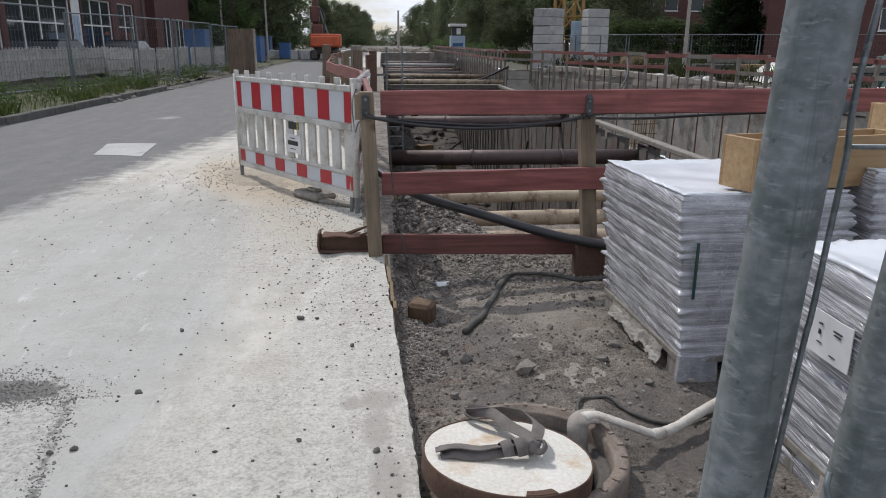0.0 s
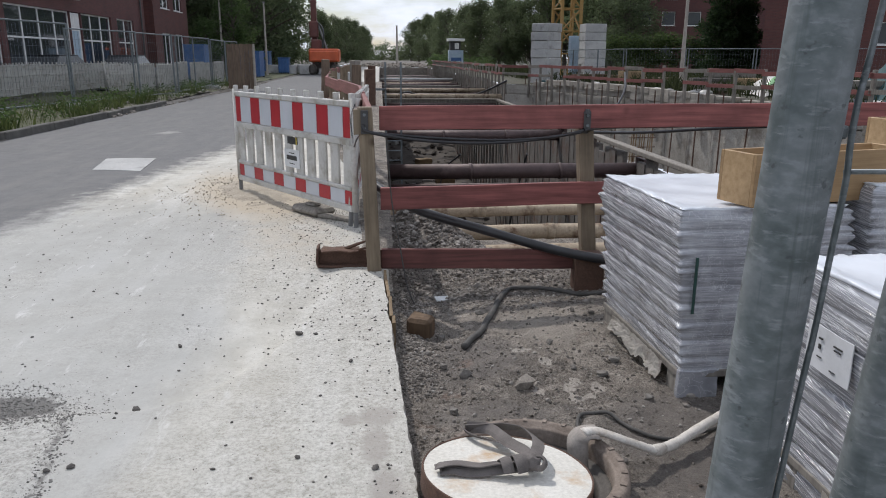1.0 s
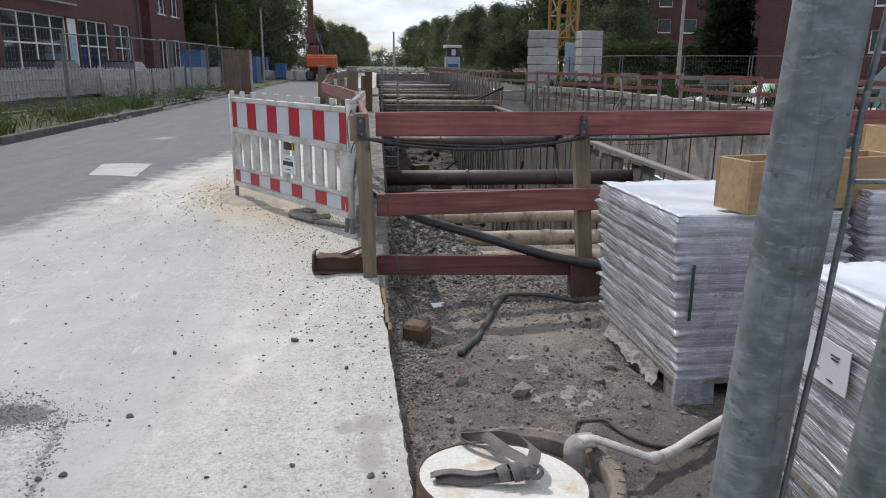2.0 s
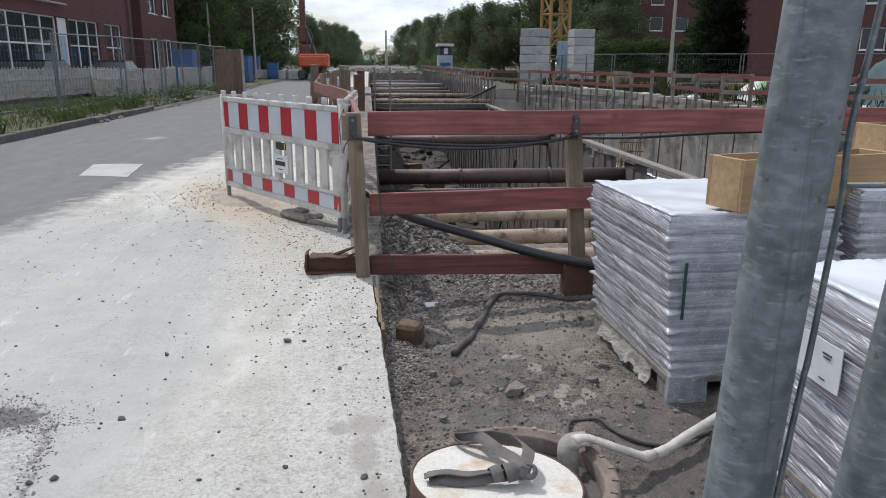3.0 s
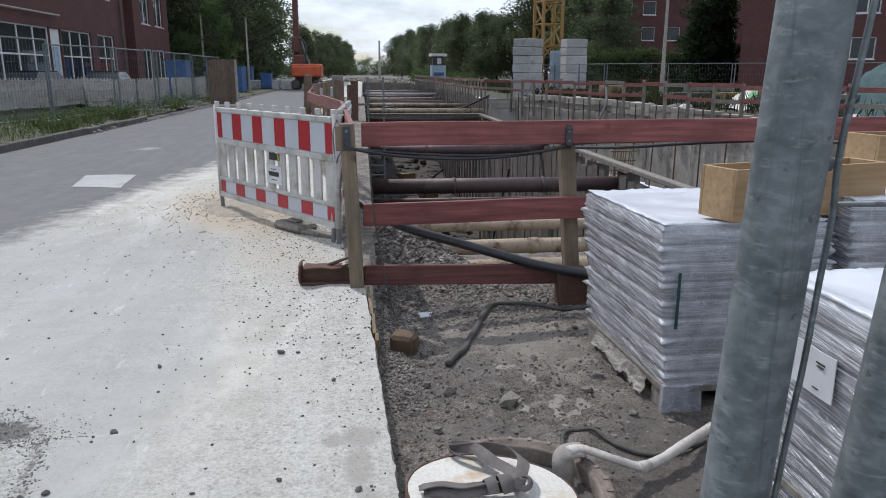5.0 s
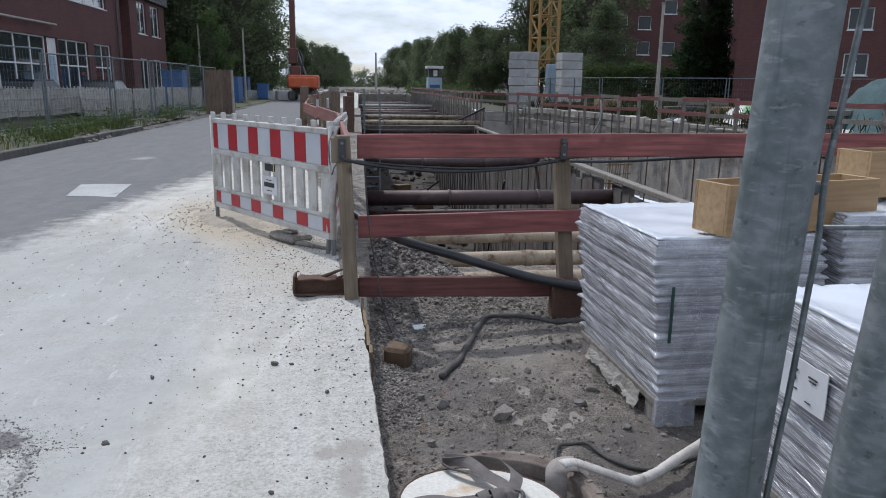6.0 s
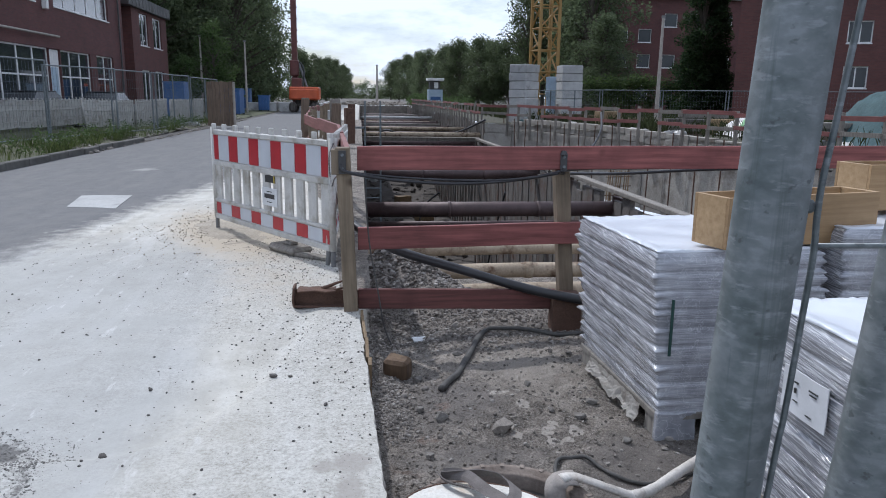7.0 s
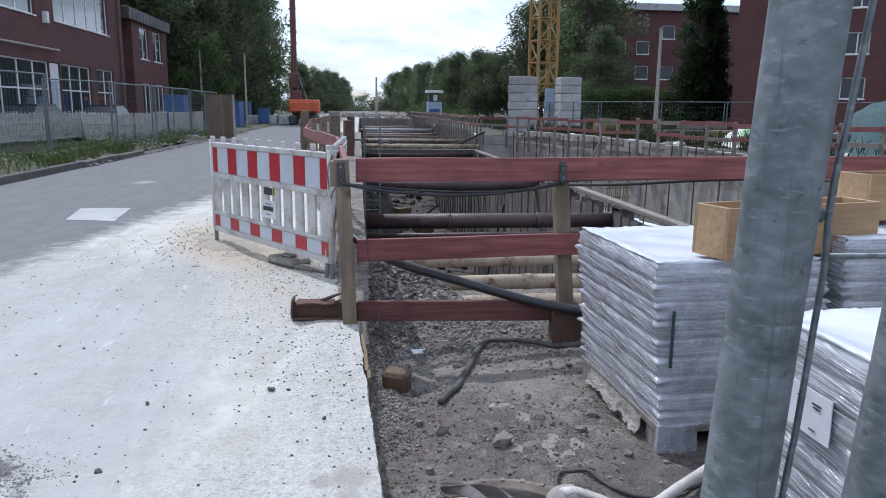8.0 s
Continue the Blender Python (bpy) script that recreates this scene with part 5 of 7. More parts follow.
def ring_of(r0, r1, z0, z1, seg=72, rough=0.0):
    bm = bmesh.new()
    prof = [(r0, z0), (r0, z1 - 0.01), (r0 + 0.008, z1), (r0 + 0.022, z1), (r0 + 0.028, z1 + 0.012), (r1 - 0.012, z1 + 0.012), (r1, z1), (r1, z0)]
    rings = []
    for k in range(seg):
        a = 2 * math.pi * k / seg
        q = 1 + rough * noise.noise(Vector((math.cos(a) * 3, math.sin(a) * 3, 1)))
        rings.append([bm.verts.new((r * q * math.cos(a), r * q * math.sin(a), z)) for r, z in prof])
    for k in range(seg):
        a, b = rings[k], rings[(k + 1) % seg]
        for i in range(len(prof) - 1):
            bm.faces.new((a[i], b[i], b[i + 1], a[i + 1]))
        bm.faces.new((a[-1], b[-1], b[0], a[0]))
    return bm


man = thing("manhole", "rusted round manhole frame set in the dirt", "manhole", pose(0.53, 2.405, -0.03))
part("frame_ring", ring_of(0.305, 0.368, -0.2, 0.02, 72, 0.012), M_CASTIRON, man, "worn cast iron ring", True)
part("seat_ring", ring_of(0.255, 0.318, -0.2, -0.055, 72, 0.006), M_TRACK, man, "dark inner seat", True)
bm = bmesh.new()
bmesh.ops.create_cone(bm, cap_ends=False, segments=48, radius1=0.30, radius2=0.30, depth=1.3, matrix=pose(0, 0, -0.78))
part("shaft", bm, M_SHOT, man, "concrete shaft wall", True)
bm = bmesh.new()
bmesh.ops.create_circle(bm, cap_ends=True, segments=48, radius=0.31, matrix=pose(0, 0, -1.4))
part("shaft_floor", bm, M_DIRT, man)
for k in range(26):
    a = 2 * math.pi * k / 26
    part("tread_lug", a_box((-0.012, -0.008, 0.0), (0.012, 0.008, 0.006), pose(0.345 * math.cos(a), 0.345 * math.sin(a), 0.031, 0, 0, math.degrees(a))), M_CASTIRON, man)

lid = thing("concrete_disc", "pale round concrete lid with a rusty rim resting on the frame", "manhole cover", pose(0.405, 2.246, 0.031, -5.5, 4.4, 0))
R = 0.305
bm = bmesh.new()
prof = [(0.0, 0.05), (0.10, 0.0505), (0.20, 0.049), (0.28, 0.048), (0.299, 0.046)]
rings = [[bm.verts.new((r * math.cos(2 * math.pi * k / 64) + 0.002 * noise.noise(Vector((k, r * 9, 0))), r * math.sin(2 * math.pi * k / 64), z + 0.0015 * noise.noise(Vector((r * 20 * math.cos(k / 10.0), r * 20 * math.sin(k / 10.0), 2))))) for k in range(64)] for r, z in prof[1:]]
top = bm.verts.new((0, 0, 0.05))
for k in range(64):
    bm.faces.new((top, rings[0][k], rings[0][(k + 1) % 64]))
for a, b in zip(rings, rings[1:]):
    for k in range(64):
        bm.faces.new((a[k], b[k], b[(k + 1) % 64], a[(k + 1) % 64]))
part("filling", bm, M_LID, lid, "pale concrete filling with rust stains", True)
bm = bmesh.new()
prof = [(0.297, 0.046), (0.299, 0.049), (R - 0.002, 0.049), (R, 0.045), (R, -0.02), (R - 0.01, -0.045), (0.0, -0.045)]
rings = [[bm.verts.new((r * math.cos(2 * math.pi * k / 64), r * math.sin(2 * math.pi * k / 64), z)) for k in range(64)] for r, z in prof[:-1]]
for a, b in zip(rings, rings[1:]):
    for k in range(64):
        bm.faces.new((a[k], b[k], b[(k + 1) % 64], a[(k + 1) % 64]))
bm.faces.new(rings[-1])
part("rim", bm, M_RUST, lid, "rusty iron rim", True)
bm = bmesh.new()
arc = [(0.297 * math.sin(0.055 * k + 0.02), -0.297 * math.cos(0.055 * k + 0.02)) for k in range(8)]
for z in (0.0475, 0.0515):
    polygon(bm, [(x, y, z) for x, y in arc] + [(x * 0.91 - 0.006, y * 0.91, z) for x, y in arc[:0:-1]])
sides = [v for v in bm.verts]
for k in range(15):
    bm.faces.new((sides[k], sides[(k + 1) % 15], sides[15 + (k + 1) % 15], sides[15 + k]))
bmesh.ops.recalc_face_normals(bm, faces=bm.faces[:])
part("lifting_slot", bm, M_RUST, lid, "rusted lifting slot at the rim")


def ribbon(pts, width, thick=0.004, twist=0.0, steps=8):
    """A flat webbing band along a curve, lying flat, with a twist in degrees per point."""
    bm = bmesh.new()
    line = smooth_line(pts, steps)
    rows = []
    for i, p in enumerate(line):
        d = (line[min(i + 1, len(line) - 1)] - line[max(i - 1, 0)]).normalized()
        side = d.cross(Vector((0, 0, 1)))
        side = side.normalized() if side.length > 0.05 else Vector((1, 0, 0))
        side = Matrix.Rotation(radians(twist) * i / steps + 0.25 * noise.noise(p * 9.0), 3, d) @ side
        up = side.cross(d).normalized()
        rows.append([bm.verts.new(p + side * (width / 2) * s + up * (thick * u + 0.004 * abs(s) * noise.noise(p * 14.0 + Vector((s, 0, 0))))) for s, u in ((-1, 0), (-0.3, 0.6), (0.3, 0.3), (1, 0), (1, 1), (0.3, 1.3), (-0.3, 1.6), (-1, 1))])
    for a, b in zip(rows, rows[1:]):
        for k in range(8):
            bm.faces.new((a[k], a[(k + 1) % 8], b[(k + 1) % 8], b[k]))
    bm.faces.new(rows[0][::-1])
    bm.faces.new(rows[-1])
    return bm


strap = thing("lifting_strap", "knotted grey webbing strap lying on the manhole lid", "strap", pose(0, 0, 0.02))
part("tail", ribbon([(0.166, 2.214, 0.085), (0.215, 2.213, 0.094), (0.264, 2.203, 0.09), (0.363, 2.202, 0.098), (0.47, 2.209, 0.104)], 0.056, 0.005, 7), M_STRAP, strap)
part("tail", ribbon([(0.17, 2.222, 0.088), (0.16, 2.218, 0.104), (0.22, 2.222, 0.112), (0.30, 2.21, 0.106), (0.38, 2.208, 0.112), (0.47, 2.212, 0.118)], 0.044, 0.004, -6), M_STRAP, strap)
part("wrap", ribbon([(0.385, 2.232, 0.104), (0.39, 2.215, 0.128), (0.395, 2.185, 0.122), (0.40, 2.17, 0.098)], 0.04, 0.004, 4), M_STRAP, strap, "turn of webbing round the tail")
part("wrap", ribbon([(0.435, 2.238, 0.106), (0.44, 2.218, 0.135), (0.445, 2.186, 0.128), (0.45, 2.168, 0.098)], 0.05, 0.004, -5), M_STRAP, strap, "turn of webbing round the tail")
part("loop", ribbon([(0.475, 2.205, 0.11), (0.51, 2.25, 0.125), (0.53, 2.31, 0.122), (0.532, 2.375, 0.112), (0.503, 2.46, 0.10), (0.45, 2.505, 0.088), (0.38, 2.53, 0.074), (0.293, 2.546, 0.062)], 0.046, 0.003, 10), M_STRAP, strap)
part("loop", ribbon([(0.48, 2.22, 0.115), (0.478, 2.29, 0.108), (0.439, 2.36, 0.10), (0.411, 2.439, 0.09), (0.378, 2.512, 0.08), (0.303, 2.563, 0.062)], 0.044, 0.003, -14), M_STRAP, strap)
part("loop", ribbon([(0.485, 2.25, 0.11), (0.46, 2.33, 0.092), (0.417, 2.40, 0.079), (0.348, 2.45, 0.072), (0.30, 2.51, 0.064), (0.284, 2.555, 0.06)], 0.034, 0.003, 12), M_STRAP, strap)
bm = bmesh.new()
bmesh.ops.create_icosphere(bm, subdivisions=3, radius=0.03, matrix=pose(0.482, 2.206, 0.112) @ Matrix.Diagonal((1.15, 0.9, 0.85, 1)))
for v in bm.verts:
    v.co += noise.noise_vector(v.co * 45.0) * 0.014
part("knot", bm, M_STRAP, strap, "", True)
part("eye", a_tube(smooth_line([(0.485, 2.19, 0.104), (0.513, 2.178, 0.106), (0.53, 2.192, 0.115), (0.527, 2.212, 0.124), (0.505, 2.222, 0.122), (0.488, 2.21, 0.114)], 6), 0.0065, 8, True, 2.0), M_STRAP, strap, "stitched eye", True)

hose = thing("drain_hose", "dirty white flat hose leading out of the manhole", "hose")
part("sleeve", ribbon([(0.745, 2.46, -0.26), (0.742, 2.485, -0.12), (0.738, 2.51, -0.02), (0.745, 2.535, 0.022), (0.775, 2.552, 0.040), (0.83, 2.556, 0.040)], 0.085, 0.005, 3), M_SLEEVE, hose, "flat grey end hanging into the shaft", True)
line = smooth_line([(0.77, 2.55, 0.046), (0.81, 2.562, 0.045), (0.867, 2.548, 0.036), (0.947, 2.535, 0.008), (1.043, 2.561, -0.042), (1.105, 2.583, -0.068)], 6)
part("tube", a_tube(line, [0.024 + 0.004 * noise.noise(p * 30) for p in line], 12, True, 0.6), M_HOSE, hose, "", True)
line = smooth_line([(1.095, 2.578, -0.068), (1.15, 2.612, -0.072), (1.215, 2.652, -0.074), (1.402, 2.792, -0.074), (1.595, 2.922, -0.068), (1.70, 3.0, -0.075)], 6)
part("tube", a_tube(line, [0.0225 + 0.003 * noise.noise(p * 30) for p in line], 12), M_HOSE, hose, "", True)
part("elbow", a_tube([(1.07, 2.568, -0.058), (1.10, 2.582, -0.068), (1.13, 2.598, -0.07)], [0.022, 0.027, 0.023], 12), M_HOSE, hose, "", True)

# cables and lumps in the dirt


def ground_line(pts, lift):
    return [(x, y, dirt_z(x, y) + lift) for x, y in pts]


tagged(part("ground_cable", a_tube(smooth_line(ground_line([(0.44, 3.86), (0.51, 4.0), (0.576, 4.134), (0.645, 4.33), (0.713, 4.531), (0.79, 4.78), (0.864, 4.99), (0.93, 5.08), (1.03, 5.09), (1.15, 5.06), (1.27, 4.97), (1.40, 4.86), (1.57, 4.83), (1.75, 4.85)], 0.02), 6),
                                   [0.021] * 36 + [0.021 - 0.0012 * min(k, 5) for k in range(43)], 10), M_RUBBER, None, "", True), "thick dusty black cable curving over the dirt", "cable")
tagged(part("ground_cable", a_tube(smooth_line(ground_line([(0.845, 2.86), (0.851, 2.913), (0.88, 2.97), (0.948, 2.993), (1.01, 2.972), (1.057, 2.909), (1.095, 2.828), (1.171, 2.787), (1.274, 2.785), (1.5, 2.85)], 0.012), 6), 0.009, 8), M_RUBBER, None, "", True), "thin black cable lying by the manhole", "cable")
tagged(part("ground_cable", a_tube(smooth_line(ground_line([(0.28, 2.75), (0.36, 2.73), (0.44, 2.77), (0.52, 2.76), (0.58, 2.73)], 0.01), 5), 0.007, 8), M_RUBBER, None, "", True), "thin black cable lying by the manhole", "cable")
tagged(part("hanging_wire", a_tube(smooth_line([(0.02, 5.08, 0.95), (0.05, 5.07, 0.5), (0.1, 5.05, 0.2), (0.15, 5.0, -0.1), (0.2, 4.9, dirt_z(0.2, 4.9) + 0.008)], 6), 0.006, 6), M_RUBBER), "thin dark wire hanging beside the post", "wire")
bm = a_box((-0.075, -0.06, 0.0), (0.075, 0.06, 0.155), None, 0.02)
bmesh.ops.subdivide_edges(bm, edges=bm.edges[:], cuts=2, use_grid_fill=True)
for v in bm.verts:
    v.co += noise.noise_vector(v.co * 12) * 0.007
lump = part("timber_block", bm, M_OFFCUT)
lump.matrix_world = pose(0.208, 4.23, dirt_z(0.208, 4.23) - 0.02, 9, 4, -24)
tagged(lump, "short weathered brown timber offcut standing in the dirt", "timber block")


def stone(x, y, r, seed, material, label, squash=0.75):
    bm = bmesh.new()
    q = random.Random(round(seed * 1000))
    for _ in range(22):
        d = Vector((q.gauss(0, 1), q.gauss(0, 1), q.gauss(0, 1))).normalized() * r * q.uniform(0.75, 1.15)
        bm.verts.new((d.x * 1.15, d.y * 0.85, d.z * squash))
    hull = bmesh.ops.convex_hull(bm, input=bm.verts[:])
    bmesh.ops.delete(bm, geom=[g for g in hull["geom_interior"] if isinstance(g, bmesh.types.BMVert)], context="VERTS")
    ob = part("stone", bm, material)
    ob.matrix_world = pose(x, y, (dirt_z(x, y) if x > 0.12 else pave_z(x, y)) + r * squash * 0.55, 0, 0, seed * 40)
    return tagged(ob, label, "stone", "loose stones")


stone(0.695, 3.35, 0.054, 1.0, M_GRAVEL, "grey angular stone lying on the dirt", 0.9)
for x, y, r in ((1.132, 3.46, 0.034), (0.30, 3.66, 0.03), (0.40, 3.52, 0.045), (1.271, 3.145, 0.028), (0.28, 4.62, 0.035), (0.33, 4.12, 0.035), (1.25, 3.62, 0.03), (0.95, 3.9, 0.028), (0.3, 3.1, 0.03), (0.62, 4.5, 0.03), (1.0, 3.55, 0.022), (0.9, 2.85, 0.025), (1.3, 2.3, 0.022), (1.1, 2.25, 0.02)):
    stone(x, y, r, x * 7, M_DULLSTONE, "small grey stone lying on the dirt")
tagged(part("paper_scrap", rough_box((-0.055, -0.035, 0.0), (0.055, 0.035, 0.012), 2, 0.008, 14.0, 0.002), M_SIGN), "white scrap lying in the dirt by the rail", "scrap").matrix_world = pose(0.41, 5.02, dirt_z(0.41, 5.02) + 0.004, 4, 3, 15)
for x, y, r in ((-0.49, 3.81, 0.022), (-0.40, 3.80, 0.013), (-1.13, 3.04, 0.02), (-0.8, 2.16, 0.017), (-0.86, 2.13, 0.013), (-0.42, 2.1, 0.014), (-0.36, 2.52, 0.012), (-1.12, 3.75, 0.016), (-0.19, 3.42, 0.014), (-0.06, 2.42, 0.016), (-1.2, 2.52, 0.015), (-1.28, 2.5, 0.013)):
    stone(x, y, r, x * 9 + y, M_DARKSTONE, "small dark stone lying on the pale concrete")

# ---------------------------------------------------------------- loose gravel
M_PATCH = surface("grey_crushed_stone", (0.09, 0.085, 0.08), (0.24, 0.23, 0.215), 40, 0.9, 0, 0.4, 150, 0.004, 0.4)
rg = random.Random(11)
spots = []
while len(spots) < 4600:
    x, y = rg.uniform(-3.0, 0.06), 1.8 + 7.0 * rg.random()
    near_edge = math.exp(-(x - edge_x(y)) ** 2 / 0.09) + 0.8 * math.exp(-((x + 0.6) / 0.8) ** 2 - ((y - 6.7) / 1.0) ** 2)
    trail = math.exp(-((x + 0.45 + 0.05 * (y - 4)) / 0.35) ** 2) * step(3.0, 4.5, y)
    if x < edge_x(y) - 0.01 and rg.random() < 0.06 + 0.5 * near_edge + 0.5 * trail:
        spots.append((x, y, pave_z(x, y)))
scatter("pavement_grit", M_DARKSTONE, spots, 0.0018, 0.010, 2, "dark grit strewn over the pale concrete", "grit")
spots = [(rg.gauss(-1.78, 0.22), rg.gauss(3.05, 0.11)) for _ in range(5200)] + [(rg.gauss(-1.30, 0.03) - 0.22 * (q - 2.55), q) for q in [rg.uniform(2.0, 3.0) for _ in range(900)]]
scatter("broken_patch", M_PATCH, [(x, y, pave_z(x, y)) for x, y in spots if x < -1.2], 0.0014, 0.0065, 3, "dark crushed stone in a broken patch of the slab", "gravel")
spots = []
while len(spots) < 15000:
    x, y = rg.uniform(0.08, 2.6), rg.uniform(1.7, 6.2)
    clump = 0.5 + 0.5 * fbm(x, y, 2.0)
    band = 1.3 * math.exp(-((x - 0.2) / 0.13) ** 2) * step(5.2, 4.4, y) * step(3.2, 3.6, y) + 0.8 * step(4.5, 5.0, y) + 0.6 * spot(x, y, 1.28, 3.75, 0.14, 0.14)
    if rg.random() < 0.05 + 0.22 * clump ** 2 + 0.7 * band and math.hypot(x - 0.53, y - 2.405) > 0.39:
        spots.append((x, y, dirt_z(x, y)))
clods = []
while len(clods) < 5500:
    x, y = rg.uniform(0.06, 2.1), rg.uniform(2.0, 5.2)
    wet = max(spot(x, y, 1.35, 2.8, 0.42, 0.55), 0.8 * spot(x, y, 1.0, 4.2, 0.42, 0.5))
    if x > edge_x(y) + 0.02 and rg.random() < (0.25 + 0.75 * step(-0.3, 0.3, fbm(x, y, 3.5))) * (1 - 0.85 * wet) and math.hypot(x - 0.53, y - 2.405) > 0.39:
        clods.append((x, y, dirt_z(x, y) - 0.002))
scatter("dirt_clods", M_DIRT, clods, 0.003, 0.013, 41, "crumbled clods of the same grey-brown dirt", "clods", 0.8)
scatter("dirt_gravel", M_LOOSE, spots, 0.002, 0.013, 4, "grey gravel and clods strewn over the dirt", "gravel")
spots = [(x, y, dirt_z(x, y)) for x, y in ((rg.gauss(0.3, 0.5), rg.gauss(6.6, 0.55)) for _ in range(9000)) if x > 0.05 and y < 8.0]
band = []
while len(band) < 7000:
    x, y = rg.uniform(0.03, 0.55), rg.uniform(3.2, 5.15)
    if x > edge_x(y) + 0.02 and rg.random() < math.exp(-((x - 0.12) / 0.13) ** 2) * step(3.2, 3.6, y) * (0.4 + 0.6 * step(-0.2, 0.3, fbm(x, y, 3.0))) + 0.35 * step(4.6, 5.0, y):
        band.append((x, y, dirt_z(x, y)))
scatter("edge_gravel", M_LOOSE, band, 0.003, 0.013, 24, "grey crushed stone spilled along the slab edge", "gravel")
band = []
while len(band) < 2600:
    x, y = rg.uniform(0.1, 2.0), rg.uniform(4.55, 5.6)
    if rg.random() < step(4.55, 5.0, y) * (0.3 + 0.7 * step(-0.3, 0.3, fbm(x, y, 2.0))):
        band.append((x, y, dirt_z(x, y)))
scatter("rail_gravel", M_LOOSE, band, 0.004, 0.022, 25, "rubble and grey stones along the guard rail's foot", "gravel")
scatter("mound_rubble", M_LOOSE, spots, 0.005, 0.034, 6, "loose rubble heaped behind the lower board", "rubble")

# ---------------------------------------------------------------- mesh fence beside the camera


def fence_pole(x_low, x_high, y, top, label):
    ob = thing("site_fence", label, "fence")
    part("pole", a_tube([(x_low + (x_high - x_low) * t / 20, y, -0.1 + (top + 0.1) * t / 20) for t in range(21)], 0.021, 48), M_GALV, ob, "mottled galvanised tube", True)
    return ob


fp = fence_pole(0.1616, 0.2688, 0.4343, 2.0, "galvanised mesh fence panel with a mottled steel tube post")
part("flattened_lug", rough_box((0.258, 0.4315, 1.446), (0.2685, 0.438, 1.4545), 2, 0.0008, 60.0, 0.0015), M_GALV, fp, "welded lug")
wire = [(0.300, 0.431, 1.75), (0.2815, 0.431, 1.57), (0.2735, 0.43, 1.50), (0.2698, 0.43, 1.468), (0.2690, 0.43, 1.445), (0.2696, 0.43, 1.42), (0.2668, 0.43, 1.375), (0.2630, 0.43, 1.315), (0.2570, 0.43, 1.25), (0.221, 0.43, 0.8), (0.167, 0.43, 0.1)]
part("wire", a_tube(smooth_line(wire, 5), 0.0021, 10), M_GALV, fp, "upright mesh wire", True)
part("wire", a_tube([(0.2705, 0.434, 1.4262), (0.6, 0.43, 1.424), (1.2, 0.40, 1.42)], 0.0017, 8), M_GALV, fp, "level mesh wire", True)
fp2 = fence_pole(0.2086, 0.3937, 0.4343, 2.0, "second galvanised fence panel post leaning beside the first")
part("clip", a_tube(smooth_line([(0.300, 0.420, 1.165), (0.294, 0.422, 1.175), (0.292, 0.426, 1.186), (0.297, 0.432, 1.193)], 5), 0.0023, 8), M_GALV, fp2, "bent wire clip", True)
fb = thing("concrete_weight", "grey concrete foot block holding the fence posts", "concrete block", pose(0.17, 0.4343, -0.14))
part("block", rough_box((-0.34, -0.11, 0.0), (0.36, 0.11, 0.13), 2, 0.004, 8.0, 0.02), M_CONC, fb)

# ---------------------------------------------------------------- sandy grit by the barrier, larger stones in the dirt
mound = sheet([-2.5 + 0.05 * i for i in range(46)], [7.0 + 0.06 * i for i in range(40)],
              lambda x, y: pave_z(x, y) - 0.014 + 0.038 * math.exp(-((x + 1.5 + 0.45 * (y - 8.2)) / 0.32) ** 2 - ((y - 8.2) / 0.75) ** 2) * (1 + 0.9 * fbm(x, y, 5.0)) + 0.009 * fbm(x, y, 20.0), "sand_heap", M_SAND)
tagged(mound, "low spread heap of sandy grit beside the barrier", "sand heap", kind="stuff")
spots = []
while len(spots) < 700:
    x, y = rg.gauss(-1.85, 0.3), rg.gauss(8.5, 0.75)
    if x < -0.35 * (y - 6.4) - 0.35:
        spots.append((x, y, pave_z(x, y) + 0.004))
scatter("sand_clods", M_SAND, spots, 0.003, 0.015, 17, "sandy clods and crumbs strewn by the barrier", "sand")
spots = []
while len(spots) < 420:
    x, y = rg.uniform(0.12, 1.9), rg.uniform(2.5, 5.3)
    if rg.random() < 0.12 + 0.5 * step(0.0, 0.5, fbm(x, y, 2.5)) + 0.6 * step(4.4, 4.9, y) + 0.5 * math.exp(-((x - 0.25) / 0.15) ** 2) and math.hypot(x - 0.53, y - 2.405) > 0.39:
        spots.append((x, y, dirt_z(x, y)))
scatter("dirt_stones", M_LOOSE, spots, 0.005, 0.026, 14, "pale broken stones half sunk in the dirt", "stones")

# ---------------------------------------------------------------- verge, kerb, fences on the far side of the road
kerb = thing("kerb", "weathered concrete kerbstones along the grass verge", "kerb", kind="structure")
kerb_me = bpy.data.meshes.new("kerbstone")
bm = rough_box((-0.15, 0.01, -0.15), (0.0, 0.99, 0.155), 2, 0.006, 4.0, 0.018)
bm.to_mesh(kerb_me)
bm.free()
kerb_me.materials.append(M_KERB)
for k in range(28):
    shared("kerbstone", kerb_me, kerb, pose(-6.86 + 0.06 * math.sin(k * 0.3), -4.0 + k, -0.02 + rnd.uniform(-0.012, 0.012), 0, rnd.uniform(-2, 2), rnd.uniform(-0.8, 0.8)))
verge = sheet([-14.0 + 0.25 * i for i in range(29)], [-5 + 0.5 * i for i in range(150)], lambda x, y: 0.085 + 0.05 * fbm(x, y, 0.7) + 0.03 * fbm(x, y, 3.0), "verge", M_TURF)
tagged(verge, "unkempt soil verge behind the kerb", "verge", kind="structure")


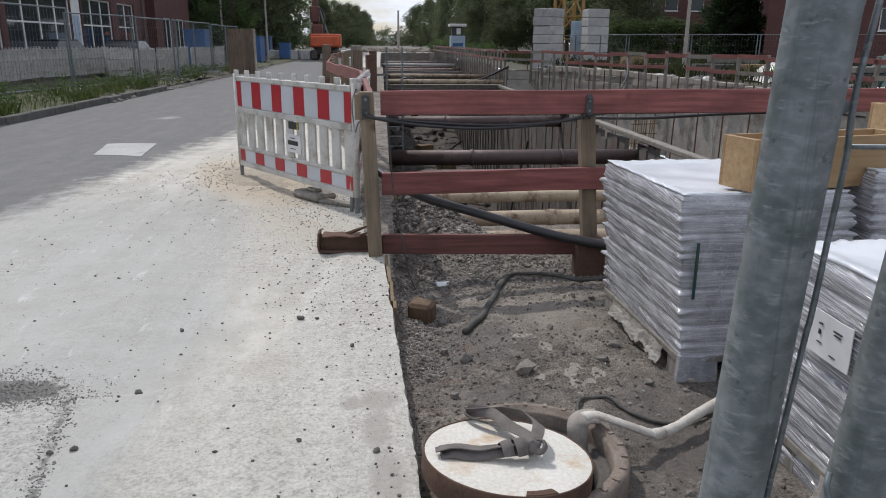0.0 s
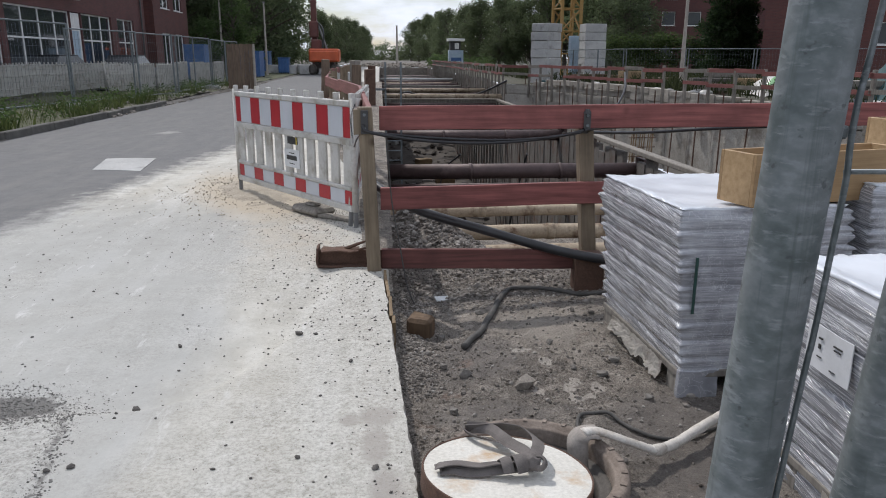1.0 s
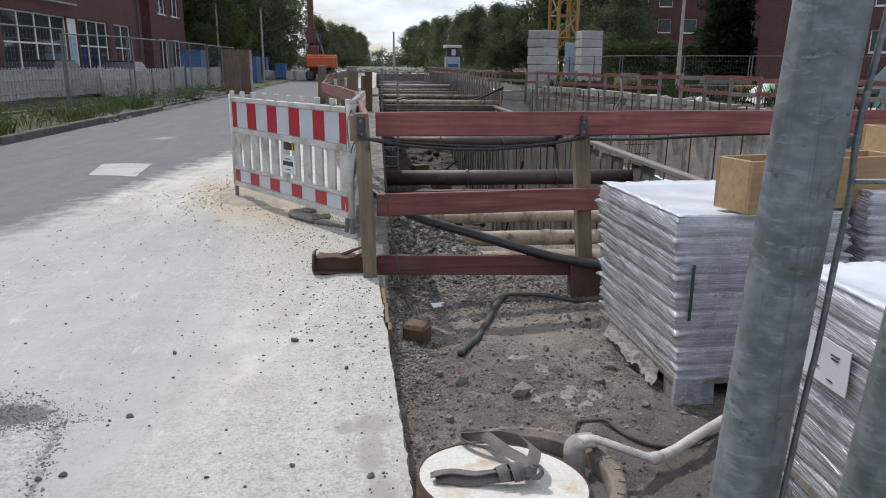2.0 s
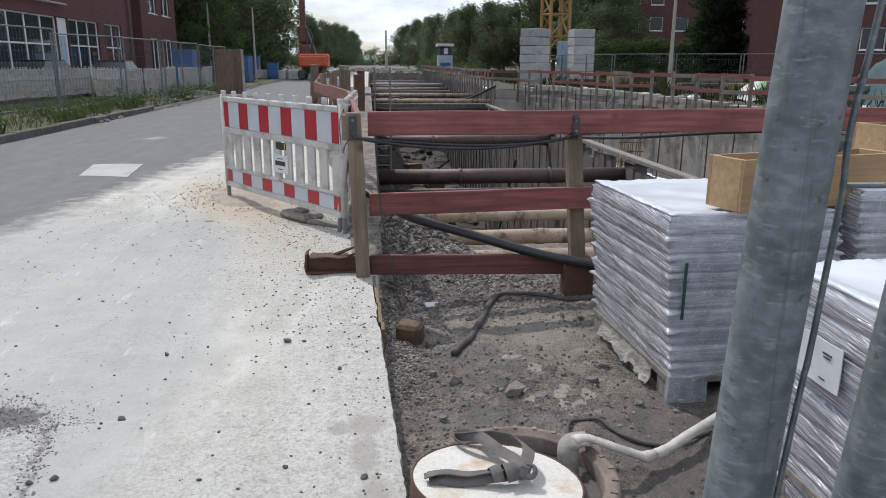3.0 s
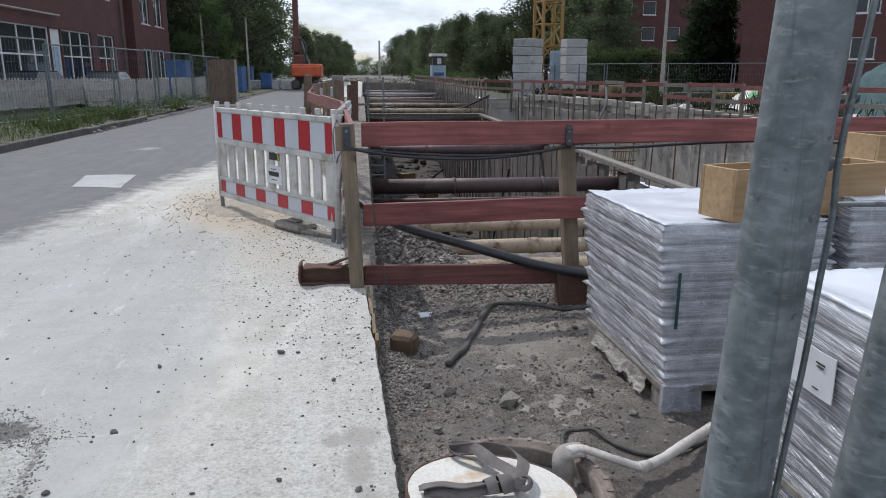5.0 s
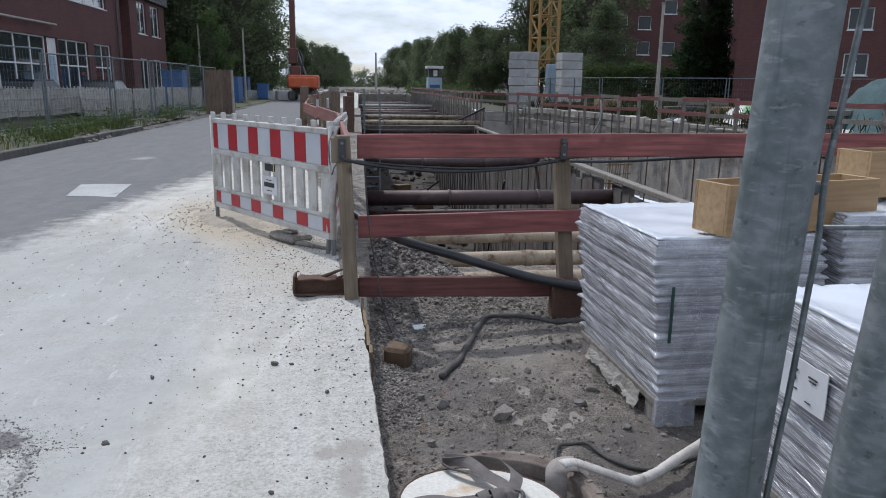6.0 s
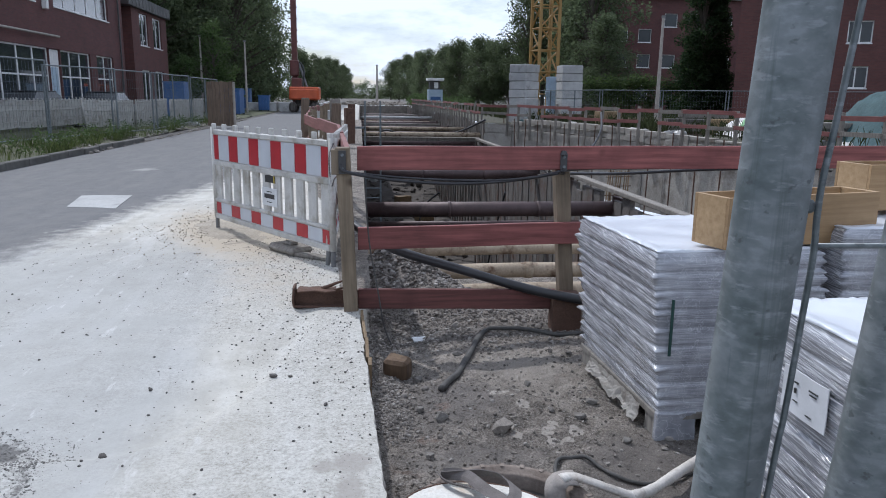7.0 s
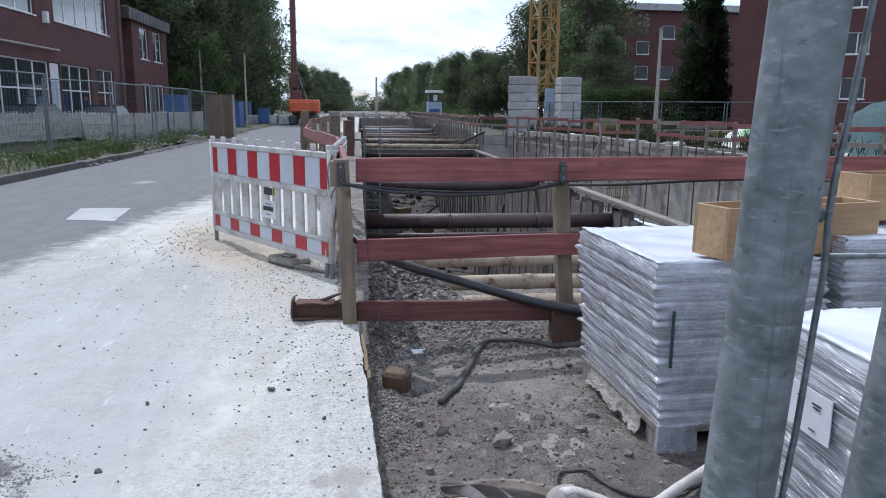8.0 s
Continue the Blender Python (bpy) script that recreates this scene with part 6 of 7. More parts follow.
def blades(name, count, area, tall, width, seed, material, label):
    r = random.Random(seed)
    verts, faces = [], []
    while len(faces) < count:
        x, y, dens = area(r)
        if r.random() > dens:
            continue
        h, a, lean = tall * r.uniform(0.35, 1.0), r.uniform(0, 6.28), r.uniform(0.1, 0.6)
        z, n, w = 0.085 + 0.05 * fbm(x, y, 0.7) - 0.02, len(verts), width * r.uniform(0.6, 1.3)
        c, s = math.cos(a), math.sin(a)
        verts += [(x - c * w, y - s * w, z), (x + c * w, y + s * w, z), (x - s * lean * h * 0.4 + c * w * 0.6, y + c * lean * h * 0.4, z + h * 0.6), (x - s * lean * h, y + c * lean * h, z + h)]
        faces += [(n, n + 1, n + 2), (n, n + 2, n + 3)]
    me = bpy.data.meshes.new(name)
    me.from_pydata(verts, [], faces)
    me.materials.append(material)
    return tagged(new(name, me), label, "grass", kind="stuff")


def verge_area(r):
    y = 9 + 34 * r.random() ** 1.3
    x = -7.05 - 1.9 * r.random() ** 1.2
    return x, y, max(0.04, 0.22 + 0.95 * fbm(x, y, 0.7)) * (1.0 if y < 15 else 0.5 if y < 19 else 0.22)


blades("grass", 26000, verge_area, 0.32, 0.007, 21, M_GRASS, "tall uncut grass and weeds on the verge")


def yard_area(r):
    y = 18 + 62 * r.random() ** 1.2
    edge = 15.6 - 6.7 * min(1.0, (y - 16.2) / 26.4)
    x = edge + 1.2 + 16 * r.random() ** 1.3
    return x, y, max(0.05, 0.35 + 0.9 * fbm(x, y, 0.4))


blades("scrub", 26000, yard_area, 0.8, 0.02, 33, M_SCRUB, "dark rank weeds on the soil beyond the excavation")


def fence_run(width, height, label, group):
    """A site fence panel: tube frame and wire mesh, standing in two foot blocks."""
    ob = thing("mesh_fence", label, "fence", None, group)
    for x in (0.02, width - 0.02):
        part("upright", a_tube([(x, 0, 0.0), (x, 0, height)], 0.028, 8), M_GALV, ob)
        part("foot_block", a_box((x - 0.1, -0.32, -0.04), (x + 0.1, 0.32, 0.1), None, 0.02), M_CONC, ob)
    for z in (0.14, height - 0.02):
        part("crossbar", a_tube([(0.02, 0, z), (width - 0.02, 0, z)], 0.02, 8), M_GALV, ob)
    bm = bmesh.new()
    for k in range(1, 24):
        x = 0.02 + (width - 0.04) * k / 24
        box(bm, (x - 0.002, -0.002, 0.14), (x + 0.002, 0.002, height - 0.02))
    for k in range(1, 7):
        z = 0.14 + (height - 0.16) * k / 7
        box(bm, (0.02, -0.002, z - 0.002), (width - 0.02, 0.002, z + 0.002))
    tagged(part("mesh", bm, M_GALV, ob, "fine wire mesh"), kind="stuff")
    return ob


def line_of(pts, width):
    """Copies of a panel end to end along a line of corners."""
    out = []
    for (x0, y0), (x1, y1) in zip(pts, pts[1:]):
        d, a = math.hypot(x1 - x0, y1 - y0), math.degrees(math.atan2(y1 - y0, x1 - x0))
        n = max(1, round(d / width))
        for k in range(n):
            out.append(pose(x0 + (x1 - x0) * k / n, y0 + (y1 - y0) * k / n, 0, 0, 0, a))
    return out


fence = fence_run(3.4, 2.05, "grey mesh site fence panel standing on the verge", "mesh fences by the road")
spots_f = [(-10.6, 12.0), (-8.74, 21.7), (-7.95, 24.7), (-7.5, 27.6), (-7.75, 41.0)]
first = True
for m in line_of(spots_f, 3.4):
    m = pose(0, 0, 0.07) @ m
    if m.translation.y < 24.6:
        m = m @ Matrix.Diagonal((1, 1, 1.06 if m.translation.y < 21.5 else 1.0, 1))
    if first:
        fence.matrix_world, first = m, False
    else:
        copy_thing(fence, m @ pose(0, rnd.uniform(-0.05, 0.05), 0, 0, rnd.uniform(-0.8, 0.8), rnd.uniform(-1, 1)))
fence_r = fence_run(3.4, 2.0, "grey mesh site fence panel beyond the excavation", "mesh fences beyond the pit")
first = True
for m in line_of([(26.0, 29.0), (13.0, 38.5), (10.8, 52.0)], 3.4):
    if first:
        fence_r.matrix_world, first = m, False
    else:
        copy_thing(fence_r, m)

white = barrier(2.05, False, "dirty white plastic barrier standing behind the fence", "white barriers behind the fence", 0.086)
places = line_of([(-12.1, 17.5), (-12.1, 27.7), (-10.7, 33.0)], 2.1) + line_of([(-8.6, 27.2), (-8.2, 40.0)], 2.1)
white.matrix_world = places[0]
for m in places[1:]:
    copy_thing(white, pose(0, 0, 0.06) @ m @ pose(0, rnd.uniform(-0.1, 0.1), 0, rnd.uniform(-2, 2), rnd.uniform(-1.2, 1.2), rnd.uniform(-3, 3)))
lean = copy_thing(white, pose(-10.0, 28.2, 0.1, 0, 0, 70) @ pose(0, 0, 0, -10, 2, 0))

panel = thing("rusty_panel", "brown weathered wooden panel on a steel pole by the road", "panel", pose(-6.95, 34.6, 0.06, 0, 0, -4))
for k in range(6):
    part("plank", a_box((0.2 * k, 0, 0), (0.2 * k + 0.19, 0.035, 1.97 + 0.02 * (k % 2)), None, 0.004), M_PANEL, panel)
part("pole", a_tube([(1.22, 0.02, 0), (1.22, 0.02, 1.98)], 0.06, 10), M_POLE, panel)

# ---------------------------------------------------------------- buildings


def facade(bm, u0, u1, z0, z1, openings, depth):
    """A wall in the plane y = 0 that faces -y, with openings (u0, u1, z0, z1) cut through it and their reveals."""
    us = sorted({u0, u1, *[v for o in openings for v in o[:2]]})
    zs = sorted({z0, z1, *[v for o in openings for v in o[2:]]})

    def quad(*pts):
        bm.faces.new([bm.verts.new(p) for p in pts])

    for a, b in zip(us, us[1:]):
        for c, d in zip(zs, zs[1:]):
            if not any(o[0] <= a and b <= o[1] and o[2] <= c and d <= o[3] for o in openings):
                quad((a, 0, c), (b, 0, c), (b, 0, d), (a, 0, d))
                quad((b, depth, c), (a, depth, c), (a, depth, d), (b, depth, d))
    for a, b, c, d in openings:
        quad((a, 0, c), (a, depth, c), (b, depth, c), (b, 0, c))
        quad((a, 0, d), (b, 0, d), (b, depth, d), (a, depth, d))
        quad((a, 0, c), (a, 0, d), (a, depth, d), (a, depth, c))
        quad((b, 0, c), (b, depth, c), (b, depth, d), (b, 0, d))
    quad((u0, 0, z0), (u0, 0, z1), (u0, depth, z1), (u0, depth, z0))
    quad((u1, 0, z0), (u1, depth, z0), (u1, depth, z1), (u1, 0, z1))
    quad((u0, 0, z1), (u1, 0, z1), (u1, depth, z1), (u0, depth, z1))
    return bm


def window(parent, a, b, c, d, cols, rows, depth=0.1, split=None, m=None, glass=None):
    """A white framed window set back in its opening: frame bars, panes, a sill."""
    t = 0.07
    us = [a + (b - a) * k / cols for k in range(cols + 1)]
    zs = [c + (d - c) * k / rows for k in range(rows + 1)] if split is None else [c, split, d]
    holes = [(u + (t if u == a else t / 2), v - (t if v == b else t / 2), z + (t if z == c else t / 2), q - (t if q == d else t / 2)) for u, v in zip(us, us[1:]) for z, q in zip(zs, zs[1:])]
    fr = facade(bmesh.new(), a, b, c, d, holes, 0.08)
    bmesh.ops.remove_doubles(fr, verts=fr.verts[:], dist=0.0005)
    bmesh.ops.transform(fr, matrix=(m or Matrix()) @ Matrix.Translation((0, depth, 0)), verts=fr.verts[:])
    w = part("window", fr, M_FRAME, parent, "white framed window")
    for u, v in zip(us, us[1:]):
        for z, q in zip(zs, zs[1:]):
            part("pane", a_box((u + t / 2, depth + 0.03, z + t / 2), (v - t / 2, depth + 0.045, q - t / 2), m), glass or M_GLASS, w)
    part("sill", a_box((a - 0.04, -0.05, c - 0.06), (b + 0.04, depth, c), m, 0.004), M_FRAME, w)
    return w


# long brick building along the road: its front runs along y and faces the road
left_house = thing("brick_building", "dark red brick building with white window bands beside the road", "building")
FRONT = pose(-14.0, 0, 0, 0, 0, 90)
openings, wins = [], []
for a, b, c, d, cols, rows, split in ((18.0, 23.4, 0.9, 3.4, 4, 2, 2.1), (24.3, 29.2, 0.9, 3.4, 4, 2, 2.1), (29.6, 35.6, 0.75, 3.43, 4, 2, 2.2), (36.9, 40.8, 0.75, 3.43, 3, 2, 2.2), (41.7, 44.4, 0.7, 3.43, 2, 2, 2.2),
                                      (19.0, 25.4, 5.35, 7.5, 5, 1, None), (26.4, 34.6, 5.35, 7.5, 5, 1, None), (36.6, 44.1, 5.35, 7.6, 5, 1, None)):
    openings.append((a, b, c, d))
    wins.append((a, b, c, d, cols, rows, split))
openings.append((35.62, 36.85, 0.1, 3.43))
wall = part("wall", facade(bmesh.new(), 14.0, 46.5, -0.2, 10.2, openings, 0.3), M_BRICK, left_house)
wall.matrix_local = FRONT
for w in wins:
    window(left_house, *w[:6], 0.1, w[6], FRONT)
door = part("door", a_box((35.66, 0.08, 0.1), (36.81, 0.16, 3.40), FRONT, 0.01), M_FRAME, left_house, "white tall door panel with a poster")
part("poster", a_box((35.85, 0.07, 1.3), (36.6, 0.078, 2.6), FRONT), M_BLUEW, door, "pale blue poster")
part("roof", a_box((14.0, 0.3, 10.0), (46.5, 14.0, 10.2), FRONT), M_SLATE, left_house)
part("end_wall", a_box((46.2, 0.3, -0.2), (46.5, 14.0, 10.0), FRONT), M_BRICK, left_house)
part("end_wall", a_box((14.0, 0.3, -0.2), (14.3, 14.0, 10.0), FRONT), M_BRICK, left_house)
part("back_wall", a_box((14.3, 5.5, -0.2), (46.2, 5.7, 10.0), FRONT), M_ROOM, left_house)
part("awning_rail", a_tube([(-13.8, 24.0, 3.95), (-13.8, 36.4, 3.98)], 0.05, 8), M_POLE, left_house, "pale pipe along the front")
part("wall_lamp", a_box((35.3, -0.22, 5.1), (35.55, 0.0, 5.6), FRONT, 0.02), M_FRAME, left_house)
part("downpipe", a_tube([(-13.9, 45.6, 0.0), (-13.9, 45.6, 10.0)], 0.05, 8), M_SLATE, left_house)
wing = part("wing_wall", facade(bmesh.new(), 48.4, 56.6, -0.2, 7.0, [(50.0, 51.95, 4.5, 6.5), (53.1, 55.2, 4.5, 6.5), (50.0, 51.95, 0.9, 2.95), (53.1, 55.2, 0.9, 2.95)], 0.3), M_BRICK2, left_house)
wing.matrix_local = FRONT
for a, b, c, d in ((50.0, 51.95, 4.5, 6.5), (53.1, 55.2, 4.5, 6.5), (50.0, 51.95, 0.9, 2.95), (53.1, 55.2, 0.9, 2.95)):
    window(left_house, a, b, c, d, 2, 1, 0.1, None, FRONT)
part("recess", a_box((46.5, 0.6, -0.2), (48.4, 0.9, 7.3), FRONT), M_BRICK, left_house, "shaded recessed wall")
part("wing_end", a_box((56.3, 0.3, -0.2), (56.6, 10.0, 7.0), FRONT), M_BRICK2, left_house)
part("wing_side", a_box((48.4, 0.3, -0.2), (48.7, 0.7, 7.0), FRONT), M_BRICK2, left_house)
par = part("parapet", a_box((47.2, -0.25, 6.7), (56.9, 10.0, 7.4), FRONT, 0.02), M_SLATE, left_house, "dark seamed metal parapet")
for k in range(14):
    u = 47.3 + 0.72 * k
    part("seam", a_box((u, -0.28, 6.7), (u + 0.05, -0.25, 7.4), FRONT), M_GREYPL, par)

# brick blocks of flats beyond the pit
right_house = thing("brick_building", "red brick block of flats with white windows", "building")
FR = pose(23.83, 45.0, 0, 0, 0, -28)
ops = [(6.1 + 4.4 * k, 7.45 + 4.4 * k, z, z + 1.3) for k in range(3) for z in (2.35, 5.0, 7.7)]
w = part("wall", facade(bmesh.new(), 0.0, 24.0, -0.2, 12.0, ops, 0.3), M_BRICK2, right_house)
w.matrix_local = FR
for a, b, c, d in ops:
    window(right_house, a, b, c, d, 2, 1, 0.1, None, FR, M_DIMGLASS)
part("side_wall", a_box((0.0, 0.3, -0.2), (0.3, 12.0, 12.0), FR), M_BRICK2, right_house)
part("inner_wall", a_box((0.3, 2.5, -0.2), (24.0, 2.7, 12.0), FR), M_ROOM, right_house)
part("roof", a_box((-0.2, -0.3, 12.0), (24.2, 12.2, 12.25), FR), M_SLATE, right_house)
far_house = thing("brick_building", "distant brown brick building with a pale roof edge", "building")
FF = pose(0, 80.0, 0)
ops = [(u, u + 1.5, z, z + 1.45) for u in (24.4, 28.0, 30.7, 33.6, 37.2, 40.0) for z in (1.6, 5.0, 7.7, 9.4) if not (z == 9.4 and u < 33) and not (z == 7.7 and u > 33)]
w = part("wall", facade(bmesh.new(), 23.2, 52.0, -0.2, 12.4, ops, 0.3), M_BRICK, far_house)
w.matrix_local = FF
for a, b, c, d in ops:
    window(far_house, a, b, c, d, 1, 1, 0.08, None, FF, M_DIMGLASS)
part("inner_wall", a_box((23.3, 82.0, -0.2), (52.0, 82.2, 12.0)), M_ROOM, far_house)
part("roof", a_box((22.9, 79.5, 12.4), (52.4, 94.0, 13.1)), M_CONC, far_house, "pale flat roof edge")

# ---------------------------------------------------------------- trees


def leaf_cloud(verts, faces, centre, radius, count, size, r, flat=0.8):
    for _ in range(count):
        d = Vector((r.gauss(0, 1), r.gauss(0, 1), r.gauss(0, 1)))
        p = centre + Vector((d.x, d.y, d.z * flat)).normalized() * radius * (r.random() ** 0.45)
        a = Vector((r.gauss(0, 1), r.gauss(0, 1), r.gauss(0, 0.6))).normalized()
        b = a.cross(Vector((r.gauss(0, 1), r.gauss(0, 1), r.gauss(0, 1)))).normalized()
        s, n = size * r.uniform(0.55, 1.3), len(verts)
        verts += [p - a * s, p + b * s * 0.5, p + a * s, p - b * s * 0.5]
        faces += [(n, n + 1, n + 2), (n, n + 2, n + 3)]


def tree_mesh(height, spread, clumps, leaves, size, material, seed, low=0.22, shape="round"):
    """A trunk with limbs, and a crown of leaf clumps with gaps: returns the two meshes."""
    r = random.Random(seed)
    tb = bmesh.new()
    lean = Vector((r.uniform(-0.04, 0.04), r.uniform(-0.04, 0.04), 0)) * height
    spine = [Vector((0, 0, -0.3)) + lean * t * t + Vector((0, 0, (height * 0.9 + 0.3) * t)) for t in (0, 0.06, 0.25, 0.5, 0.75, 1.0)]
    tube(tb, spine, [height * 0.028, height * 0.02, height * 0.016, height * 0.011, height * 0.006, height * 0.002], 8)
    verts, faces = [], []
    for k in range(clumps):
        t = low + (1 - low) * (k + r.random()) / clumps
        if shape == "column":
            reach = spread * min(1.0, 2.6 * (1.02 - t)) * r.uniform(0.35, 0.95)
            size_c = spread * r.uniform(0.28, 0.42)
        else:
            reach = spread * math.sin(math.pi * min(0.97, 0.16 + 0.8 * (t - low) / (1 - low))) ** 0.8 * r.uniform(0.3, 1.0)
            size_c = spread * r.uniform(0.22, 0.38)
        a = r.uniform(0, 6.283)
        base = spine[0].lerp(spine[-1], max(0.12, t - 0.14))
        tip = Vector((math.cos(a) * reach, math.sin(a) * reach, height * t * 0.97)) + lean * t * t
        tube(tb, [base, base.lerp(tip, 0.5) + Vector((0, 0, 0.03 * height)), tip], [height * 0.006, height * 0.004, height * 0.0015], 5)
        leaf_cloud(verts, faces, tip, size_c, leaves, size, r)
    trunk = bpy.data.meshes.new("trunk")
    tb.to_mesh(trunk)
    tb.free()
    trunk.materials.append(M_BARK)
    crown = bpy.data.meshes.new("crown")
    crown.from_pydata(verts, [], faces)
    crown.materials.append(material)
    return trunk, crown


KINDS = {
    "broad": (tree_mesh(14, 4.6, 76, 165, 0.17, M_LEAF[0], 1, 0.07), "broad leafy green tree with an uneven crown"),
    "dense": (tree_mesh(18, 5.4, 80, 190, 0.19, M_LEAF[1], 2, 0.10), "tall dark dense leafy tree"),
    "fresh": (tree_mesh(9, 2.6, 46, 130, 0.12, M_LEAF[2], 3, 0.15), "smaller fresh green leafy tree"),
    "airy": (tree_mesh(15, 4.0, 60, 120, 0.17, M_LEAF[0], 4, 0.25), "open-crowned leafy tree with gaps"),
    "column": (tree_mesh(12.5, 1.75, 110, 130, 0.13, M_LEAF[3], 5, 0.04, "column"), "dark broad columnar evergreen beside the brick flats"),
    "shrub": (tree_mesh(5.0, 2.0, 60, 120, 0.12, M_LEAF[3], 6, 0.05), "dark bushy evergreen shrub behind the hedge"),
}


def tree(kind, x, y, s, turn, wide=1.0):
    (trunk, crown), label = KINDS[kind]
    ob = thing("tree", label, "tree", pose(x, y, 0, 0, 0, turn) @ Matrix.Diagonal((s * wide, s * wide, s, 1)), "trees along the street")
    for n, me in (("trunk", trunk), ("crown", crown)):
        c = new(n, me)
        c.parent = ob


rt = random.Random(31)
for kind, x, y, s, wide in (
        # dark group behind the brick building
        ("dense", -18.3, 66, 0.95, 0.9), ("dense", -14.5, 70, 0.68, 1.1), ("broad", -22.5, 68, 1.5, 1.1), ("dense", -12.6, 76, 1.2, 0.85), ("dense", -19.5, 80, 0.76, 1.2), ("airy", -15.5, 84, 0.88, 1.2),
        ("dense", -13.4, 88, 1.15, 0.85), ("dense", -27, 78, 1.4, 1.1), ("dense", -15.0, 98, 0.95, 1.0), ("dense", -23, 95, 0.85, 1.3), ("fresh", -11.5, 60, 0.78, 0.9), ("fresh", -14.0, 62, 0.5, 1.2),
        ("dense", -33, 85, 1.5, 1.2), ("dense", -13.6, 98, 1.0, 0.9),
        # trees close to the crane and before the far building
        ("airy", 19.0, 84, 0.92, 0.85), ("airy", 21.6, 86, 0.95, 0.9), ("dense", 22.8, 72, 1.0, 0.9), ("dense", 23.5, 88, 1.05, 0.9), ("broad", 24.3, 78, 1.2, 0.9),
        ("column", 25.9, 54, 1.0, 1.0), ("column", 26.9, 54.6, 0.92, 0.9), ("shrub", 25.0, 53.6, 1.0, 1.0), ("shrub", 27.0, 53.8, 0.95, 1.0), ("dense", 22.0, 66, 0.5, 1.2)):
    tree(kind, x, y, s, rt.uniform(0, 360), wide)
# the two rows that close in on the street's end: how far off, how far to the side, how tall
for kind, y, x, tall in (("broad", 120, -8.7, 8.2), ("broad", 128, -11.0, 9.2), ("airy", 150, -8.6, 9.4), ("dense", 158, -11.5, 10.0), ("broad", 190, -8.6, 10.8), ("dense", 205, -11.0, 11.0), ("broad", 240, -8.2, 12.6), ("airy", 262, -9.5, 13.0),
                         ("broad", 300, -7.4, 13.4), ("dense", 320, -9.5, 14.0), ("broad", 380, -6.4, 15.2), ("broad", 395, -9.0, 15.5),
                         ("broad", 300, 12.6, 15.0), ("broad", 262, 13.8, 14.2), ("dense", 240, 15.5, 14.5), ("broad", 220, 14.6, 13.4), ("dense", 200, 16.2, 13.0), ("airy", 190, 15.8, 12.6), ("dense", 176, 16.4, 12.4), ("broad", 166, 18.2, 11.6),
                         ("broad", 146, 17.6, 11.4), ("broad", 136, 18.6, 11.2), ("broad", 126, 17.2, 11.0), ("dense", 130, 21.0, 11.2), ("broad", 120, 19.4, 10.9), ("dense", 116, 21.2, 10.3), ("broad", 113, 23.2, 10.2), ("dense", 112, 26.0, 10.6),
                         ("broad", 142, 25.0, 12.0), ("dense", 140, 31.0, 13.0), ("dense", 122, 36.0, 13.0)):
    s = tall / {"broad": 14.0, "dense": 18.0, "airy": 15.0}[kind]
    tree(kind, x, y, s, rt.uniform(0, 360), rt.uniform(1.0, 1.2))

# hedge before the far building
r = random.Random(8)
vs, fs = [], []
for k in range(120):
    leaf_cloud(vs, fs, Vector((15.8 + 12.6 * r.random(), 55.5 + r.uniform(-0.5, 0.5), 0.5 + 2.5 * r.random() ** 0.7)), 0.62, 110, 0.11, r)
me = bpy.data.meshes.new("hedge")
me.from_pydata(vs, [], fs)
me.materials.append(M_HEDGE)
tagged(new("hedge", me), "clipped dense green hedge beyond the fence", "hedge", kind="stuff")
vs, fs = [], []
for k in range(90):
    leaf_cloud(vs, fs, Vector((7.8 + 9.0 * r.random(), 108 + 14 * r.random(), 0.4 + 1.2 * r.random())), 0.8, 40, 0.16, r)
for k in range(60):
    leaf_cloud(vs, fs, Vector((-16.5 + 6.5 * r.random(), 58 + 6 * r.random(), 0.5 + 2.2 * r.random())), 0.8, 60, 0.14, r)
me = bpy.data.meshes.new("shrubs")
me.from_pydata(vs, [], fs)
me.materials.append(M_LEAF[2])
tagged(new("shrubs", me), "loose green shrubs at the edge of the site", "shrubs", kind="stuff")
vs, fs = [], []
for k in range(260):
    leaf_cloud(vs, fs, Vector((-30.0 + 19.5 * r.random(), 100 + 6 * r.random(), 0.4 + 5.0 * r.random())), 1.3, 60, 0.24, r)
me = bpy.data.meshes.new("undergrowth")
me.from_pydata(vs, [], fs)
me.materials.append(M_LEAF[1])
tagged(new("undergrowth", me), "dark undergrowth between the tall trees", "undergrowth", kind="stuff")
vs, fs = [], []
for k in range(520):
    x = -60 + 130 * r.random()
    leaf_cloud(vs, fs, Vector((x, 350 + 25 * r.random(), 0.3 + (6.0 + 2.5 * noise.noise(Vector((x * 0.08, 0, 0)))) * r.random() ** 1.2)), 2.4, 45, 0.5, r)
me = bpy.data.meshes.new("far_wood")
me.from_pydata(vs, [], fs)
me.materials.append(M_LEAF[1])
tagged(new("far_wood", me), "low distant wood closing the street", "wood", kind="stuff")
vs, fs = [], []
for k in range(230):
    y = 12 + 28 * r.random()
    x = -7.2 - 1.7 * r.random()
    if fbm(x, y, 0.6) > -0.15:
        leaf_cloud(vs, fs, Vector((x, y, 0.2 + 0.28 * r.random())), 0.2, 26, 0.04, r, 1.1)
me = bpy.data.meshes.new("weeds")
me.from_pydata(vs, [], fs)
me.materials.append(M_LEAF[2])
tagged(new("weeds", me), "leafy weeds among the verge grass", "weeds", kind="stuff")
spots = []
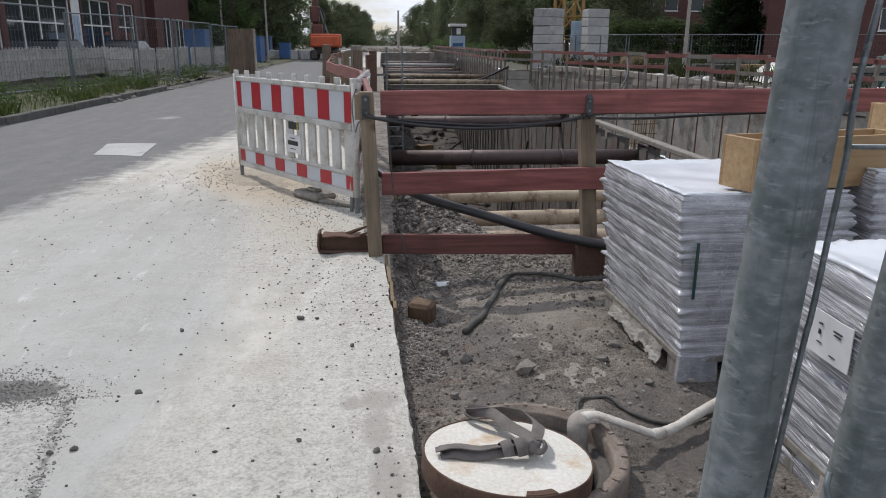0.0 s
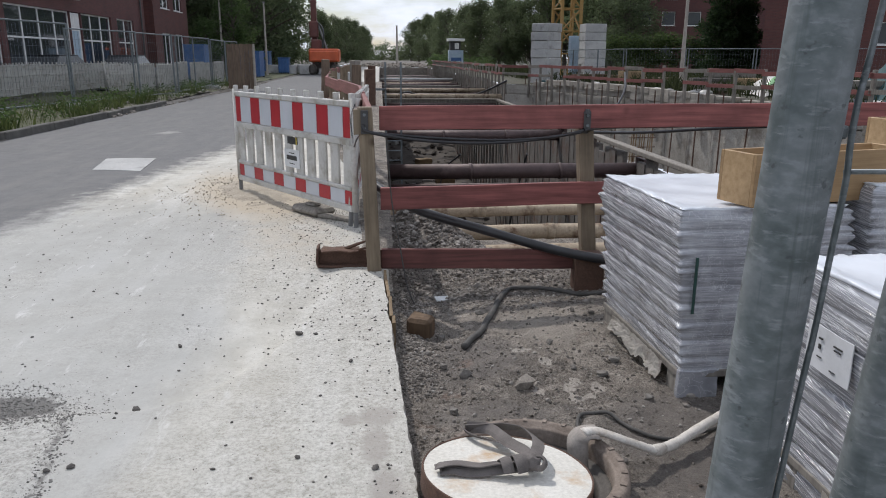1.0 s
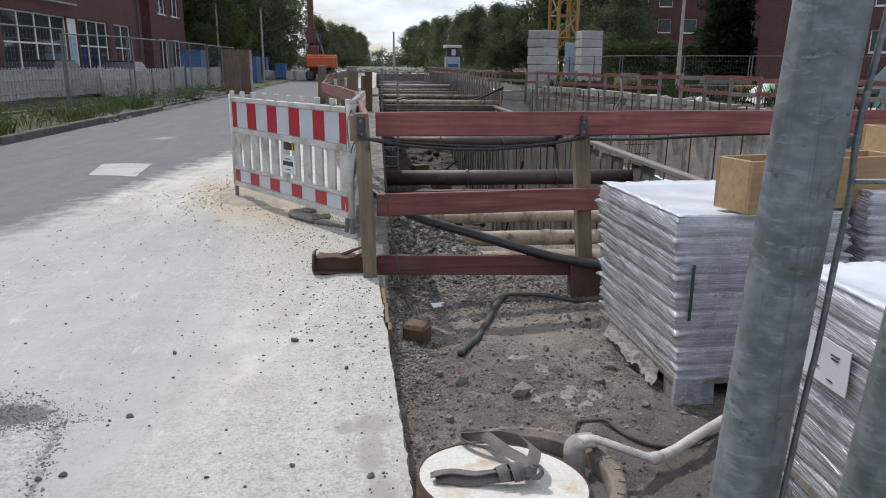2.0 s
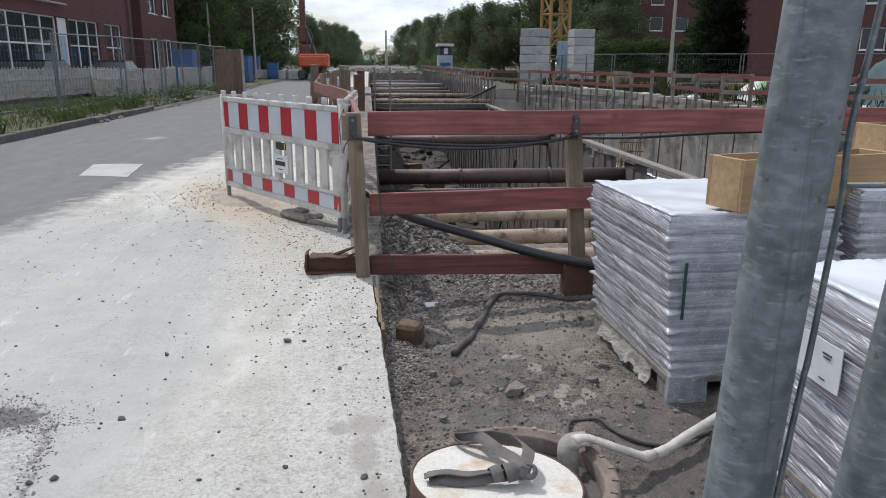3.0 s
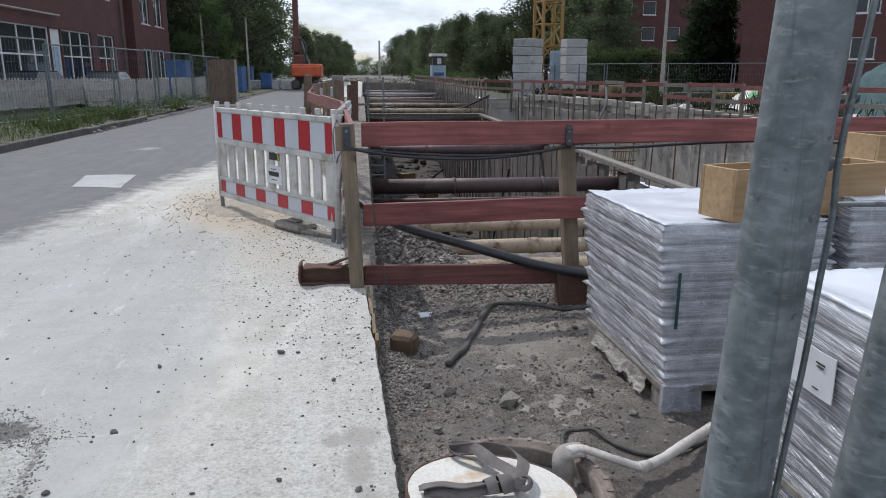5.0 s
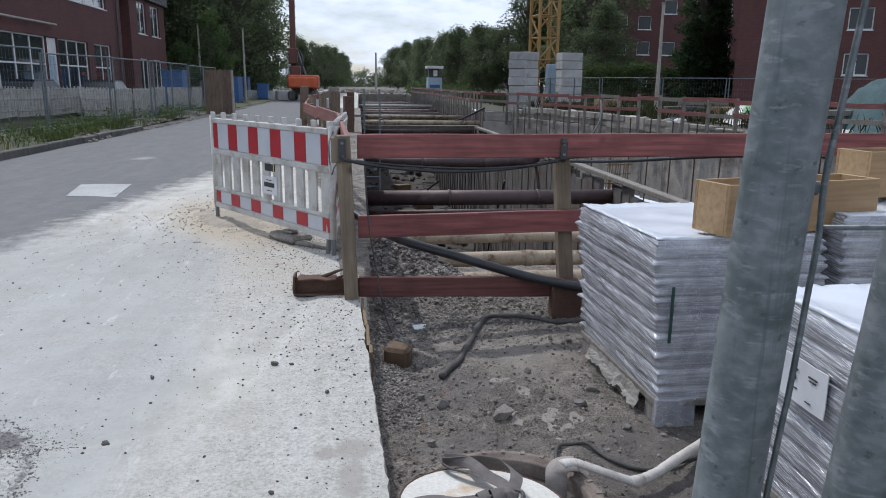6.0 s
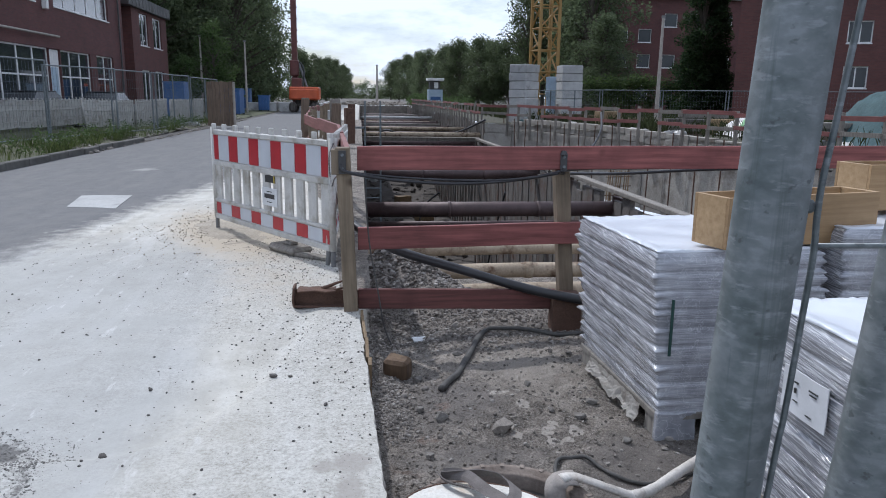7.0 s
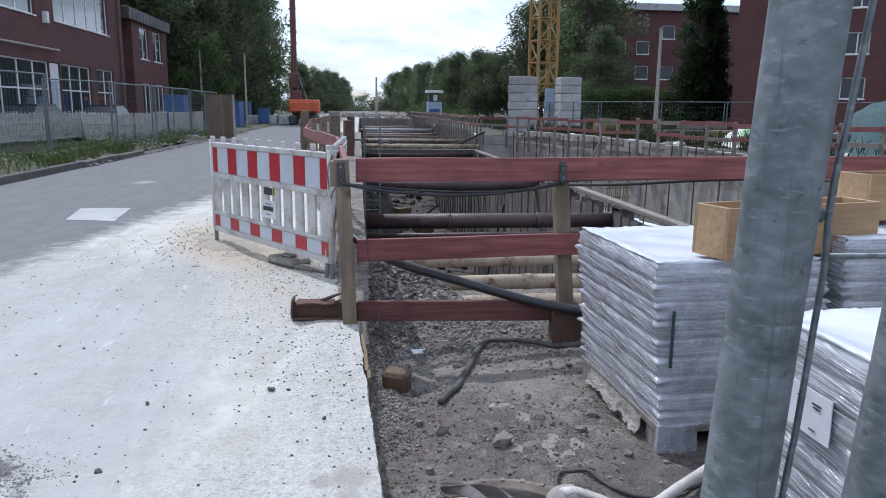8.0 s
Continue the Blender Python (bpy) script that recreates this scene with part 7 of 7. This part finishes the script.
for k in range(1500):
    y = 19 + 26 * r.random()
    x = -6.75 - 0.95 * r.random() ** 1.5
    spots.append((x, y, 0.075 + 0.05 * fbm(x, y, 0.7) if x < -6.98 else pave_z(x, y)))
scatter("verge_rubble", M_GRAVEL, spots, 0.01, 0.09, 15, "broken stones and soil along the road's edge", "rubble")


def parked_car(m, paint, label):
    """A parked saloon: moulded body, glazed cabin, wheels."""
    ob = thing("parked_car", label, "car", m)
    bm = bmesh.new()
    prof = [(0.0, 0.3), (0.02, 0.62), (0.25, 0.78), (1.15, 0.9), (1.25, 0.92), (3.6, 0.98), (4.15, 0.92), (4.3, 0.7), (4.3, 0.3)]
    sides = [[bm.verts.new((x, y, z - (0.05 if abs(y - 0.86) > 0.8 and z > 0.5 else 0))) for x, z in prof] for y in (0.0, 0.14, 0.86, 1.58, 1.72)]
    for a, b in zip(sides, sides[1:]):
        for k in range(len(prof) - 1):
            bm.faces.new((a[k], a[k + 1], b[k + 1], b[k]))
    bm.faces.new(sides[0])
    bm.faces.new(sides[-1][::-1])
    bmesh.ops.recalc_face_normals(bm, faces=bm.faces[:])
    part("body", bm, paint, ob, "", True)
    bm = bmesh.new()
    low = [bm.verts.new(p) for p in ((1.2, 0.1, 0.9), (3.75, 0.1, 0.95), (3.75, 1.62, 0.95), (1.2, 1.62, 0.9))]
    top = [bm.verts.new(p) for p in ((1.85, 0.28, 1.42), (3.2, 0.28, 1.43), (3.2, 1.44, 1.43), (1.85, 1.44, 1.42))]
    for k in range(4):
        bm.faces.new((low[k], low[(k + 1) % 4], top[(k + 1) % 4], top[k]))
    bm.faces.new(top)
    part("cabin_glass", bm, M_DIMGLASS, ob, "dark glazed cabin")
    part("roof", a_box((1.83, 0.26, 1.42), (3.22, 1.46, 1.47), None, 0.02), paint, ob)
    for x in (0.8, 3.45):
        for y in (-0.02, 1.54):
            wheel = part("wheel", a_tube([(x, y, 0.31), (x, y + 0.2, 0.31)], 0.31, 18), M_DARKPL, ob, "black tyre")
            part("rim", a_tube([(x, y - 0.01, 0.31), (x, y + 0.21, 0.31)], 0.19, 12), M_GREYPL, wheel)
    return ob


parked_car(pose(-13.2, 30.0, 0.06, 0, 0, 80), M_CARDARK, "dark parked car behind the white barriers")
parked_car(pose(-10.2, 31.5, 0.06, 0, 0, 92), M_CARDARK, "dark parked car in front of the brick building")

# ---------------------------------------------------------------- crane, ballast, machines
crane = thing("tower_crane", "yellow lattice tower crane mast standing behind the ballast", "crane", pose(11.95, 47.5, 0, 0, 0, 12))
H, Wd = 34.0, 1.32
for x in (-Wd / 2, Wd / 2):
    for y in (-Wd / 2, Wd / 2):
        part("mast_leg", a_box((x - 0.08, y - 0.08, 0), (x + 0.08, y + 0.08, H)), M_CRANE, crane)
n = 24
for k in range(n):
    z0, z1 = 0.4 + H * k / n * 0.97, 0.4 + H * (k + 1) / n * 0.97
    for face in range(4):
        m = pose(0, 0, 0, 0, 0, 90 * face)
        a, b = Vector((-Wd / 2, -Wd / 2, z0)), Vector((Wd / 2, -Wd / 2, z1))
        if k % 2:
            a.x, b.x = -a.x, -b.x
        bm = a_tube([m @ a, m @ b], 0.055, 6)
        part("brace", bm, M_CRANE, crane)
        part("brace", a_tube([m @ Vector((-Wd / 2, -Wd / 2, z1)), m @ Vector((Wd / 2, -Wd / 2, z1))], 0.05, 6), M_CRANE, crane)
part("mast_foot", a_box((-1.6, -1.6, 0), (1.6, 1.6, 0.4), None, 0.04), M_CONC, crane, "concrete foot")
part("cabinet", a_box((-0.3, -1.45, 1.6), (0.35, -1.0, 2.85), None, 0.03), M_BLUEW, crane, "pale blue switch cabinet")
part("cabinet_stand", a_box((-0.25, -1.4, 0.4), (0.3, -1.05, 1.61)), M_BLUEW, crane)
for x in (0.1, 0.55):
    part("ladder_rail", a_box((x - 0.03, -0.75, 0.4), (x + 0.03, -0.69, H)), M_CRANE, crane)
for k in range(60):
    part("ladder_rung", a_box((0.1, -0.74, 0.7 + 0.5 * k), (0.55, -0.7, 0.74 + 0.5 * k)), M_CRANE, crane)

block_me = {}


def ballast_stack(x, y, w, d, n, turn, label):
    ob = thing("ballast_stack", label, "ballast stack", pose(x, y, 0, 0, 0, turn), "crane ballast")
    key = (w, d)
    if key not in block_me:
        bm = rough_box((0, 0, 0.01), (w, d, 0.495), 2, 0.012, 1.6, 0.03)
        block_me[key] = bpy.data.meshes.new("concrete_block")
        bm.to_mesh(block_me[key])
        bm.free()
        block_me[key].materials.append(M_CONC)
    for k in range(n):
        shared("concrete_block", block_me[key], ob, pose(rnd.uniform(-0.03, 0.03), rnd.uniform(-0.03, 0.03), 0.5 * k, 0, 0, rnd.uniform(-0.8, 0.8)))
    return ob


bs = ballast_stack(9.9, 43.6, 1.3, 1.3, 7, 38, "stack of grey concrete ballast blocks beside the crane")
bs = ballast_stack(12.28, 44.0, 1.3, 1.3, 7, 2, "stack of pale grey concrete ballast blocks by the crane mast")

rig = thing("drilling_rig", "orange-red tracked drilling rig with a tall dark mast", "drilling rig", pose(-4.95, 67.5, 0, 0, 0, 0))
for x in (-1.15, 0.75):
    tr = part("track", rough_box((x - 0.1, -1.9, 0.0), (x + 0.5, 1.9, 0.85), 1, 0.02, 2.0, 0.16), M_TRACK, rig, "dusty crawler track")
    for k in range(5):
        part("roller", a_tube([(x - 0.12, -1.5 + 0.75 * k, 0.42), (x - 0.1, -1.5 + 0.75 * k, 0.42)], 0.3, 12), M_TRACK, tr)
part("undercarriage", a_box((-0.8, -1.2, 0.5), (0.9, 1.2, 1.05)), M_TRACK, rig)
part("engine_cover", a_box((-1.25, -1.6, 1.05), (1.35, 1.7, 2.2), None, 0.12), M_RIG, rig, "orange-red engine cover")
part("counterweight", a_box((-1.2, -1.95, 1.1), (1.3, -1.55, 2.0), None, 0.1), M_RIG, rig, "orange-red counterweight")
part("cab", a_box((-1.2, 0.4, 2.1), (-0.3, 1.7, 3.0), None, 0.08), M_RIGDARK, rig, "cab with dark windows")
part("mast", a_box((-1.25, 1.9, 0.4), (-0.75, 2.4, 15.5), None, 0.04), M_RIGDARK, rig, "dark red drill mast")
for k in range(14):
    part("mast_rung", a_box((-1.35, 1.84, 1.2 + k), (-0.65, 1.9, 1.3 + k)), M_RIGDARK, rig)
part("mast_head", a_box((-1.5, 1.7, 15.3), (-0.5, 2.6, 16.0), None, 0.05), M_RIGDARK, rig)
part("drill_drive", a_box((-1.4, 1.5, 3.2), (-0.6, 2.0, 4.6), None, 0.08), M_RIGDARK, rig)
part("ram", a_tube([(0.2, 0.9, 2.1), (-0.7, 1.9, 4.6)], 0.09, 8), M_GREYPL, rig)
part("hose_bundle", a_tube(smooth_line([(-0.2, 0.5, 2.2), (-0.1, 1.0, 3.6), (-0.5, 1.7, 4.4), (-0.9, 1.8, 4.0)], 6), 0.07, 8), M_BLACK, rig)

for k, (x, y) in enumerate(((-7.9, 66), (-6.55, 66.4), (-9.3, 66.8), (-7.3, 71))):
    ob = rough_box((-0.6, -0.6, 0), (0.6, 0.6, 0.8), 1, 0.02, 2.0, 0.04, k)
    tagged(part("concrete_block", ob, M_CONC), "grey concrete block on the road's edge", "concrete block", "concrete blocks by the rig").matrix_world = pose(x, y, 0, 0, 0, 7 * k)


def container(w, d, h, material, label, m):
    ob = thing("site_container", label, "container", m, "site containers")
    part("body", a_box((0, 0, 0.1), (w, d, h), None, 0.03), material, ob)
    for k in range(int(w / 0.25)):
        part("rib", a_box((0.08 + 0.25 * k, -0.03, 0.25), (0.2 + 0.25 * k, 0.0, h - 0.15)), material, ob)
    for x in (0, w - 0.12):
        for y in (0, d - 0.12):
            part("corner_foot", a_box((x, y, 0.0), (x + 0.12, y + 0.12, 0.12)), M_DARKPL, ob)
    part("roof_edge", a_box((-0.03, -0.03, h), (w + 0.03, d + 0.03, h + 0.08)), material, ob)
    return ob


container(1.15, 2.0, 2.05, M_BLUE, "blue steel site container behind the fence", pose(-11.5, 45.0, 0.05, 0, 0, 4))
container(1.4, 2.0, 1.75, M_BLUE, "blue steel site container behind the fence", pose(-9.65, 52.0, 0.05, 0, 0, 0))
container(0.9, 1.2, 1.3, M_BLUE, "blue steel site container by the road", pose(-8.75, 65.0, 0.05, 0, 0, 0))
container(1.9, 1.6, 1.9, M_BLUE, "blue steel skip by the trees", pose(-12.4, 72.0, 0.05, 0, 0, 0))

cabin = thing("site_cabin", "small white and pale blue site cabin on stilts", "site cabin", pose(8.35, 90.0, 0))
for x in (0.1, 1.6):
    for y in (0.1, 1.5):
        part("stilt", a_box((x - 0.08, y - 0.08, 0), (x + 0.08, y + 0.08, 1.2)), M_GREYPL, cabin)
part("lower_body", a_box((0.0, 0.0, 0.9), (1.75, 1.6, 2.35), None, 0.02), M_BLUEW, cabin, "pale blue lower body")
part("upper_body", a_box((0.15, 0.1, 2.35), (1.4, 1.5, 3.4), None, 0.02), M_DARKPL, cabin, "dark glazed upper body")
part("roof", a_box((-0.15, -0.2, 3.4), (1.9, 1.8, 3.72), None, 0.03), M_FRAME, cabin, "white overhanging roof")
part("window", a_box((0.7, 0.06, 2.5), (1.2, 0.1, 3.2)), M_FRAME, cabin)
part("sign", a_box((0.25, -0.02, 1.1), (1.5, 0.0, 1.5)), M_BLUE, cabin)


def lamp_post(x, y, h, r, label):
    ob = thing("street_lamp", label, "street lamp", pose(x, y, 0))
    part("pole", a_tube([(0, 0, 0), (0, 0, h * 0.5), (0, 0, h)], [r * 1.3, r, r * 0.75], 10), M_POLE, ob)
    part("cap", a_tube([(0, 0, h), (0, 0, h + 0.12)], r * 1.2, 8), M_GREYPL, ob)
    return ob


lamp_post(14.7, 35.2, 5.4, 0.085, "weathered lamp pole beyond the excavation")
lamp_post(-12.35, 60.0, 5.8, 0.08, "slim grey pole among the trees")
lamp_post(-8.96, 60.0, 5.5, 0.08, "slim grey pole beside the road")
lamp_post(4.6, 200.0, 9.5, 0.3, "distant dark pole at the end of the street")
lamp_post(27.5, 36.0, 6.2, 0.1, "slim leaning lamp pole beyond the tarpaulin").matrix_world = pose(23.4, 36.0, 0, 0, 9, 0)

# tarpaulin heap, car and litter on the ground beyond the pit wall
tarp = sheet([16.2 + 0.28 * i for i in range(26)], [21.0 + 0.25 * i for i in range(22)],
             lambda x, y: max(0.0, 2.0 * math.exp(-((x - 19.3) / 2.3) ** 4 - ((y - 23.6) / 1.9) ** 4) * (1 + 0.12 * fbm(x, y, 1.1)) + 0.07 * fbm(x, y, 3.0)) - 0.03, "tarpaulin", M_TARP)
tagged(tarp, "blue-green tarpaulin draped over a heap of material", "tarpaulin")

heap = sheet([15.6 + 0.12 * i for i in range(24)], [29.0 + 0.12 * i for i in range(20)],
             lambda x, y: max(0.0, 0.86 * math.exp(-((x - 17.0) / 1.15) ** 4 - ((y - 30.1) / 0.95) ** 4) * (1 + 0.1 * fbm(x, y, 2.0)) + 0.02 * fbm(x, y, 6.0)) - 0.03, "sheeted_heap", M_WHITEPL)
tagged(heap, "low heap under a white plastic sheet with green tape", "sheeted heap")
tape = sheet([16.0 + 0.1 * i for i in range(9)], [29.35 + 0.05 * i for i in range(5)],
             lambda x, y: 0.05 + max(0.0, 0.86 * math.exp(-((x - 17.0) / 1.15) ** 4 - ((y - 30.1) / 0.95) ** 4) * (1 + 0.1 * fbm(x, y, 2.0))), "tape", M_CARGREEN)
tape.parent = heap

rl = random.Random(77)
for k in range(26):
    t = rl.random()
    x, y = 15.9 - 6.9 * t + rl.uniform(0.3, 1.6), 17.5 + 25.5 * t + rl.uniform(-0.3, 0.3)
    bm = bmesh.new()
    bmesh.ops.create_icosphere(bm, subdivisions=2, radius=rl.uniform(0.22, 0.42))
    for v in bm.verts:
        v.co += noise.noise_vector(v.co * 3.0 + Vector((k, 0, 0))) * 0.2
        v.co.z = max(v.co.z * 0.6, -0.05)
    mat, lab = rl.choice(((M_WHITEPL, "crumpled white sack on the pit's edge"), (M_TARP, "crumpled blue-green sheet on the pit's edge"), (M_RUST, "rusty scrap on the pit's edge"), (M_GREYPL, "dark bundle of material on the pit's edge")))
    tagged(part("sack", bm, mat, None, "", True), lab, "building material", "material along the pit").matrix_world = pose(x, y, 0.05)
for k in range(18):
    t = (k + rl.random() * 0.6) / 18
    x, y = 15.9 - 6.9 * t + rl.uniform(1.2, 4.0), 17.5 + 25.5 * t
    h, w = rl.uniform(0.45, 0.95), rl.uniform(1.2, 2.6)
    ob = thing("timber_stack", "dark stack of used planks behind the guard rail", "timber stack", pose(x, y, -0.02, 0, 0, rl.uniform(-25, 25)), "timber stacks")
    for q in range(4):
        part("plank_layer", a_box((rl.uniform(-0.1, 0.1), rl.uniform(-0.05, 0.05), h * q / 4), (w + rl.uniform(-0.2, 0.1), 0.9, h * (q + 1) / 4 - 0.02), None, 0.01), rl.choice((M_RUST, M_PANEL, M_TRACK, M_GREYWOOD)), ob)
for k, (x, y, h) in enumerate(((12.2, 36.5, 0.9), (16.0, 31.0, 0.7))):
    tagged(part("brown_crate", a_box((0, 0, 0), (1.2, 0.8, h), pose(x, y, -0.02, 0, 0, 20 * k), 0.01), M_LUMP), "brown wooden crate behind the guard rail", "crate")

# ladder out of the pit, and the clutter along its left edge
lad = thing("ladder", "aluminium ladder rising out of the excavation", "ladder", pose(0.15, 24.0, 0))
for x in (0.0, 0.5):
    part("stile", a_box((x - 0.03, -0.02, PIT + 0.3), (x + 0.03, 0.03, 1.35)), M_GALV, lad)
for k in range(22):
    part("rung", a_tube([(0, 0, PIT + 0.6 + 0.32 * k), (0.5, 0, PIT + 0.6 + 0.32 * k)], 0.02, 6), M_GALV, lad)
part("gate_bar", a_box((-0.9, -0.02, 0.45), (0.0, 0.02, 0.52)), M_GALV, lad)
for k, (x, y, w, h, mat, lab) in enumerate(((-0.85, 21.5, 0.26, 1.3, M_PANEL, "brown timber stack by the pit rail"), (-0.45, 23.0, 0.3, 1.15, M_RUST, "rusty steel post by the pit rail"), (-1.55, 20.0, 0.16, 1.45, M_PANEL, "thick upright timber by the pit rail"),
                                            (-0.9, 26.5, 0.28, 1.4, M_GREYWOOD, "grey timber bundle by the pit rail"), (-0.3, 29.0, 0.22, 1.2, M_RUST, "rusty formwork piece by the pit"), (-1.3, 31, 0.6, 0.9, M_CONC, "grey concrete piece by the pit"))):
    tagged(part("site_timber", rough_box((0, 0, 0), (w, w, h), 1, 0.02, 4.0, 0.01, k), mat), lab, "building material", "clutter along the pit").matrix_world = pose(x, y, -0.02, 0, rnd.uniform(-3, 3), 15 * k)
cage = thing("rebar_cage", "rust-orange bundle of reinforcement bars above the pit", "rebar", pose(4.9, 16.5, -1.6))
for k in range(9):
    part("bar", a_tube([(0.09 * k, 0.05 * (k % 3), 0.0), (0.09 * k + 0.05, 0.05 * (k % 3), 1.0)], 0.018, 6), M_LUMP, cage)
for z in (0.2, 0.5, 0.8):
    part("tie", a_tube([(-0.05, 0.0, z), (0.85, 0.1, z)], 0.015, 6), M_RUST, cage)
cage.matrix_world = pose(7.9, 22.5, -1.75)

# hoses lying over the struts, cables down the pit wall
for pts, r, lab in (([(0.4, 45.5, -1.0), (1.6, 45.0, -0.55), (2.6, 45.2, -0.9), (4.4, 46.0, -1.0), (6.0, 44.5, -0.6), (7.4, 43.0, 0.2)], 0.06, "black hose laid over the pit struts"),
                    ([(7.6, 26, -0.9), (8.2, 26.5, -0.8), (9.0, 27.5, -0.3), (9.8, 29.0, 0.3), (10.6, 31.5, 0.9)], 0.04, "dark hose climbing the pit wall"),
                    ([(2.2, 20.2, -1.15), (2.3, 26, -2.4), (2.4, 30, -3.8), (2.4, 33, -5.6)], 0.03, "dark cable hanging into the pit"),
                    ([(4.1, 20.2, -1.15), (4.1, 22, -3.0), (4.1, 24, -5.7)], 0.03, "dark cable hanging into the pit")):
    tagged(part("site_hose", a_tube(smooth_line(pts, 6), r, 8), M_BLACK, None, "", True), lab, "hose", "hoses in the pit")

rp = random.Random(5)
spots = [(rp.uniform(0.3, 6.9), rp.uniform(22, 110)) for _ in range(900)]
scatter("pit_debris", M_PITSOIL, [(x, y, PIT + 0.35 * fbm(x, y, 0.35) + 7.1 * step(60, 117, y)) for x, y in spots], 0.05, 0.5, 9, "broken concrete and soil lumps on the pit floor", "debris")
for k in range(7):
    y = 30 + 9 * k
    tagged(part("formwork_stack", rough_box((0, 0, 0), (1.4, 0.8, 0.7), 1, 0.03, 2.0, 0.02, k), rp.choice((M_GREYWOOD, M_CONC, M_LUMP))), "stack of formwork boards on the pit floor", "formwork", "stacks in the pit").matrix_world = pose(rp.uniform(1, 5), y, PIT + 0.35 * fbm(3, y, 0.35) + 7.1 * step(60, 117, y), 0, 0, rp.uniform(0, 60))
spots = [(rp.uniform(-3, 9), rp.uniform(119, 170)) for _ in range(500)]
scatter("far_rubble", M_DIRT, [(x, y, 0.0) for x, y in spots], 0.1, 0.6, 10, "heaps of soil and rubble where the trench ends", "rubble")
